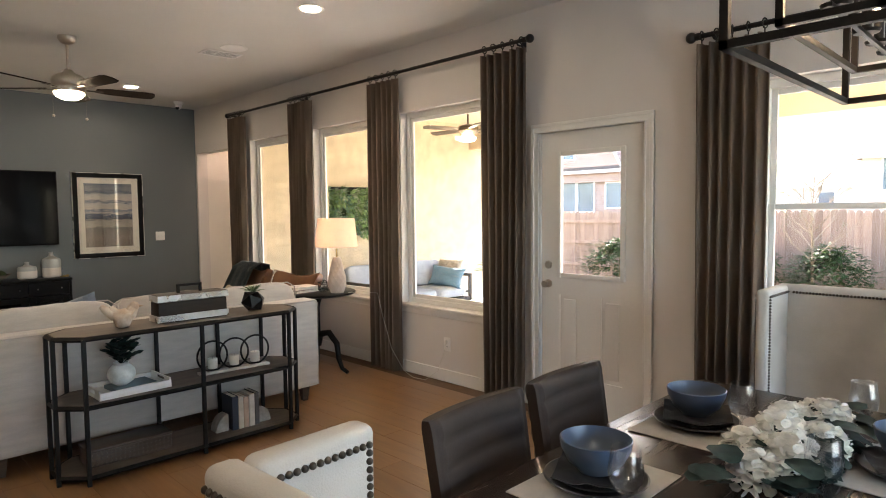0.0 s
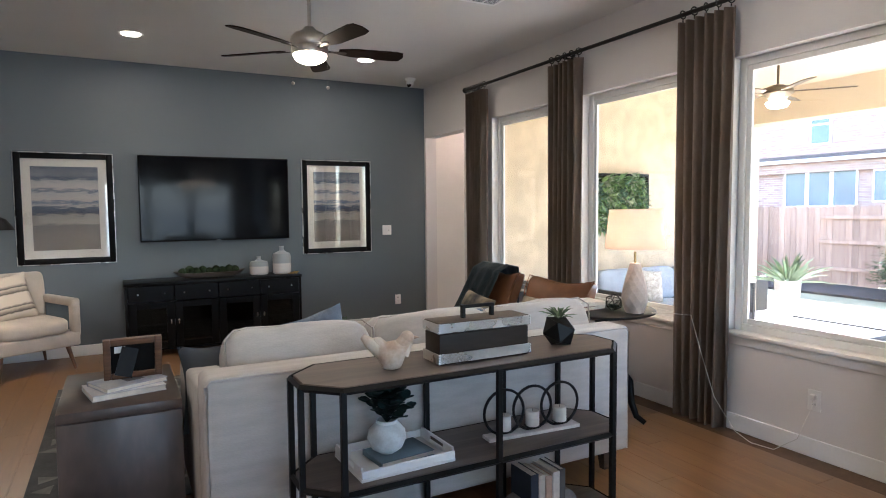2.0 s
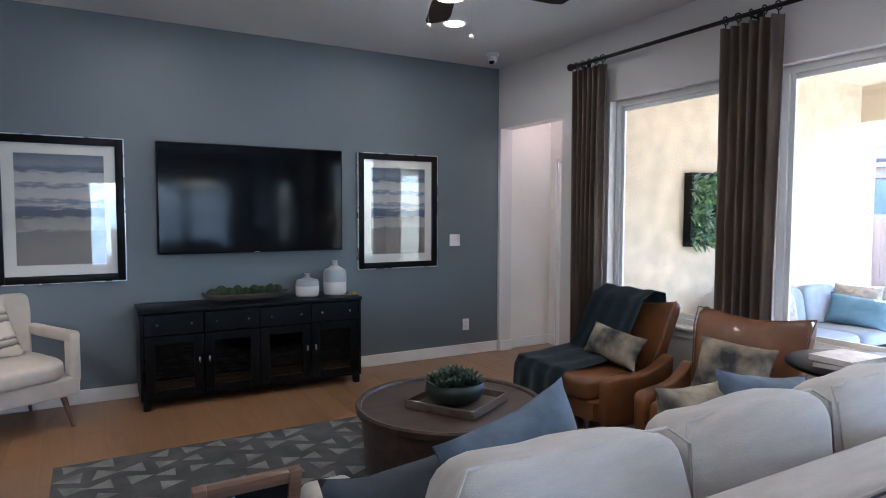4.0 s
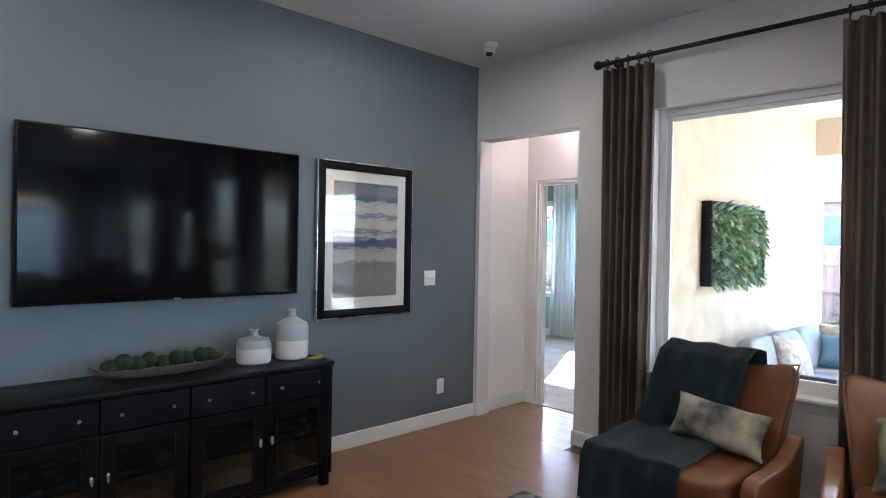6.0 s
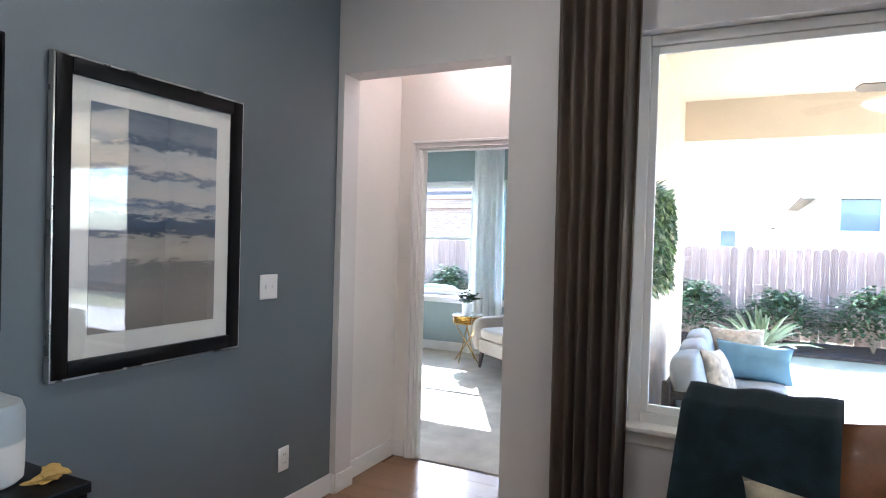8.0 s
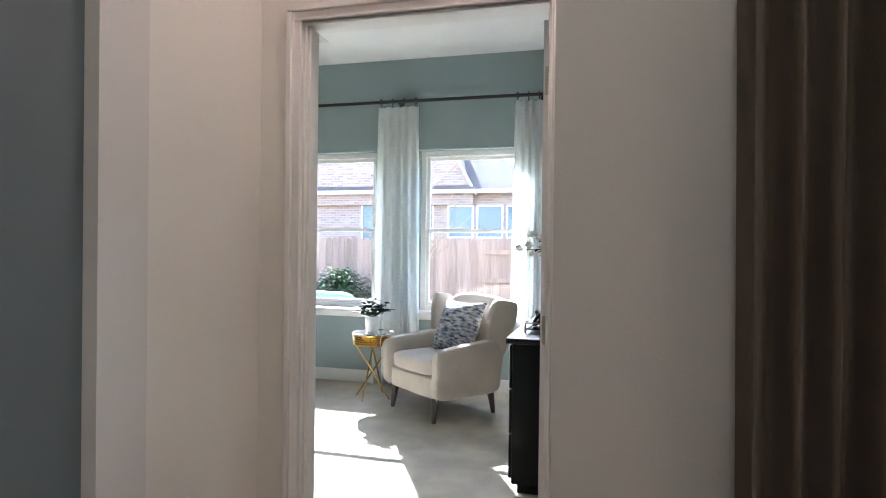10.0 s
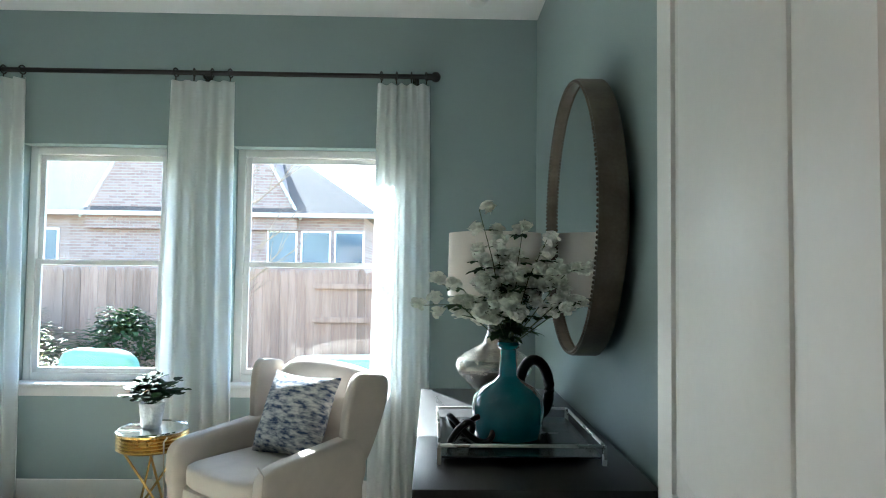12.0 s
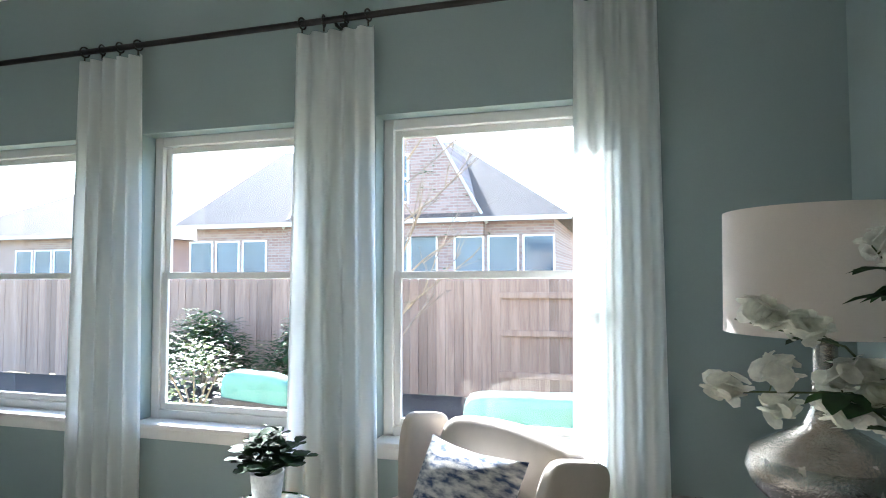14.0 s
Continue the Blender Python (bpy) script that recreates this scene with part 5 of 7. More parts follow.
bowl = thing("dough_bowl", pose(1.24, 8.86, 0.753), "long carved wooden dough bowl on the console", "bowl")
bm = lathe([(0, 0.004), (0.6, 0.0), (0.85, 0.35), (1.0, 0.9), (0.96, 0.95), (0.8, 0.5), (0.55, 0.25), (0, 0.22)], 40, False)
for v in bm.verts:
    r = math.hypot(v.co.x, v.co.y)
    v.co = (math.copysign(abs(v.co.x) ** 0.8, v.co.x) * 0.36, v.co.y * 0.10, v.co.z * 0.06 + (0.02 * max(0, abs(v.co.x) - 0.75) / 0.25 if v.co.z > 0.3 else 0))
part("trough", bm, GREYW, bowl)
random.seed(7)
for i in range(9):
    x = -0.27 + 0.066 * i
    b = bmesh.new()
    bmesh.ops.create_icosphere(b, subdivisions=3, radius=random.uniform(0.040, 0.052))
    for v in b.verts:
        v.co *= 1 + 0.09 * noise.noise(v.co * 60 + Vector((i, i, i)))
    o = part("moss_ball", b, MOSS, None)
    o.matrix_basis = pose(1.24 + x, 8.86 + random.uniform(-0.025, 0.025), 0.753 + 0.062 + 0.02 * (i % 2))
    tagged(o, "dark green moss ball in the wooden bowl", "moss ball", "moss balls")

v1 = thing("bottle_vase", pose(1.745, 8.83, 0.753), "short two-tone grey and cream ceramic bottle vase", "vase", "console vases")
part("body", lathe([(0, 0), (0.085, 0), (0.098, 0.012), (0.10, 0.05), (0.099, 0.115), (0.088, 0.142), (0.045, 0.152), (0.026, 0.162), (0.02, 0.178), (0.022, 0.192), (0.027, 0.196), (0.02, 0.197), (0.015, 0.18), (0, 0.17)], 40, False), VASEM, v1)
v2 = thing("bottle_vase", pose(1.995, 8.83, 0.753), "tall two-tone grey and cream ceramic bottle vase", "vase", "console vases")
part("body", lathe([(0, 0), (0.085, 0), (0.098, 0.012), (0.10, 0.06), (0.10, 0.19), (0.09, 0.22), (0.05, 0.24), (0.028, 0.255), (0.022, 0.28), (0.024, 0.298), (0.029, 0.302), (0.02, 0.303), (0.016, 0.28), (0, 0.27)], 40, False), VASEM2, v2)
for k in range(3):
    yl = bmesh.new()
    bmesh.ops.create_grid(yl, x_segments=10, y_segments=8, size=1)
    for v in yl.verts:
        r = 1 + 0.22 * math.sin(3 * math.atan2(v.co.y, v.co.x) + k)
        v.co = (v.co.x * 0.045 * r, v.co.y * 0.028 * r, 0.003 + 0.004 * noise.noise(v.co * 2 + Vector((k, 0, 0))))
    bmesh.ops.solidify(yl, geom=yl.faces[:], thickness=0.003)
    o = part("felt_leaf", yl, GOLDY, None, "", 60)
    o.matrix_basis = pose(2.10 + 0.012 * k, 8.72, 0.755 + 0.008 * k, 0, 0, 20 + 25 * k)
    tagged(o, "ochre felt leaf lying in a small heap", "felt leaf", "felt leaves")

# ---- leather chairs by the window ----


def leather_chair(m, group):
    c = thing("leather_armchair", m, "cognac leather club chair with a tall sloped back", "armchair", group)
    part("seat", rounded(0.55, 0.58, 0.155, 6, 8, 0.003, 2), LEATHER, c).matrix_basis = pose(0, -0.07, 0.262)
    part("base", rounded(0.62, 0.60, 0.15, 9, 6), LEATHER, c).matrix_basis = pose(0, -0.02, 0.13)
    b = part("backrest", rounded(0.62, 0.11, 0.60, 7, 12), LEATHER, c)
    for v in b.data.vertices:
        f = v.co.z / 0.6
        u = v.co.x / 0.31
        v.co.x *= 0.90 + 0.22 * f
        v.co.y += -0.075 * u * u * (0.4 + 0.6 * f) + 0.055 * f ** 3
        v.co.z += 0.065 * u * u * max(0.0, f) ** 3 - 0.02 * f
    b.matrix_basis = pose(0, 0.27, 0.27, -14, 0, 0)
    part("piping", tube([(-0.275, -0.115, 0.04), (-0.335, -0.095, 0.50), (-0.345, -0.055, 0.615), (-0.24, -0.015, 0.60), (0, 0.02, 0.576), (0.24, -0.015, 0.60), (0.345, -0.055, 0.615), (0.335, -0.095, 0.50), (0.275, -0.115, 0.04)], 0.005, 6), LEATHER, b)
    for s in (-1, 1):
        a = part("arm", rounded(0.085, 0.58, 0.33, 8, 10), LEATHER, c)
        for v in a.data.vertices:
            if v.co.z > 0.2:
                v.co.z += 0.13 * max(0.0, (v.co.y + 0.02) / 0.31) ** 2.0 - 0.01
            v.co.x += s * 0.015
        a.matrix_basis = pose(s * 0.325, 0.01, 0.115, 0, s * 3, 0)
        for y in (-0.34, 0.26):
            part("leg", tube([(s * 0.28, y, 0.16), (s * 0.29, y * 1.04, 0)], 0.022, 8, None, 0.65), DARKW, c)
    return c


lc = leather_chair(pose(3.20, 6.81, 0, 0, 0, -92), "leather chairs by the window")
copy_thing(lc, pose(3.22, 5.85, 0, 0, 0, -80))


def draped(m, path, w, material, label, fringe=True):
    """A throw that follows a side profile (y, z) over a width w, with a fringe at its lower end."""
    t = thing("throw_blanket", m, label, "blanket")
    bm = bmesh.new()
    rows = []
    n = 16
    fine = []
    for (a, b), (c, d) in zip(path, path[1:]):
        fine += [(a + (c - a) * k / 5, b + (d - b) * k / 5) for k in range(5)]
    fine.append(path[-1])
    for j, (y, z) in enumerate(fine):
        f = j / (len(fine) - 1)
        rows.append([bm.verts.new(((i / n - 0.5) * w * (1 + 0.14 * f) - 0.10 * f + 0.012 * math.sin(7 * f), y - 0.008 * math.sin(i * 1.3 + 4 * f) * (0.3 + f), z + 0.006 * math.sin(i * 0.9 + 3 * f))) for i in range(n + 1)])
    for a, b in zip(rows, rows[1:]):
        for i in range(n):
            bm.faces.new((a[i], a[i + 1], b[i + 1], b[i]))
    end = [v.co.copy() for v in rows[-1]]
    bmesh.ops.solidify(bm, geom=bm.faces[:], thickness=0.012)
    part("cloth", bm, material, t, "", 70)
    if fringe:
        fr = bmesh.new()
        random.seed(5)
        for i in range(n):
            for k in range(3):
                p = end[i].lerp(end[i + 1], k / 3)
                tube([p, p + Vector((random.uniform(-0.008, 0.008), random.uniform(-0.01, 0.0), -0.05)), p + Vector((random.uniform(-0.012, 0.012), random.uniform(-0.012, 0.004), -0.10))], 0.0035, 4, fr)
        part("fringe", fr, paint("fringe_yarn", (0.30, 0.30, 0.27), 0.95, vary=0.2), t, "pale yarn fringe")


draped(pose(3.20, 6.81, 0, 0, 0, -92) @ pose(-0.10, 0, 0), [(0.49, 0.56), (0.505, 0.78), (0.49, 0.905), (0.40, 0.928), (0.295, 0.87), (0.135, 0.55), (0.10, 0.478), (-0.20, 0.442), (-0.36, 0.436), (-0.40, 0.37), (-0.415, 0.15)], 0.48, TEALK, "dark teal knitted throw draped over the leather chair")
pillow(pose(3.20, 6.81, 0, 0, 0, -92) @ pose(0.05, 0.03, 0.452, -26, 6, 3), 0.48, 0.235, 0.13, PATCH, "blotched grey and gold velvet lumbar pillow", 8, "lumbar_pillow", "lumbar pillows")
pillow(pose(3.22, 5.85, 0, 0, 0, -80) @ pose(0.0, 0.05, 0.422, -20, 3, 4), 0.44, 0.33, 0.15, PATCH, "blotched grey and gold velvet lumbar pillow", 9, "lumbar_pillow", "lumbar pillows")

# ---- side table with lamp ----
TZ = 0.765
st = thing("side_table", pose(3.31, 5.13, 0), "round black side table on curved cabriole legs", "side table")
part("top", lathe([(0, TZ - 0.028), (0.34, TZ - 0.028), (0.362, TZ - 0.018), (0.362, TZ - 0.006), (0.352, TZ), (0, TZ)], 56, False), EBONY, st)
part("column", lathe([(0, 0.25), (0.035, 0.25), (0.05, 0.32), (0.03, 0.40), (0.028, 0.62), (0.05, 0.70), (0.09, TZ - 0.03), (0, TZ - 0.03)], 20, False), EBONY, st)
for k in range(3):
    a = radians(-62 + 120 * k)
    part("leg", tube([(0.03 * math.cos(a), 0.03 * math.sin(a), 0.36), (0.12 * math.cos(a), 0.12 * math.sin(a), 0.38), (0.20 * math.cos(a), 0.20 * math.sin(a), 0.28), (0.215 * math.cos(a), 0.215 * math.sin(a), 0.14), (0.25 * math.cos(a), 0.25 * math.sin(a), 0.05), (0.31 * math.cos(a), 0.31 * math.sin(a), 0.014)], 0.034, 10, None, 0.5), EBONY, st)

lamp = thing("table_lamp", pose(3.37, 4.88, TZ), "faceted pale plaster table lamp with a lit linen shade", "table lamp")
bm = bmesh.new()
N, ROWS = 10, 9
prev = None
for j in range(ROWS + 1):
    f = j / ROWS
    r = 0.058 + 0.028 * math.sin(math.pi * min(1.0, f / 0.62)) if f < 0.31 else 0.086 - 0.052 * ((f - 0.31) / 0.69) ** 1.25
    cur = [bm.verts.new((r * math.cos((i + 0.5 * (j % 2)) * 2 * math.pi / N), r * math.sin((i + 0.5 * (j % 2)) * 2 * math.pi / N), 0.325 * f)) for i in range(N)]
    if prev:
        for i in range(N):
            k = (i + 1) % N
            if j % 2:
                bm.faces.new((prev[i], prev[k], cur[i]))
                bm.faces.new((prev[k], cur[k], cur[i]))
            else:
                bm.faces.new((prev[i], cur[k], cur[i]))
                bm.faces.new((prev[i], prev[k], cur[k]))
    else:
        bm.faces.new(cur)
    prev = cur
bm.faces.new(prev)
part("body", bm, PLASTER, lamp, "", 5)
part("neck", tube([(0, 0, 0.32), (0, 0, 0.40)], 0.008, 10), BRASS, lamp)
part("harp", tube([(0.0, -0.05, 0.41), (0, -0.055, 0.50), (0, 0, 0.665), (0, 0.055, 0.50), (0, 0.05, 0.41)], 0.002, 6), BRASS, lamp)
part("shade", lathe([(0.192, 0.42), (0.166, 0.675), (0.163, 0.675), (0.189, 0.42)], 48, False), SHADE, lamp, "tapered cream linen shade")
bulb = part("bulb", moved(lathe([(0, -0.04), (0.012, -0.04), (0.014, 0), (0.03, 0.035), (0.026, 0.06), (0, 0.07)], 16, False), pose(0, 0, 0.50)), glow("table_lamp_bulb", (1.0, 0.68, 0.47), 9.0), lamp, "lit bulb")
cord = thing("lamp_cord", pose(0, 0, 0), "thin white lamp cord running down to the outlet", "cord")
part("wire", tube([(3.42, 4.78, TZ + 0.006), (3.52, 4.72, TZ + 0.004), (3.69, 4.70, TZ - 0.02), (3.68, 4.62, 0.55), (3.70, 4.52, 0.25), (3.74, 4.40, 0.06), (3.76, 4.30, 0.012), (3.79, 4.17, 0.008), (3.84, 4.06, 0.10), (3.87, 4.0, 0.30), (3.882, 4.0, 0.357)], 0.0024, 6), paint("white_cord", (0.65, 0.62, 0.57), 0.5), cord)
part("plug", made((3.868, 3.985, 0.342, 3.889, 4.015, 0.372), r=0.004), SWITCH, cord)

for i, (z, rot, col) in enumerate([(TZ + 0.001, 8, (0.20, 0.10, 0.08)), (TZ + 0.029, -4, (0.62, 0.58, 0.53))]):
    bk = thing("book", pose(3.17, 5.17, z, 0, 0, rot), "hardcover book lying on the side table", "book", "side table books")
    part("cover", made((-0.13, -0.10, 0, 0.13, 0.10, 0.003), (-0.13, -0.10, 0.024, 0.13, 0.10, 0.027), (-0.13, 0.097, 0.003, 0.13, 0.10, 0.024), r=0.001, seg=1), paint("jacket", col, 0.5, vary=0.15, scale=14), bk)
    part("page_block", made((-0.126, -0.097, 0.0032, 0.126, 0.0965, 0.0238)), PAPER, bk)
tr = thing("terrarium", pose(3.31, 4.99 + 0.02, TZ + 0.001), "small black wire geometric terrarium with greenery", "terrarium")
ic = bmesh.new()
bmesh.ops.create_icosphere(ic, subdivisions=1, radius=0.06, matrix=pose(0, 0, 0.052, 10, 5, 0))
wf = bmesh.new()
for e in ic.edges:
    tube([e.verts[0].co, e.verts[1].co], 0.0025, 5, wf)
ic.free()
part("wire_frame", wf, BLACK, tr)
gm = bmesh.new()
random.seed(3)
for k in range(40):
    leaf(gm, (random.uniform(-0.03, 0.03), random.uniform(-0.03, 0.03), 0.02), (random.uniform(-1, 1), random.uniform(-1, 1), 0.9), 0.03, 0.6)
part("greenery", gm, EUCAL, tr)

# ---- ceiling things ----
ARMM = paint("brushed_pewter", (0.07, 0.06, 0.05), 0.5, 0.5, vary=0.15)
BLADEM = paint("dark_blade", (0.022, 0.013, 0.009), 0.6, vary=0.3, scale=5, grain=50, bump=0.1, spec=0.12, stretch=(0.3, 1, 1))
fan = thing("ceiling_fan", pose(1.60, 6.15, H), "nickel ceiling fan with five dark blades and a lit globe", "ceiling fan")
part("canopy", lathe([(0, -0.001), (0.07, -0.001), (0.072, -0.02), (0.05, -0.055), (0.016, -0.07), (0, -0.07)], 28, False), NICKEL, fan)
part("downrod", tube([(0, 0, -0.06), (0, 0, -0.31)], 0.012, 12), NICKEL, fan)
part("motor", lathe([(0, -0.27), (0.03, -0.275), (0.05, -0.30), (0.105, -0.325), (0.128, -0.35), (0.132, -0.375), (0.128, -0.40), (0.122, -0.412), (0.128, -0.43), (0.122, -0.46), (0.09, -0.475), (0, -0.475)], 40, False), NICKEL, fan)
part("globe", lathe([(0.114, -0.462), (0.113, -0.472), (0.098, -0.497), (0.06, -0.518), (0, -0.527)], 36, False), glow("fan_globe", (1.0, 0.78, 0.52), 5.0), fan, "lit frosted glass globe")
for k in range(5):
    a = -6 + 72 * k
    bl = hull([(0.20, -0.035), (0.30, -0.062), (0.60, -0.072), (0.655, -0.06), (0.672, 0), (0.655, 0.06), (0.60, 0.072), (0.30, 0.062), (0.20, 0.035)], -0.004, 0.004, 0.002)
    bl = moved(bl, pose(0, 0, -0.425, 0, 0, a) @ pose(0, 0, 0, -12, 0, 0))
    blade = part("blade", bl, BLADEM, fan, "dark walnut blade")
    arm = hull([(0.09, -0.014), (0.16, -0.010), (0.24, -0.022), (0.26, 0), (0.24, 0.022), (0.16, 0.010), (0.09, 0.014)], -0.011, -0.006, 0.001)
    part("blade_arm", moved(arm, pose(0, 0, -0.425, 0, 0, a) @ pose(0, 0, 0, -12, 0, 0)), ARMM, blade)
for x, y, ln in ((-0.128, -0.03, 0.20), (0.13, 0.02, 0.20)):
    ch = bmesh.new()
    for k in range(34):
        bmesh.ops.create_icosphere(ch, subdivisions=1, radius=0.0014, matrix=pose(x, y, -0.44 - k * (ln + 0.02) / 34))
    bmesh.ops.create_uvsphere(ch, u_segments=10, v_segments=8, radius=0.012, matrix=pose(x, y, -0.47 - ln))
    part("pull_chain", ch, NICKEL, fan)

# those at x -1.6, at (0.6, 0.0) and in the hall are unseen fill
for x, y, hz in ((0.55, 7.94, H), (2.69, 7.95, H), (2.69, 4.17, H), (0.55, 4.17, H), (-1.6, 4.17, H), (-1.6, 0.6, H), (0.6, 0.0, H), (4.32, 8.45, 2.75)):
    d = thing("recessed_light", pose(x, y, hz), "round recessed downlight, lit, in the ceiling; unseen ones added as fill", "downlight", "recessed lights")
    part("trim_ring", lathe([(0.098, -0.001), (0.098, -0.006), (0.09, -0.009), (0.072, -0.004), (0.072, -0.001)], 32, False), WHITE, d)
    part("lens", lathe([(0, -0.002), (0.071, -0.002), (0.071, -0.005), (0, -0.006)], 28, False), CANW if hz == H else HALL_FILL, d, "lit lens")

vent = thing("ceiling_vent", pose(2.785, 5.83, H), "white rectangular ceiling air register with dark slots", "vent")
part("frame", made((-0.17, -0.10, -0.008, 0.17, -0.08, -0.001), (-0.17, 0.08, -0.008, 0.17, 0.10, -0.001), (-0.17, -0.08, -0.008, -0.15, 0.08, -0.001), (0.15, -0.08, -0.008, 0.17, 0.08, -0.001), r=0.002, seg=1), WHITE, vent)
part("backing", made((-0.15, -0.08, -0.003, 0.15, 0.08, -0.001)), EBONY, vent)
for k in range(9):
    part("slat", moved(made((-0.15, -0.0035, -0.001, 0.15, 0.0035, 0.001)), pose(0, -0.07 + k * 0.0175, -0.006, 25, 0, 0)), WHITE, vent)
part("divider", made((-0.052, -0.08, -0.010, -0.046, 0.08, -0.002), (0.046, -0.08, -0.010, 0.052, 0.08, -0.002)), WHITE, vent)
sp = thing("ceiling_speaker", pose(2.78, 5.56, H), "round white flush ceiling speaker grille", "speaker")
part("grille", lathe([(0, -0.004), (0.10, -0.004), (0.115, -0.006), (0.12, -0.001), (0, -0.001)], 40, False), WHITE, sp)
sc = thing("security_camera", pose(3.48, 8.57, H), "small white dome security camera under the ceiling", "camera")
part("base", lathe([(0, -0.001), (0.062, -0.001), (0.062, -0.015), (0.05, -0.035), (0, -0.035)], 28, False), WHITE, sc)
bm = bmesh.new()
bmesh.ops.create_uvsphere(bm, u_segments=24, v_segments=14, radius=0.045, matrix=pose(0, 0, -0.055))
part("ball", bm, WHITE, sc)
part("lens", moved(lathe([(0, 0.0), (0.02, 0.0), (0.026, -0.012), (0.026, -0.02), (0, -0.02)], 18, False), pose(-0.031, -0.024, -0.075, 58, 0, -52)), EBONY, sc, "dark lens window")

# ---- patio door ----
pd = tagged(new("door_1"), "white half-glass panelled patio door, closed", "door", "", "structure")
pd.location = (W1 + 0.02, (DOOR[0] + DOOR[1]) / 2, 0.012)
hw, hh = (DOOR[1] - DOOR[0]) / 2 - 0.004, DOOR[3] - 0.016
GA, GB, GZ0, GZ1 = -0.255, 0.255, 1.005, 1.885
slab = made((0, -hw, 0, 0.042, GA, hh), (0, GB, 0, 0.042, hw, hh), (0, GA, GZ1, 0.042, GB, hh), (0, GA, 0, 0.042, GB, 0.26), (0, GA, 0.86, 0.042, GB, GZ0), (0, -0.09, 0.26, 0.042, 0.09, 0.86), (0.008, GA, 0.26, 0.034, -0.09, 0.86), (0.008, 0.09, 0.26, 0.034, GB, 0.86))
part("slab", slab, DOORM, pd)
for a, b in ((GA, -0.09), (0.09, GB)):
    part("panel", made((0.0, a + 0.03, 0.29, 0.02, b - 0.03, 0.83), r=0.007, seg=2), DOORM, pd)
part("glass_trim", made((-0.014, GA - 0.02, GZ0 - 0.02, -0.0005, GA + 0.015, GZ1 + 0.02), (-0.014, GB - 0.015, GZ0 - 0.02, -0.0005, GB + 0.02, GZ1 + 0.02), (-0.014, GA + 0.015, GZ0 - 0.02, -0.0005, GB - 0.015, GZ0 + 0.015), (-0.014, GA + 0.015, GZ1 - 0.015, -0.0005, GB - 0.015, GZ1 + 0.02), r=0.004), DOORM, pd)
pane = part("pane", made((0.018, GA, GZ0, 0.022, GB, GZ1)), GLASS, pd)
pane.visible_shadow = False
knob = lathe([(0, 0), (0.031, 0), (0.031, 0.006), (0.012, 0.012), (0.011, 0.03), (0.022, 0.038), (0.027, 0.05), (0.024, 0.062), (0, 0.066)], 24, False)
part("door_knob", moved(knob, pose(0, hw - 0.062, 0.935, 0, -90, 0)), NICKEL, pd, "satin nickel knob")
part("deadbolt", moved(lathe([(0, 0), (0.031, 0), (0.031, 0.008), (0.024, 0.014), (0, 0.014)], 24, False), pose(0, hw - 0.062, 1.075, 0, -90, 0)), NICKEL, pd)
for z in (0.25, 1.0, 1.78):
    part("hinge", tube([(-0.004, -hw - 0.003, z), (-0.004, -hw - 0.003, z + 0.09)], 0.006, 8), NICKEL, pd)

# ---- dining corner ----
DTW = wood("espresso_table_wood", (0.022, 0.015, 0.012), (0.060, 0.040, 0.030), 0.26, "X", 1.0, bump=0.12)
dt = thing("dining_table", pose(1.98, 0.80, 0), "dark espresso rectangular dining table", "dining table")
part("tabletop", made((-0.80, -0.53, 0.71, 0.80, 0.53, 0.75), r=0.005), DTW, dt)
part("apron", made((-0.72, -0.45, 0.62, 0.72, -0.43, 0.709), (-0.72, 0.43, 0.62, 0.72, 0.45, 0.709), (-0.72, -0.43, 0.62, -0.70, 0.43, 0.709), (0.70, -0.43, 0.62, 0.72, 0.43, 0.709)), DTW, dt)
for x in (-0.74, 0.66):
    for y in (-0.47, 0.39):
        part("leg", made((x, y, 0, x + 0.08, y + 0.08, 0.709), r=0.006), DTW, dt)
LINENM = paint("pale_placemat", (0.50, 0.47, 0.43), 0.85, vary=0.08, scale=20, grain=300, bump=0.5)
STONEW = paint("charcoal_stoneware", (0.035, 0.035, 0.038), 0.3, vary=0.3, scale=20, grain=80, bump=0.15)
BLUEW = bands("blue_rimmed_stoneware", [(0.0, (0.07, 0.09, 0.12)), (0.5, (0.065, 0.09, 0.13)), (0.9, (0.06, 0.09, 0.15)), (1.0, (0.16, 0.19, 0.22))], "Z", 0.1, 0.3, 30, 0.3, 0.1)
NAPK = paint("black_napkin", (0.015, 0.015, 0.018), 0.9, vary=0.2, scale=20, grain=300, bump=0.5)
CRYST = clear("wine_glass", (0.96, 0.97, 0.98), 0.01, 0.14)


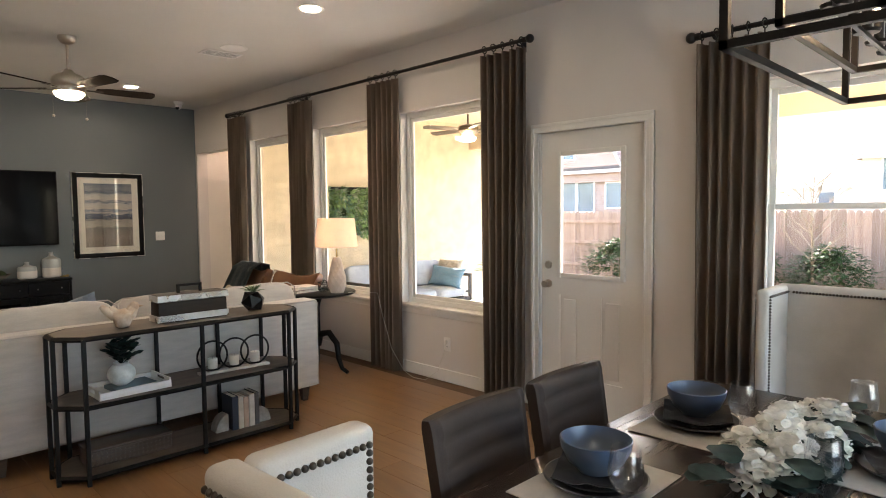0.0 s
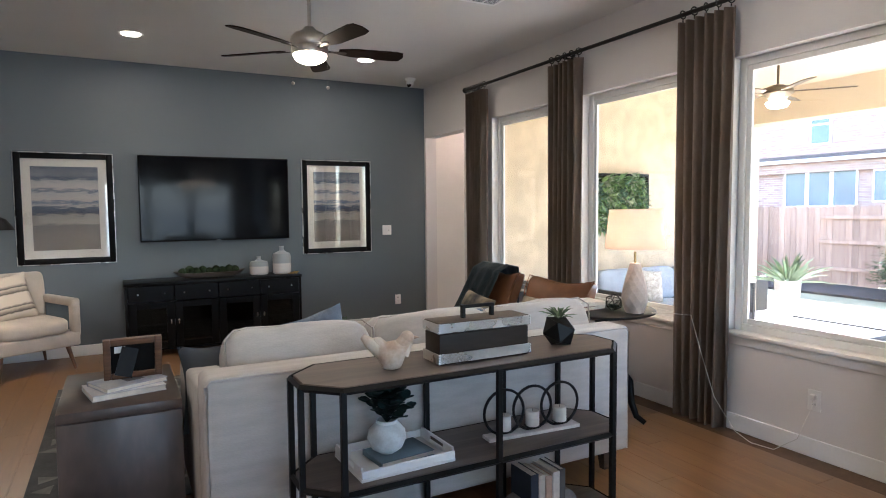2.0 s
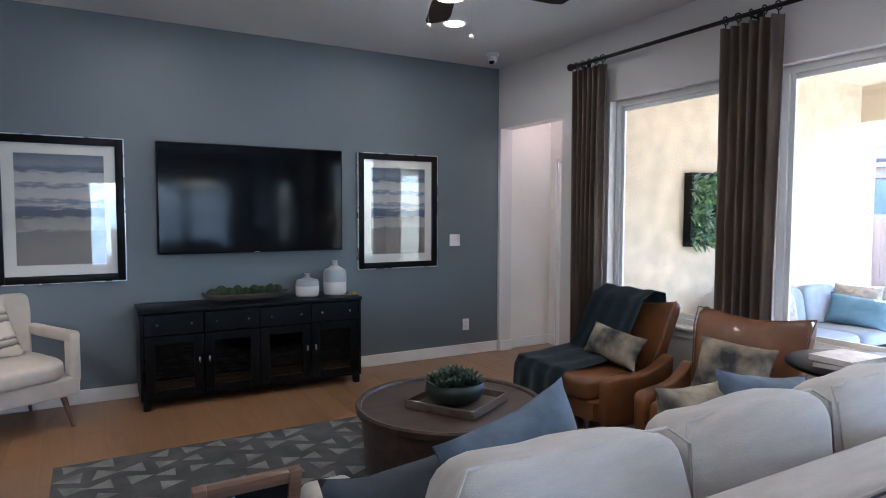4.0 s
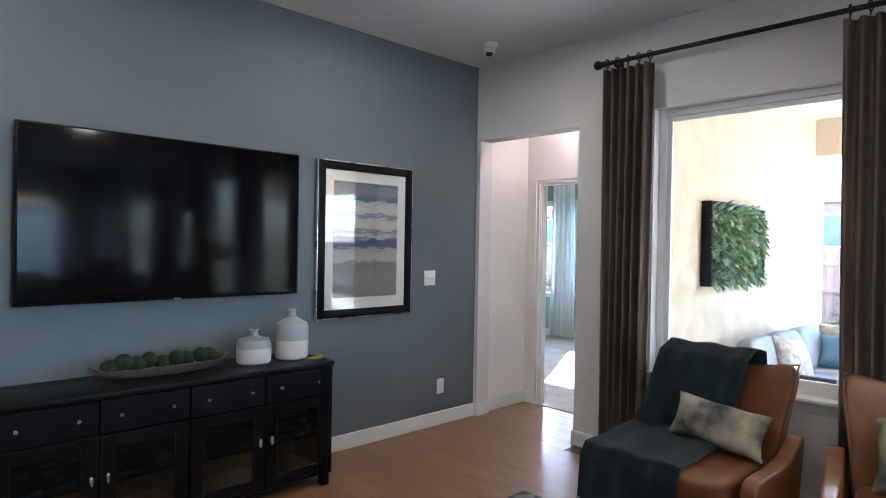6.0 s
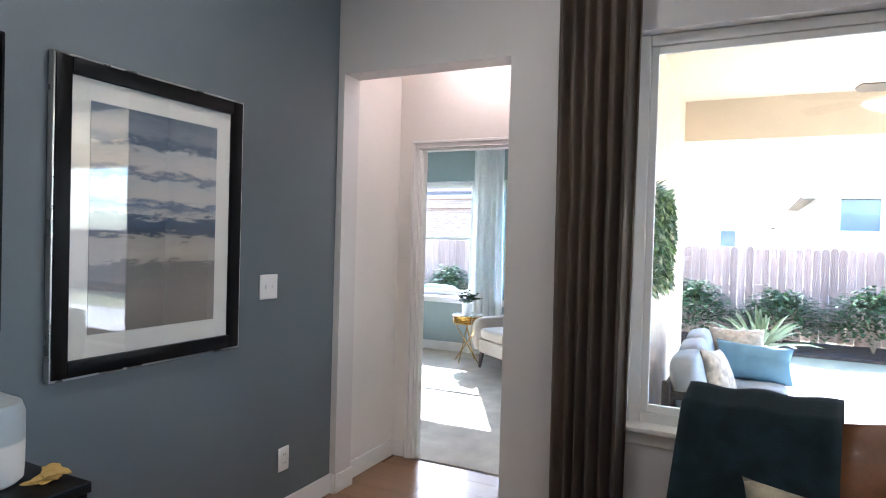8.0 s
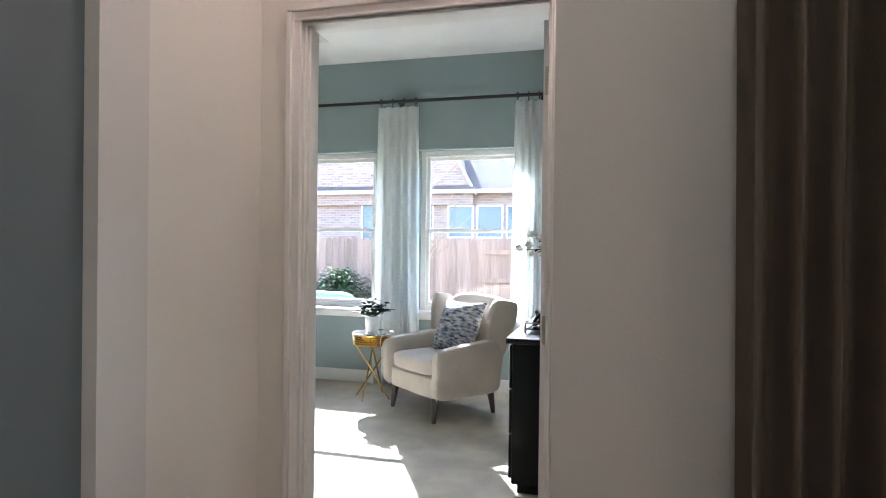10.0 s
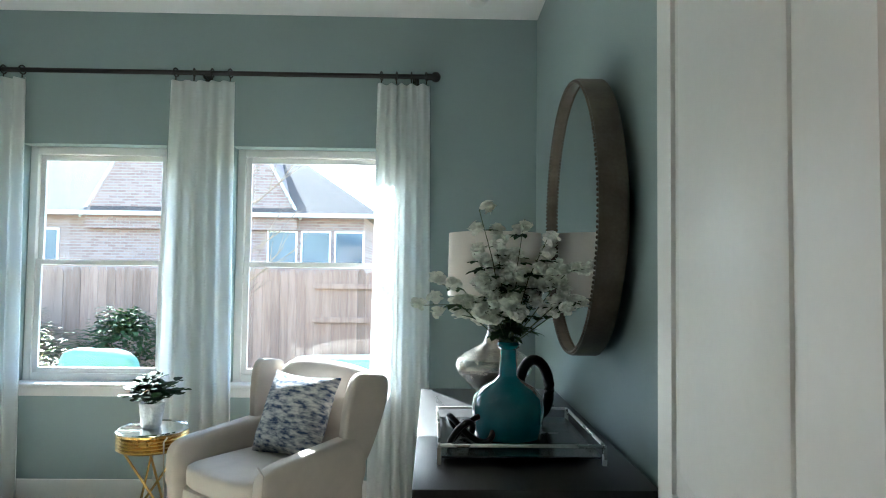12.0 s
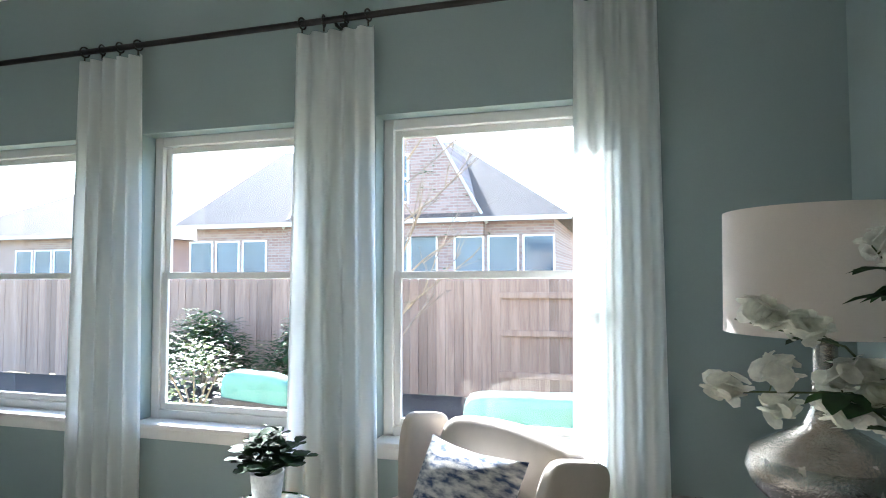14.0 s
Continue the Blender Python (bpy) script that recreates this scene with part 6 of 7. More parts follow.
def setting(x, y, rot, seed):
    base = pose(x, y, 0.751, 0, 0, rot)
    o = part("placemat", made((-0.205, -0.145, 0, 0.205, 0.145, 0.004), r=0.0015, seg=1), LINENM)
    o.matrix_basis = base @ pose(0, 0.0, 0)
    tagged(o, "pale woven rectangular placemat on the dining table", "placemat", "placemats")
    pl = thing("dinner_plate", base @ pose(0, 0, 0.005), "charcoal stoneware dinner plate with a raised rim", "plate", "dinner plates")
    part("plate", lathe([(0, 0), (0.08, 0), (0.10, 0.004), (0.135, 0.018), (0.140, 0.022), (0.135, 0.024), (0.10, 0.010), (0, 0.007)], 48, False), STONEW, pl)
    pn = thing("napkin", base @ pose(0.01, 0.0, 0.0325, 0, 0, 25), "crumpled black cloth napkin under the bowl", "napkin", "napkins")
    bm = bmesh.new()
    bmesh.ops.create_grid(bm, x_segments=18, y_segments=18, size=0.108)
    for v in bm.verts:
        r = math.hypot(v.co.x, v.co.y)
        v.co.z = 0.004 + max(0.0, r - 0.08) * 0.1 + (0.012 * noise.noise(v.co * 22 + Vector((seed, 0, 0))) if r > 0.075 else 0.0)
    bmesh.ops.solidify(bm, geom=bm.faces[:], thickness=0.002)
    part("cloth", bm, NAPK, pn, "", 80)
    sp = thing("salad_plate", base @ pose(0, 0, 0.0125), "dark salad plate stacked on the dinner plate", "plate", "salad plates")
    part("plate", lathe([(0, 0), (0.07, 0), (0.105, 0.014), (0.108, 0.017), (0.10, 0.016), (0.07, 0.006), (0, 0.005)], 44, False), STONEW, sp)
    bo = thing("bowl", base @ pose(0, 0, 0.04), "blue-grey stoneware cereal bowl", "bowl", "stoneware bowls")
    part("bowl", lathe([(0, 0), (0.045, 0), (0.048, 0.006), (0.075, 0.03), (0.092, 0.065), (0.096, 0.088), (0.093, 0.09), (0.086, 0.066), (0.068, 0.032), (0.04, 0.014), (0, 0.012)], 48, False), BLUEW, bo)


def wine_glass(x, y):
    g = thing("wine_glass", pose(x, y, 0.7515), "clear stemmed wine glass on the dining table", "wine glass", "wine glasses")
    part("bowl", lathe([(0.004, 0.075), (0.02, 0.085), (0.038, 0.11), (0.042, 0.135), (0.036, 0.175), (0.034, 0.19), (0.0335, 0.19), (0.0355, 0.175), (0.0412, 0.135), (0.037, 0.111), (0.019, 0.087), (0, 0.079)], 28, False), CRYST, g)
    part("stem", lathe([(0.035, 0), (0.034, 0.002), (0.008, 0.006), (0.004, 0.015), (0.0035, 0.06), (0.005, 0.076)], 20), CRYST, g)


setting(1.55, 1.10, 0, 1)
setting(2.19, 1.10, 0, 2)
setting(2.19, 0.50, 180, 3)
setting(1.55, 0.45, 180, 4)
for x, y in ((1.40, 0.93), (2.13, 0.93), (2.40, 0.66), (1.78, 0.62)):
    wine_glass(x, y)

PETAL = paint("white_hydrangea", (0.86, 0.84, 0.78), 0.7, vary=0.12, scale=40, bump=0.1, through=0.25)
DUSTY = paint("dusty_leaf", (0.022, 0.042, 0.036), 0.75, vary=0.4, scale=20, bump=0.1, spec=0.2)
cen = thing("flower_arrangement", pose(1.99, 0.74, 0.7515), "long low centrepiece of white hydrangeas and eucalyptus", "flowers")
part("trough", made((-0.26, -0.05, 0, 0.26, 0.05, 0.06), r=0.008), DTW, cen)
random.seed(44)
for i, (x, y, z, r) in enumerate([(-0.24, 0.02, 0.09, 0.062), (-0.15, -0.04, 0.115, 0.07), (-0.13, 0.075, 0.10, 0.065), (-0.02, 0.03, 0.125, 0.07), (0.04, -0.06, 0.10, 0.06), (0.13, 0.055, 0.11, 0.065), (0.20, -0.03, 0.115, 0.065), (0.29, 0.03, 0.09, 0.055)]):
    fb = bmesh.new()
    for k in range(40):
        u, a = 1 - 1.6 * (k + 0.5) / 40, k * 2.4
        s = math.sqrt(max(0.0, 1 - u * u))
        d = Vector((s * math.cos(a), s * math.sin(a), u))
        c = Vector((x * 1.1, y, z - 0.01)) + d * r * 0.8 * random.uniform(0.85, 1.05)
        for q in range(4):
            side = d.orthogonal().normalized()
            side.rotate(Matrix.Rotation(q * math.pi / 2 + k, 3, d))
            leaf(fb, c, side + d * 0.35, 0.027, 1.05, 0.12)
    part("bloom", fb, PETAL, cen, "white hydrangea head", 80)
lv = bmesh.new()
for k in range(96):
    x = random.uniform(-0.38, 0.42)
    a = random.uniform(0, 6.283)
    leaf(lv, (x, 0.06 * math.sin(a), random.uniform(0.05, 0.13)), (math.cos(a) + x, math.sin(a) * 1.2, random.uniform(-0.2, 0.9)), random.uniform(0.06, 0.10), 0.9, 0.3)
part("foliage", lv, DUSTY, cen, "dusty green eucalyptus leaves")


def side_chair(m):
    c = thing("dining_chair", m, "espresso leather dining chair with a channelled back", "dining chair", "leather dining chairs")
    part("seat", rounded(0.44, 0.42, 0.08, 7, 6), BROWNL, c).matrix_basis = pose(0, -0.02, 0.42)
    b = bmesh.new()
    bmesh.ops.create_cube(b, size=1)
    bmesh.ops.subdivide_edges(b, edges=b.edges[:], cuts=42, use_grid_fill=True)
    for v in b.verts:
        x, y, z = v.co
        edge = 1 - 0.3 * max(0.0, (abs(x) - 0.42) / 0.08) ** 2 - 0.25 * max(0.0, (abs(z) - 0.44) / 0.06) ** 2
        groove = 0.010 * abs(math.sin((z + 0.5) * 7 * math.pi)) ** 0.5 if abs(x) < 0.45 else 0.0
        yy = y * 0.055 * edge + math.copysign(groove, y) if abs(y) > 0.45 else y * 0.06 * edge
        v.co = (x * (0.42 + 0.03 * z), yy + 0.035 * (2 * x) ** 2 * -1, z * 0.50 + 0.25)
    o = part("backrest", b, BROWNL, c, "channel-stitched leather back", 60)
    o.matrix_basis = pose(0, 0.21, 0.42, -9, 0, 0)
    for x in (-0.19, 0.19):
        for y in (-0.2, 0.18):
            part("leg", made((x - 0.017, y - 0.017, 0, x + 0.017, y + 0.017, 0.425), r=0.003, seg=1), DARKW, c)


side_chair(pose(1.475, 1.20, 0, 0, 0, 3))
side_chair(pose(1.955, 1.21, 0, 0, 0, 2))
HOSTF = paint("pale_host_linen", (0.56, 0.53, 0.49), 0.85, vary=0.06, scale=8, grain=300, bump=0.4)
NAIL = paint("antique_nail", (0.10, 0.085, 0.07), 0.35, 0.9, vary=0.2, bump=0)


def host_chair(m, top, label, wing=0.24):
    c = thing("host_chair", m, label, "dining chair", "host chairs")
    w = 0.285
    part("seat", rounded(0.52, 0.50, 0.11, 7, 7), HOSTF, c).matrix_basis = pose(0, -0.08, 0.39)
    part("backrest", made((-w, 0.185, 0.30, w, 0.24, top), r=0.016, seg=3), HOSTF, c)
    for s in (-1, 1):
        x0, x1 = sorted((s * w, s * (w - 0.055)))
        part("wing", made((x0, 0.14 - wing, 0.34, x1, 0.183, top - 0.002), r=0.016, seg=3), HOSTF, c)
    nb = bmesh.new()
    def studs(p, q):
        p, q = Vector(p), Vector(q)
        n = int((q - p).length / 0.0135)
        for i in range(n + 1):
            bmesh.ops.create_icosphere(nb, subdivisions=2, radius=0.0061, matrix=Matrix.Translation(p.lerp(q, i / max(1, n))))
    studs((-w + 0.075, 0.1835, top - 0.035), (w - 0.075, 0.1835, top - 0.035))
    studs((-w + 0.015, 0.241, top - 0.03), (w - 0.015, 0.241, top - 0.03))
    for s in (-1, 1):
        inn = s * (w - 0.0565)
        studs((inn, 0.165, top - 0.032), (inn, 0.158 - wing, top - 0.032))
        studs((inn, 0.158 - wing, top - 0.045), (inn, 0.158 - wing, 0.5))
        studs((s * w, 0.16, top - 0.03), (s * w, 0.155 - wing, top - 0.03))
        studs((s * w, 0.155 - wing, top - 0.045), (s * w, 0.155 - wing, 0.4))
    tagged(part("nailhead_trim", nb, NAIL, c, "row of dark nailhead studs", 80), kind="stuff")
    for x in (-0.23, 0.23):
        for y in (-0.28, 0.18):
            part("leg", tube([(x, y, 0.40), (x, y * 1.03, 0)], 0.024, 8, None, 0.7), DARKW, c)


host_chair(pose(0.715, 0.775, 0, 0, 0, 93), 1.15, "pale linen wingback host chair with nailhead trim", 0.17)
host_chair(pose(3.13, 0.91, 0, 0, 0, -90), 1.13, "tall pale linen wingback host chair with nailhead trim")

chd = thing("chandelier", pose(2.08, 0.62, 0), "black iron open-cage linear chandelier", "chandelier")


def cage(x0, x1, y0, y1, z0, z1, r):
    c = [(x0, y0), (x1, y0), (x1, y1), (x0, y1)]
    for i in range(4):
        a, b = c[i], c[(i + 1) % 4]
        for z in (z0, z1):
            part("bar", made((min(a[0], b[0]) - r, min(a[1], b[1]) - r, z - r, max(a[0], b[0]) + r, max(a[1], b[1]) + r, z + r)), BLACK, chd)
        part("bar", made((a[0] - r, a[1] - r, z0 + r, a[0] + r, a[1] + r, z1 - r)), BLACK, chd)


cage(-0.53, 0.53, -0.16, 0.16, 1.85, 2.16, 0.0095)
cage(-0.36, 0.36, -0.10, 0.10, 1.92, 2.26, 0.0085)
for k in range(5):
    x = -0.30 + 0.15 * k
    part("candle_cup", moved(lathe([(0, 0), (0.03, 0.0), (0.034, 0.008), (0.012, 0.012), (0.012, 0.09), (0, 0.09)], 14, False), pose(x, 0, 1.945)), BLACK, chd)
    part("candle_bulb", moved(lathe([(0, 0), (0.009, 0), (0.014, 0.025), (0.008, 0.05), (0, 0.065)], 12, False), pose(x, 0, 2.036)), glow("candelabra_bulb", (1.0, 0.72, 0.42), 12.0), chd, "small lit bulb")
part("bar", made((-0.36, -0.006, 1.935, 0.36, 0.006, 1.945)), BLACK, chd)
for x in (-0.3, 0.3):
    part("stem", tube([(x, 0, 1.94), (x, 0, H)], 0.007, 8), BLACK, chd)
part("canopy", made((-0.36, -0.05, H - 0.025, 0.36, 0.05, H - 0.0005), r=0.004), BLACK, chd)

# ---- bedroom door leaf ----
bd = tagged(new("door_2"), "white panelled bedroom door standing open", "door", "", "structure")
bd.matrix_basis = pose(4.756, 8.168, 0.012, 0, 0, -9.5)
LW, LH = 0.715, 2.015
part("slab", made((0, -0.035, 0, 0.11, 0, LH), (LW - 0.11, -0.035, 0, LW, 0, LH), (0.11, -0.035, 0, LW - 0.11, 0, 0.22), (0.11, -0.035, 0.92, LW - 0.11, 0, 1.05), (0.11, -0.035, LH - 0.12, LW - 0.11, 0, LH), (0.11, -0.028, 0.22, LW - 0.11, -0.007, 0.92), (0.11, -0.028, 1.05, LW - 0.11, -0.007, LH - 0.12)), DOORM, bd)
for a, b in ((0.22, 0.92), (1.05, LH - 0.12)):
    part("panel", made((0.15, -0.034, a + 0.04, LW - 0.15, -0.001, b - 0.04), r=0.009, seg=2), DOORM, bd)
for s in (-1, 1):
    part("door_knob", moved(lathe([(0, 0), (0.031, 0), (0.031, 0.006), (0.012, 0.012), (0.011, 0.03), (0.022, 0.038), (0.027, 0.05), (0.024, 0.062), (0, 0.066)], 24, False), pose(LW - 0.065, 0 if s > 0 else -0.035, 0.91, -90 * s, 0, 0)), NICKEL, bd, "satin nickel knob")
for z in (0.25, 1.0, 1.78):
    part("hinge", made((-0.003, -0.031, z, -0.0005, -0.006, z + 0.09), (-0.050, -0.037, z, -0.003, -0.034, z + 0.09), r=0.001, seg=1), NICKEL, bd)

# ---- bedroom things ----
SATIN = paint("black_satin_top", (0.018, 0.017, 0.017), 0.3, vary=0.3, scale=7, grain=90, bump=0.15, stretch=(0.3, 2, 1), spec=0.25)
OATM = paint("oatmeal_upholstery", (0.50, 0.44, 0.37), 0.85, vary=0.06, scale=8, grain=320, bump=0.4, sheen=0.2)
GOLD = paint("gold_leaf_metal", (0.72, 0.46, 0.14), 0.25, 1.0, vary=0.12, scale=8, grain=60, bump=0.1)
MIRR = paint("mirror_silver", (0.86, 0.88, 0.88), 0.03, 1.0, vary=0.0, bump=0)
MIRR.node_tree.nodes["Principled BSDF"].inputs["Roughness"].default_value = 0.01
for lk in list(MIRR.node_tree.links):
    if lk.to_socket.name == "Roughness":
        MIRR.node_tree.links.remove(lk)
ANTQ = paint("antique_silver_wood", (0.13, 0.105, 0.08), 0.5, 0.35, vary=0.25, scale=10, grain=90, bump=0.2)
TEALG = paint("teal_glass", (0.006, 0.13, 0.155), 0.08, vary=0.2, scale=4, grain=20, bump=0.05, coat=0.6)
HAMM = paint("hammered_silver", (0.50, 0.46, 0.40), 0.25, 1.0, vary=0.12, scale=30, grain=130, bump=0.7, depth=0.003)
SHADEB = paint("white_lampshade", (0.74, 0.68, 0.62), 0.9, vary=0.03, scale=6, grain=260, bump=0.3, through=0.3)
SPECK = paint("blue_flecked_weave", (0.62, 0.60, 0.57), 0.9, vary=0.08, scale=13, grain=110, bump=0.8, depth=0.005, second=(0.02, 0.045, 0.11), stretch=(1.6, 1.6, 4.5))
BLOOM = paint("ivory_blossom", (0.84, 0.83, 0.74), 0.75, vary=0.10, scale=60, grain=120, bump=0.5, depth=0.004, through=0.35)
GREENL = paint("maple_leaf", (0.026, 0.065, 0.018), 0.7, vary=0.35, scale=20, bump=0.1, spec=0.2, through=0.2)
STEMG = paint("green_stem", (0.07, 0.10, 0.03), 0.6, vary=0.2, bump=0)

wc = thing("wingback_armchair", pose(7.565, 9.255, 0.006, 0, 0, 231) @ Matrix.Diagonal((1.12, 1.12, 1.0, 1.0)), "oatmeal wingback armchair with dark tapered legs", "armchair")
part("base", rounded(0.60, 0.56, 0.17, 9, 7), OATM, wc).matrix_basis = pose(0, 0.0, 0.17)
part("seat_cushion", rounded(0.50, 0.54, 0.13, 5, 8, 0.003, 4), OATM, wc).matrix_basis = pose(0, -0.035, 0.335)
b = part("backrest", rounded(0.60, 0.12, 0.56, 6, 9), OATM, wc)
for v in b.data.vertices:
    f = v.co.z / 0.56
    v.co.x *= 1.0 + 0.10 * f
    v.co.z += 0.035 * f * (1 - (v.co.x / 0.33) ** 2)
b.matrix_basis = pose(0, 0.22, 0.33, -13, 0, 0)
for s in (-1, 1):
    w = part("wing", rounded(0.055, 0.24, 0.46, 5, 9), OATM, wc)
    for v in w.data.vertices:
        f = v.co.z / 0.46
        v.co.y *= 0.55 + 0.65 * f - 0.35 * f ** 3
    w.matrix_basis = pose(s * 0.325, 0.19, 0.44, -10, s * 4, -s * 10)
    a = part("arm", rounded(0.085, 0.56, 0.40, 6, 9), OATM, wc)
    for v in a.data.vertices:
        if v.co.z > 0.2:
            v.co.z += 0.03 * (v.co.y / 0.28)
            v.co.x += s * 0.02
    a.matrix_basis = pose(s * 0.305, -0.025, 0.175)
    part("piping", tube([(s * 0.052, -0.28, 0.02), (s * 0.062, -0.282, 0.36), (s * 0.03, -0.283, 0.39)], 0.004, 6), OATM, a)
    for y in (-0.24, 0.23):
        part("leg", tube([(s * 0.25, y, 0.18), (s * 0.262, y * 1.08, 0)], 0.026, 8, None, 0.55), DARKW, wc, "dark tapered leg")
pillow(pose(7.565, 9.255, 0, 0, 0, 231) @ pose(0.05, 0.03, 0.465, -24, 0, 6), 0.46, 0.44, 0.16, SPECK, "white woven pillow flecked with navy on the armchair", 11)

gt = thing("accent_table", pose(7.75, 9.93, 0.006), "round gold drum accent table with crossed legs", "side table")
prof = [(0, 0.455), (0.165, 0.455)]
for k in range(5):
    prof += [(0.172, 0.458 + 0.018 * k), (0.181, 0.467 + 0.018 * k)]
prof += [(0.172, 0.548), (0, 0.548)]
part("drum", lathe(prof, 48, False), GOLD, gt, "ribbed gold drum")
part("top", lathe([(0, 0.549), (0.178, 0.549), (0.184, 0.553), (0.184, 0.558), (0.176, 0.562), (0.172, 0.557), (0, 0.557)], 48, False), MIRR, gt, "pale mirrored top")
for k in range(4):
    a, b2 = radians(90 * k + 20), radians(90 * k + 20 + 150)
    part("leg", tube([(0.15 * math.cos(a), 0.15 * math.sin(a), 0.457), (0.165 * math.cos(b2), 0.165 * math.sin(b2), 0.0)], 0.0065, 8), GOLD, gt)
pp = thing("potted_plant", pose(7.77, 9.95, 0.565), "round-leaved green plant in a white textured pot", "plant")
part("pot", lathe([(0, 0), (0.045, 0), (0.052, 0.01), (0.064, 0.12), (0.066, 0.132), (0.06, 0.132), (0.055, 0.11), (0, 0.105)], 32, False), paint("white_textured_pot", (0.72, 0.71, 0.68), 0.5, vary=0.1, scale=30, grain=60, bump=0.9, depth=0.006), pp)
stems(pp, pose(0, 0, 0.11), 13, 0.19, 0.0018, paint("round_leaf", (0.018, 0.045, 0.012), 0.7, vary=0.5, scale=14, bump=0.1, spec=0.06), 0.062, 0.95, 5, 1.0, stem_mat=STEMG, per=8)

dr = thing("dresser", pose(6.775, 8.16, 0.006), "black wooden dresser with drawers", "dresser")
part("case", made((-0.72, -0.33, 0.05, 0.72, 0.30, 0.795), r=0.004), EBONY, dr)
part("top", made((-0.735, -0.335, 0.796, 0.735, 0.335, 0.826), r=0.004), SATIN, dr, "dark top with worn sheen")
part("plinth", made((-0.70, -0.32, 0, 0.70, 0.27, 0.049)), EBONY, dr)
for i in range(2):
    for j in range(3):
        d = part("drawer", made((-0.705 + 0.71 * i, 0.301, 0.075 + 0.24 * j, -0.005 + 0.71 * i, 0.318, 0.305 + 0.24 * j), r=0.004, seg=1), EBONY, dr)
        for f in (0.18, 0.52):
            part("knob", moved(lathe([(0, 0), (0.006, 0), (0.006, 0.012), (0.014, 0.018), (0.012, 0.027), (0, 0.029)], 14, False), pose(-0.705 + 0.71 * i + f, 0.319, 0.19 + 0.24 * j, -90, 0, 0)), NICKEL, d)
DZ = 0.833
ty = thing("metal_tray", pose(6.52, 8.17, DZ), "pewter metal tray with raised rails on the dresser", "tray")
part("deck", made((-0.26, -0.245, 0.018, 0.26, 0.245, 0.024), r=0.002, seg=1), paint("dark_tray_deck", (0.035, 0.035, 0.037), 0.25, 0.5, vary=0.2), ty)
part("rail", made((-0.27, -0.255, 0.052, 0.27, -0.245, 0.062), (-0.27, 0.245, 0.052, 0.27, 0.255, 0.062), (-0.27, -0.245, 0.052, -0.26, 0.245, 0.062), (0.26, -0.245, 0.052, 0.27, 0.245, 0.062), r=0.002, seg=1), CHROME, ty)
for x in (-0.265, 0.265):
    for y in (-0.25, 0.25):
        part("post", made((x - 0.006, y - 0.006, 0, x + 0.006, y + 0.006, 0.0515)), CHROME, ty)

tv2 = thing("glass_vase", pose(6.49, 8.185, DZ + 0.0245), "teal glass bottle vase of white blossom branches", "vase")
part("bottle", lathe([(0, 0), (0.10, 0), (0.112, 0.008), (0.118, 0.04), (0.122, 0.10), (0.115, 0.135), (0.09, 0.165), (0.05, 0.188), (0.032, 0.205), (0.028, 0.26), (0.027, 0.295), (0.036, 0.30), (0.04, 0.31), (0.036, 0.32), (0.028, 0.322), (0.024, 0.30), (0.022, 0.21), (0, 0.2)], 40, False), TEALG, tv2)
random.seed(77)
st, gl = bmesh.new(), bmesh.new()
tips = []
for k in range(28):
    a, e = k * 2.4, random.uniform(0.5, 1.4)
    ln = random.uniform(0.22, 0.48)
    d = Vector((math.cos(a) * math.cos(e), math.sin(a) * math.cos(e) * 1.15, math.sin(e))).normalized()
    p0 = Vector((0, 0, 0.30))
    p1, p2 = p0 + d * ln * 0.55 + Vector((0, 0, 0.05)), p0 + d * ln + Vector((0, 0, random.uniform(-0.04, 0.03)))
    p2.y = max(p2.y, -0.22)
    tube([p0, p1, p2], 0.0022, 5, st, 0.5)
    for q in range(5):
        f = (1.0, 0.88, 0.76, 0.64, 0.5)[q] + random.uniform(-0.12, 0.0)
        p = p0.lerp(p1, f * 2) if f < 0.5 else p1.lerp(p2, f * 2 - 1)
        off = Vector((random.uniform(-1, 1), random.uniform(-1, 1), random.uniform(-0.4, 1))).normalized() * random.uniform(0.015, 0.04)
        tube([p, p + off], 0.001, 4, st)
        tips.append(p + off)
    for q in range(5):
        f = random.uniform(0.10, 0.85)
        p = p0.lerp(p1, f * 2) if f < 0.5 else p1.lerp(p2, f * 2 - 1)
        b = random.uniform(0, 6.28)
        w0 = Vector((math.cos(b), math.sin(b), random.uniform(-0.3, 0.6)))
        sz = random.uniform(0.05, 0.08)
        for sp, sc in ((0, 1.0), (0.7, 0.75), (-0.7, 0.75)):
            w1 = w0.copy()
            w1.rotate(Matrix.Rotation(sp, 3, "Z"))
            leaf(gl, p, w1, sz * sc, 0.5, 0.25)
tagged(part("stem_bunch", st, STEMG, tv2), kind="stuff")
part("foliage", gl, GREENL, tv2, "lobed green leaves")
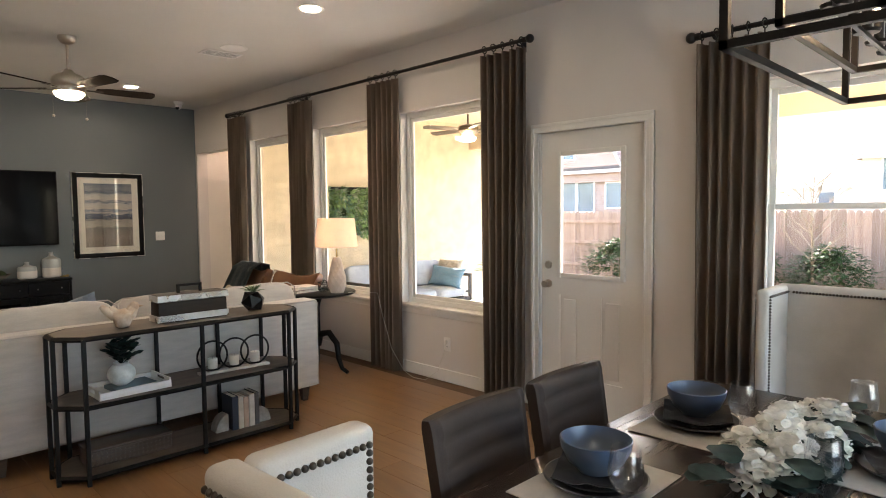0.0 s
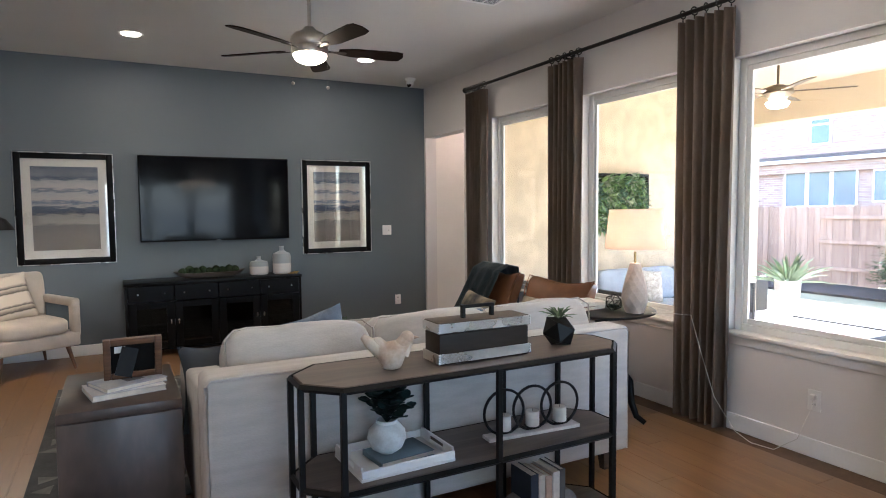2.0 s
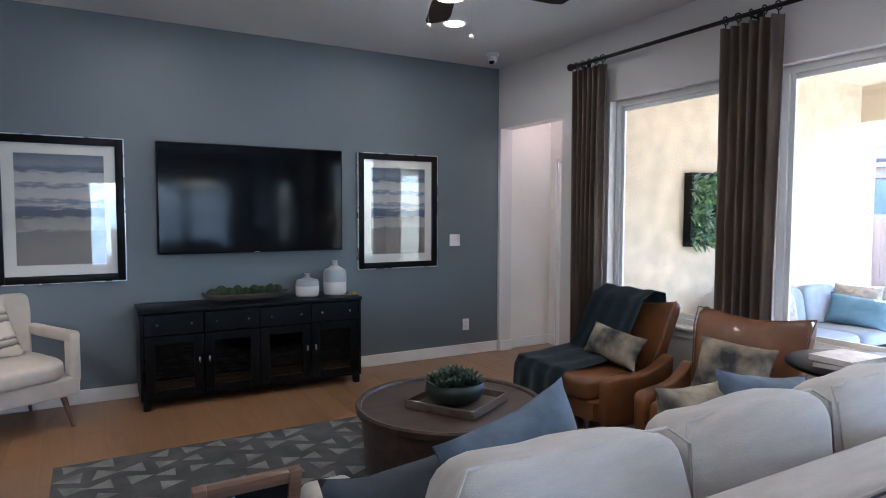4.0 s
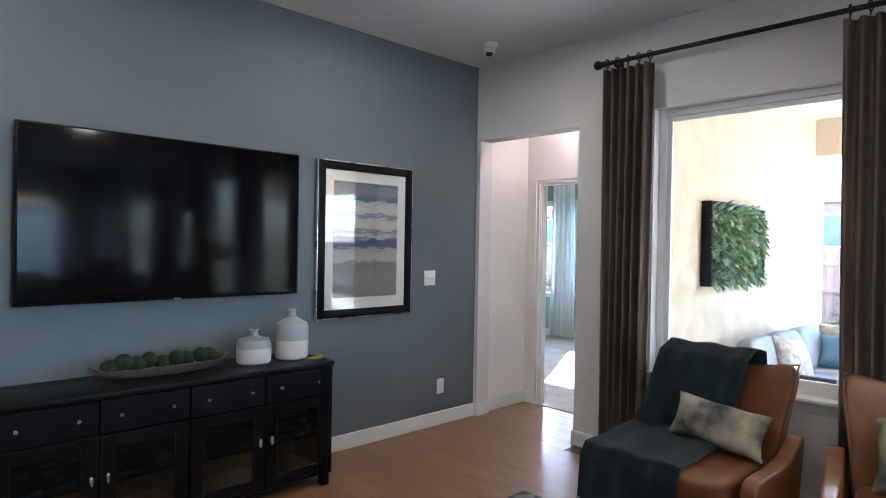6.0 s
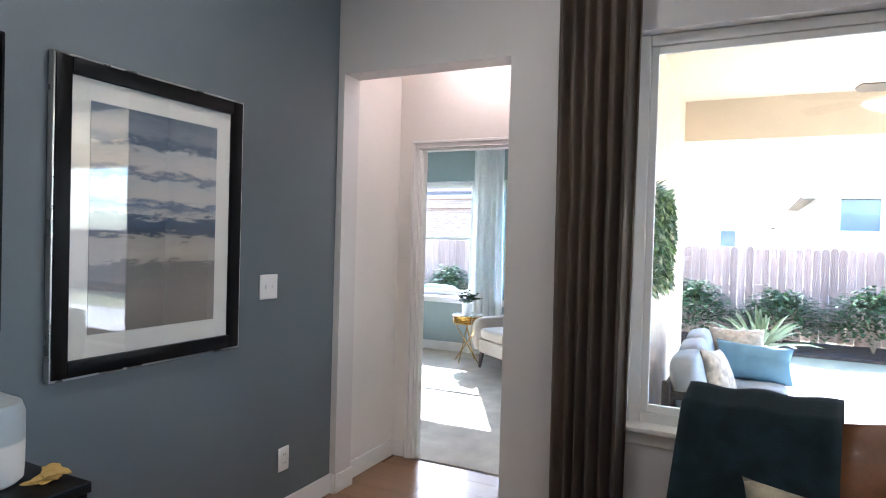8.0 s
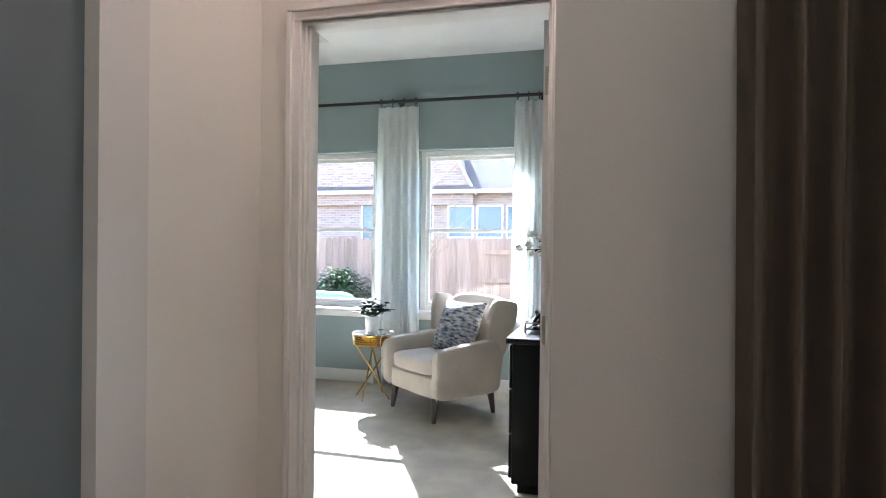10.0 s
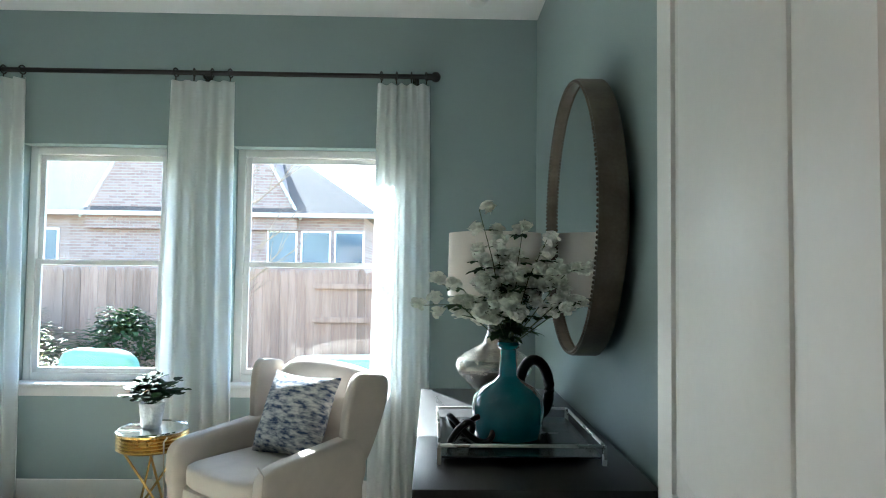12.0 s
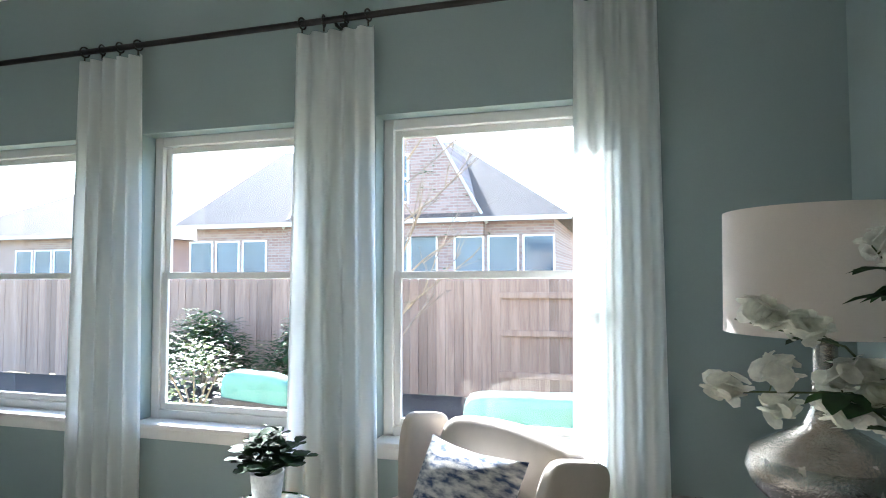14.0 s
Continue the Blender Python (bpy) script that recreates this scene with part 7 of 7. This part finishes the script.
for i, c in enumerate(tips):
    fb = bmesh.new()
    bmesh.ops.create_icosphere(fb, subdivisions=3, radius=random.uniform(0.016, 0.021))
    turn = Matrix.Rotation(random.uniform(0, 6.28), 3, Vector((random.uniform(-1, 1), random.uniform(-1, 1), 0.5)).normalized())
    for v in fb.verts:
        q = v.co.normalized()
        lobe = abs(math.sin(2.5 * math.atan2(q.y, q.x))) * (1 - q.z * q.z) ** 0.5
        v.co *= 0.84 + 0.24 * lobe + 0.30 * noise.noise(q * 3.1 + Vector((i, 0, 0)))
        v.co.z *= 0.85
        v.co = turn @ v.co + c
    for k in range(14):
        u, a = 0.95 - 1.7 * (k + 0.5) / 14, k * 2.4
        q = math.sqrt(1 - u * u)
        d = turn @ Vector((q * math.cos(a), q * math.sin(a), u))
        side = d.orthogonal().normalized()
        side.rotate(Matrix.Rotation(k * 1.7, 3, d))
        leaf(fb, c + d * 0.014 - side * 0.012, side + d * 0.35, random.uniform(0.022, 0.028), 1.05, 0.1)
    part("blossom", fb, BLOOM, tv2, "", 80)

lm = thing("table_lamp", pose(7.35, 8.146, DZ), "hammered silver gourd lamp with a white drum shade", "table lamp")
part("body", lathe([(0, 0), (0.06, 0), (0.075, 0.012), (0.105, 0.035), (0.168, 0.10), (0.184, 0.140), (0.172, 0.178), (0.11, 0.215), (0.055, 0.245), (0.036, 0.29), (0.028, 0.38), (0.026, 0.47), (0, 0.47)], 44, False), HAMM, lm)
part("shade", lathe([(0.226, 0.472), (0.222, 0.77), (0.219, 0.77), (0.223, 0.472)], 56, False), SHADEB, lm, "white drum shade, unlit")
part("spider", made((-0.22, -0.003, 0.764, 0.22, 0.003, 0.767), (-0.003, -0.22, 0.764, 0.003, 0.22, 0.767)), NICKEL, lm)

rg = part("ring_sculpture", tube([(0.058 * math.cos(t), 0, 0.125 + 0.105 * math.sin(t)) for t in [k * 2 * math.pi / 40 for k in range(40)]], 0.020, 12, loop=True), EBONY, None, "", 60)
rg.matrix_basis = pose(6.70, 8.06, DZ + 0.0245, 0, 0, 62)
tagged(rg, "glossy black open oval ring sculpture on the tray", "sculpture")
kn = part("knot_sculpture", tube([(0.055 * (math.sin(t) + 1.6 * math.sin(2 * t)) * 0.6, 0.055 * (math.cos(t) - 1.6 * math.cos(2 * t)) * 0.6, 0.05 - 0.035 * math.sin(3 * t)) for t in [k * 2 * math.pi / 60 for k in range(60)]], 0.010, 10, loop=True), EBONY, None, "", 60)
kn.matrix_basis = pose(6.40, 8.33, DZ + 0.0245 - 0.004)
tagged(kn, "dark knotted sculpture on the tray", "sculpture")

mi = thing("wall_mirror", pose(6.735, BY0, 1.628, -90, 0, 0), "large oval mirror in a beaded antique frame", "mirror")
OVAL = Matrix.Diagonal((0.90, 1.07, 1.0, 1.0))
part("cleat", moved(lathe([(0, 0.001), (0.36, 0.001), (0.36, 0.046), (0, 0.046)], 48, False), OVAL), ANTQ, mi)
part("frame", moved(lathe([(0.472, 0.045), (0.49, 0.045), (0.49, 0.13), (0.487, 0.137), (0.478, 0.137), (0.474, 0.13), (0.474, 0.065)], 96, False), OVAL), ANTQ, mi)
part("glass", moved(lathe([(0, 0.115), (0.4738, 0.115), (0.4738, 0.116), (0, 0.116)], 96, False), OVAL), MIRR, mi, "clear mirror glass")
bead = bmesh.new()
for k in range(190):
    a = 2 * math.pi * k / 190
    bmesh.ops.create_icosphere(bead, subdivisions=2, radius=0.0062, matrix=OVAL @ pose(0.479 * math.cos(a), 0.479 * math.sin(a), 0.138))
tagged(part("beading", bead, ANTQ, mi, "silver beaded edge", 80), kind="stuff")

bv = thing("ceiling_vent", pose(7.55, 10.5, HB), "white bedroom ceiling air register", "vent")
part("frame", made((-0.10, -0.17, -0.008, -0.08, 0.17, -0.001), (0.08, -0.17, -0.008, 0.10, 0.17, -0.001), (-0.08, -0.17, -0.008, 0.08, -0.15, -0.001), (-0.08, 0.15, -0.008, 0.08, 0.17, -0.001), r=0.002, seg=1), WHITE, bv)
part("backing", made((-0.08, -0.15, -0.003, 0.08, 0.15, -0.001)), EBONY, bv)
for k in range(8):
    part("slat", moved(made((-0.006, -0.15, -0.001, 0.006, 0.15, 0.001)), pose(-0.06 + 0.0175 * k, 0, -0.006, 0, 25, 0)), WHITE, bv)
sd = thing("smoke_detector", pose(7.98, 8.2, HB), "round white smoke detector on the ceiling", "smoke detector")
part("body", lathe([(0, -0.001), (0.065, -0.001), (0.065, -0.02), (0.05, -0.035), (0, -0.037)], 32, False), WHITE, sd)

# ---- patio things ----
PCUSH = paint("grey_blue_canvas", (0.33, 0.365, 0.41), 0.9, vary=0.1, scale=8, grain=200, bump=0.4)
SKYP = paint("sky_blue_canvas", (0.15, 0.27, 0.37), 0.9, vary=0.15, scale=8, grain=200, bump=0.4)
OATP = paint("patterned_canvas", (0.50, 0.45, 0.38), 0.9, vary=0.3, scale=22, grain=120, bump=0.5)
AQUAP = paint("aqua_canvas", (0.11, 0.27, 0.27), 0.9, vary=0.12, scale=10, grain=120, bump=0.7, depth=0.005)
WICK = paint("dark_wicker", (0.055, 0.048, 0.044), 0.7, vary=0.4, scale=60, grain=160, bump=1.0, depth=0.005)
PZ = -0.06
SX, SY = 6.12, 7.06
ps = thing("patio_sofa", pose(SX, SY, PZ), "grey-blue cushioned patio sofa with a dark frame", "patio sofa")
part("frame", made((-0.95, -0.40, 0.12, 0.95, 0.38, 0.25), (-0.95, 0.33, 0.27, 0.95, 0.38, 0.62), r=0.01), WICK, ps)
for x in (-1.0, 0.955):
    part("arm_frame", made((x, -0.40, 0.0, x + 0.045, -0.35, 0.60), (x, 0.33, 0.0, x + 0.045, 0.38, 0.66), (x, -0.35, 0.555, x + 0.045, 0.33, 0.60), (x, -0.35, 0.30, x + 0.045, 0.33, 0.335), r=0.006, seg=1), WICK, ps)
for x in (-0.62, 0.0, 0.62):
    part("seat_cushion", rounded(0.60, 0.68, 0.16, 5, 7, 0.004, x), PCUSH, ps).matrix_basis = pose(x, -0.06, 0.255)
    part("back_cushion", rounded(0.60, 0.19, 0.40, 4, 8, 0.006, x + 3), PCUSH, ps).matrix_basis = pose(x, 0.20, 0.40, -12, 0, 0)
pillow(pose(SX + 0.80, SY - 0.04, PZ + 0.41, -20, 0, -80), 0.46, 0.42, 0.16, OATP, "patterned oatmeal outdoor pillow on the patio sofa", 14, group="patio pillows")
pillow(pose(SX + 0.62, SY - 0.16, PZ + 0.41, -24, 5, -78), 0.60, 0.32, 0.15, SKYP, "sky blue outdoor lumbar pillow on the patio sofa", 13, group="patio pillows")
pillow(pose(SX - 0.35, SY + 0.02, PZ + 0.41, -20, 8, -14), 0.46, 0.40, 0.15, OATP, "patterned oatmeal outdoor pillow on the patio sofa", 12, group="patio pillows")
# near-black colour puts the shade on the patio floor into these ottomans
WEAVE_SHADED = paint("shade_dark_wicker", (0.022, 0.026, 0.036), 0.75, vary=0.4, scale=40, grain=150, bump=1.0, depth=0.005, stretch=(1, 4, 1))
for ox, oy in ((5.98, 5.28), (6.98, 5.36)):
    po = thing("patio_ottoman", pose(ox, oy, PZ), "low wicker outdoor ottoman, darkened to stand for patio shade", "ottoman", "patio ottomans")
    part("body", made((-0.44, -0.44, 0.03, 0.44, 0.44, 0.35), r=0.025), WEAVE_SHADED, po)
    part("top", made((-0.46, -0.46, 0.351, 0.46, 0.46, 0.385), r=0.012), WEAVE_SHADED, po)
    for x in (-0.4, 0.36):
        for y in (-0.4, 0.36):
            part("foot", made((x, y, 0, x + 0.04, y + 0.04, 0.0295)), WICK, po)
pl = thing("agave_planter", pose(8.0, 6.84, PZ), "spiky agave in a pale tapered planter", "plant")
part("pot", lathe([(0, 0), (0.10, 0), (0.11, 0.02), (0.155, 0.50), (0.16, 0.56), (0.14, 0.56), (0.138, 0.50), (0, 0.49)], 32, False), CONC, pl)
random.seed(6)
ag = bmesh.new()
for k in range(34):
    a, e = k * 2.4, random.uniform(0.35, 1.3)
    leaf(ag, (0.05 * math.cos(a), 0.05 * math.sin(a), 0.50), (math.cos(a) * math.cos(e), math.sin(a) * math.cos(e), math.sin(e)), random.uniform(0.42, 0.62), 0.09, 0.25)
part("rosette", ag, paint("agave_leaf", (0.20, 0.26, 0.16), 0.5, vary=0.25, scale=8, bump=0.1), pl)
wp = thing("living_wall_art", pose(5.64, 7.618, 1.16), "framed panel of mixed green succulents on stucco", "wall planter")
part("frame", made((-0.61, -0.09, 0, 0.61, -0.002, 0.03), (-0.61, -0.09, 0.67, 0.61, -0.002, 0.70), (-0.61, -0.09, 0.03, -0.58, -0.002, 0.67), (0.58, -0.09, 0.03, 0.61, -0.002, 0.67), r=0.004), EBONY, wp)
part("backing", made((-0.58, -0.05, 0.03, 0.58, -0.004, 0.67)), MOSS, wp)
random.seed(8)
for mi2, col in enumerate(((0.12, 0.22, 0.07), (0.24, 0.36, 0.14), (0.15, 0.26, 0.19), (0.42, 0.46, 0.33))):
    lf = bmesh.new()
    for k in range(66):
        c = Vector((random.uniform(-0.56, 0.56), -0.06, random.uniform(0.04, 0.66)))
        s = random.uniform(0.06, 0.14)
        for q in range(9):
            a = q * 0.7
            leaf(lf, c, (math.cos(a), -0.8, math.sin(a)), s, random.choice((0.25, 0.5)), 0.15)
    tagged(part("foliage", lf, paint("wall_foliage", col, 0.6, vary=0.4, scale=20, bump=0.1), wp), kind="stuff")
pfn = thing("ceiling_fan", pose(6.04, 5.72, 2.82), "bronze patio ceiling fan with a lit globe", "ceiling fan")
OLDB = paint("aged_bronze", (0.16, 0.12, 0.08), 0.5, 0.6, vary=0.2)
part("downrod", tube([(0, 0, 0.16), (0, 0, -0.22)], 0.012, 10), OLDB, pfn)
part("motor", lathe([(0, -0.20), (0.05, -0.21), (0.13, -0.24), (0.14, -0.29), (0.10, -0.32), (0.06, -0.37), (0, -0.37)], 32, False), OLDB, pfn)
part("globe", lathe([(0.10, -0.372), (0.105, -0.385), (0.08, -0.42), (0, -0.435)], 28, False), glow("patio_globe", (1.0, 0.9, 0.75), 4.0), pfn)
for k in range(5):
    bl = hull([(0.14, -0.03), (0.25, -0.06), (0.62, -0.065), (0.65, 0), (0.62, 0.065), (0.25, 0.06), (0.14, 0.03)], -0.004, 0.004)
    part("blade", moved(bl, pose(0, 0, -0.275, 0, 0, 20 + 72 * k) @ pose(0, 0, 0, 12, 0, 0)), OLDB, pfn)


def garden_chair(m, w, label, k=7.0):
    c = thing("garden_seat", m, label, "garden seat", "garden seats")
    part("frame", made((-w / 2, -0.35, 0.0, -w / 2 + 0.05, 0.35, 0.62), (w / 2 - 0.05, -0.35, 0.0, w / 2, 0.35, 0.62), (-w / 2 + 0.05, -0.33, 0.24, w / 2 - 0.05, 0.35, 0.32), (-w / 2 + 0.05, 0.29, 0.32, w / 2 - 0.05, 0.35, 0.85), r=0.008), WICK, c)
    part("seat_cushion", rounded(w - 0.12, 0.60, 0.16, 5, 7), AQUAP, c).matrix_basis = pose(0, -0.03, 0.322)
    part("back_cushion", rounded(w - 0.14, 0.18, 0.60, k, 9, 0.012, 2.0), AQUAP, c).matrix_basis = pose(0, 0.17, 0.482, -10, 0, 0)


garden_chair(pose(9.75, 9.12, -0.35, 0, 0, 96), 1.15, "aqua cushioned garden bench seat by the window")
garden_chair(pose(10.1, 11.28, -0.35, 0, 0, 74), 0.95, "aqua cushioned garden armchair on the lawn", 3.5)

# ---- floor planks, last ----
pw, pl = 0.178, 1.22
cache = {}


def plank(x, y, w, l):
    key = (round(w, 3), round(l, 3))
    if key not in cache:
        bm = bmesh.new()
        box(bm, -w / 2 + 0.0005, -l / 2 + 0.0005, -0.0035, w / 2 - 0.0005, l / 2 - 0.0005, 0.0)
        top = [v for v in bm.verts if v.co.z > -0.001]
        for v in top:
            v.co.x *= 1 - 0.0010 / w
            v.co.y *= 1 - 0.0010 / l
        me = bpy.data.meshes.new("plank")
        bm.to_mesh(me)
        bm.free()
        me.materials.append(PLANK)
        cache[key] = me
    o = new("plank", cache[key])
    o.location = (x, y, 0)
    o.parent = floor


rest = []
row = 0
x = -3.2
while x < 4.55:
    w = min(pw, 4.6 - x)
    y = -2.6 - (row * 0.41 % pl)
    top = 9.07
    while y < top:
        a, b = max(y, -2.6), min(y + pl, top)
        inside = x + w <= 3.901 or a > 7.9
        if x + w > 3.901 and not inside:
            a = max(a, 8.02)
        if b - a > 0.05:
            if x > -0.75 and a > 0.6 and len(cache) < 290:
                plank(x + w / 2, (a + b) / 2, round(w, 3), round(b - a, 3))
            else:
                rest.append((x, a, w, b - a))
        y += pl
    x += pw
    row += 1
bm = bmesh.new()
for x, a, w, l in rest:
    box(bm, x + 0.0012, a + 0.0012, -0.0035, x + w - 0.0012, a + l - 0.0012, 0.0)
far = part("planks_beyond", bm, PLANK, floor)
far["kind"] = "stuff"
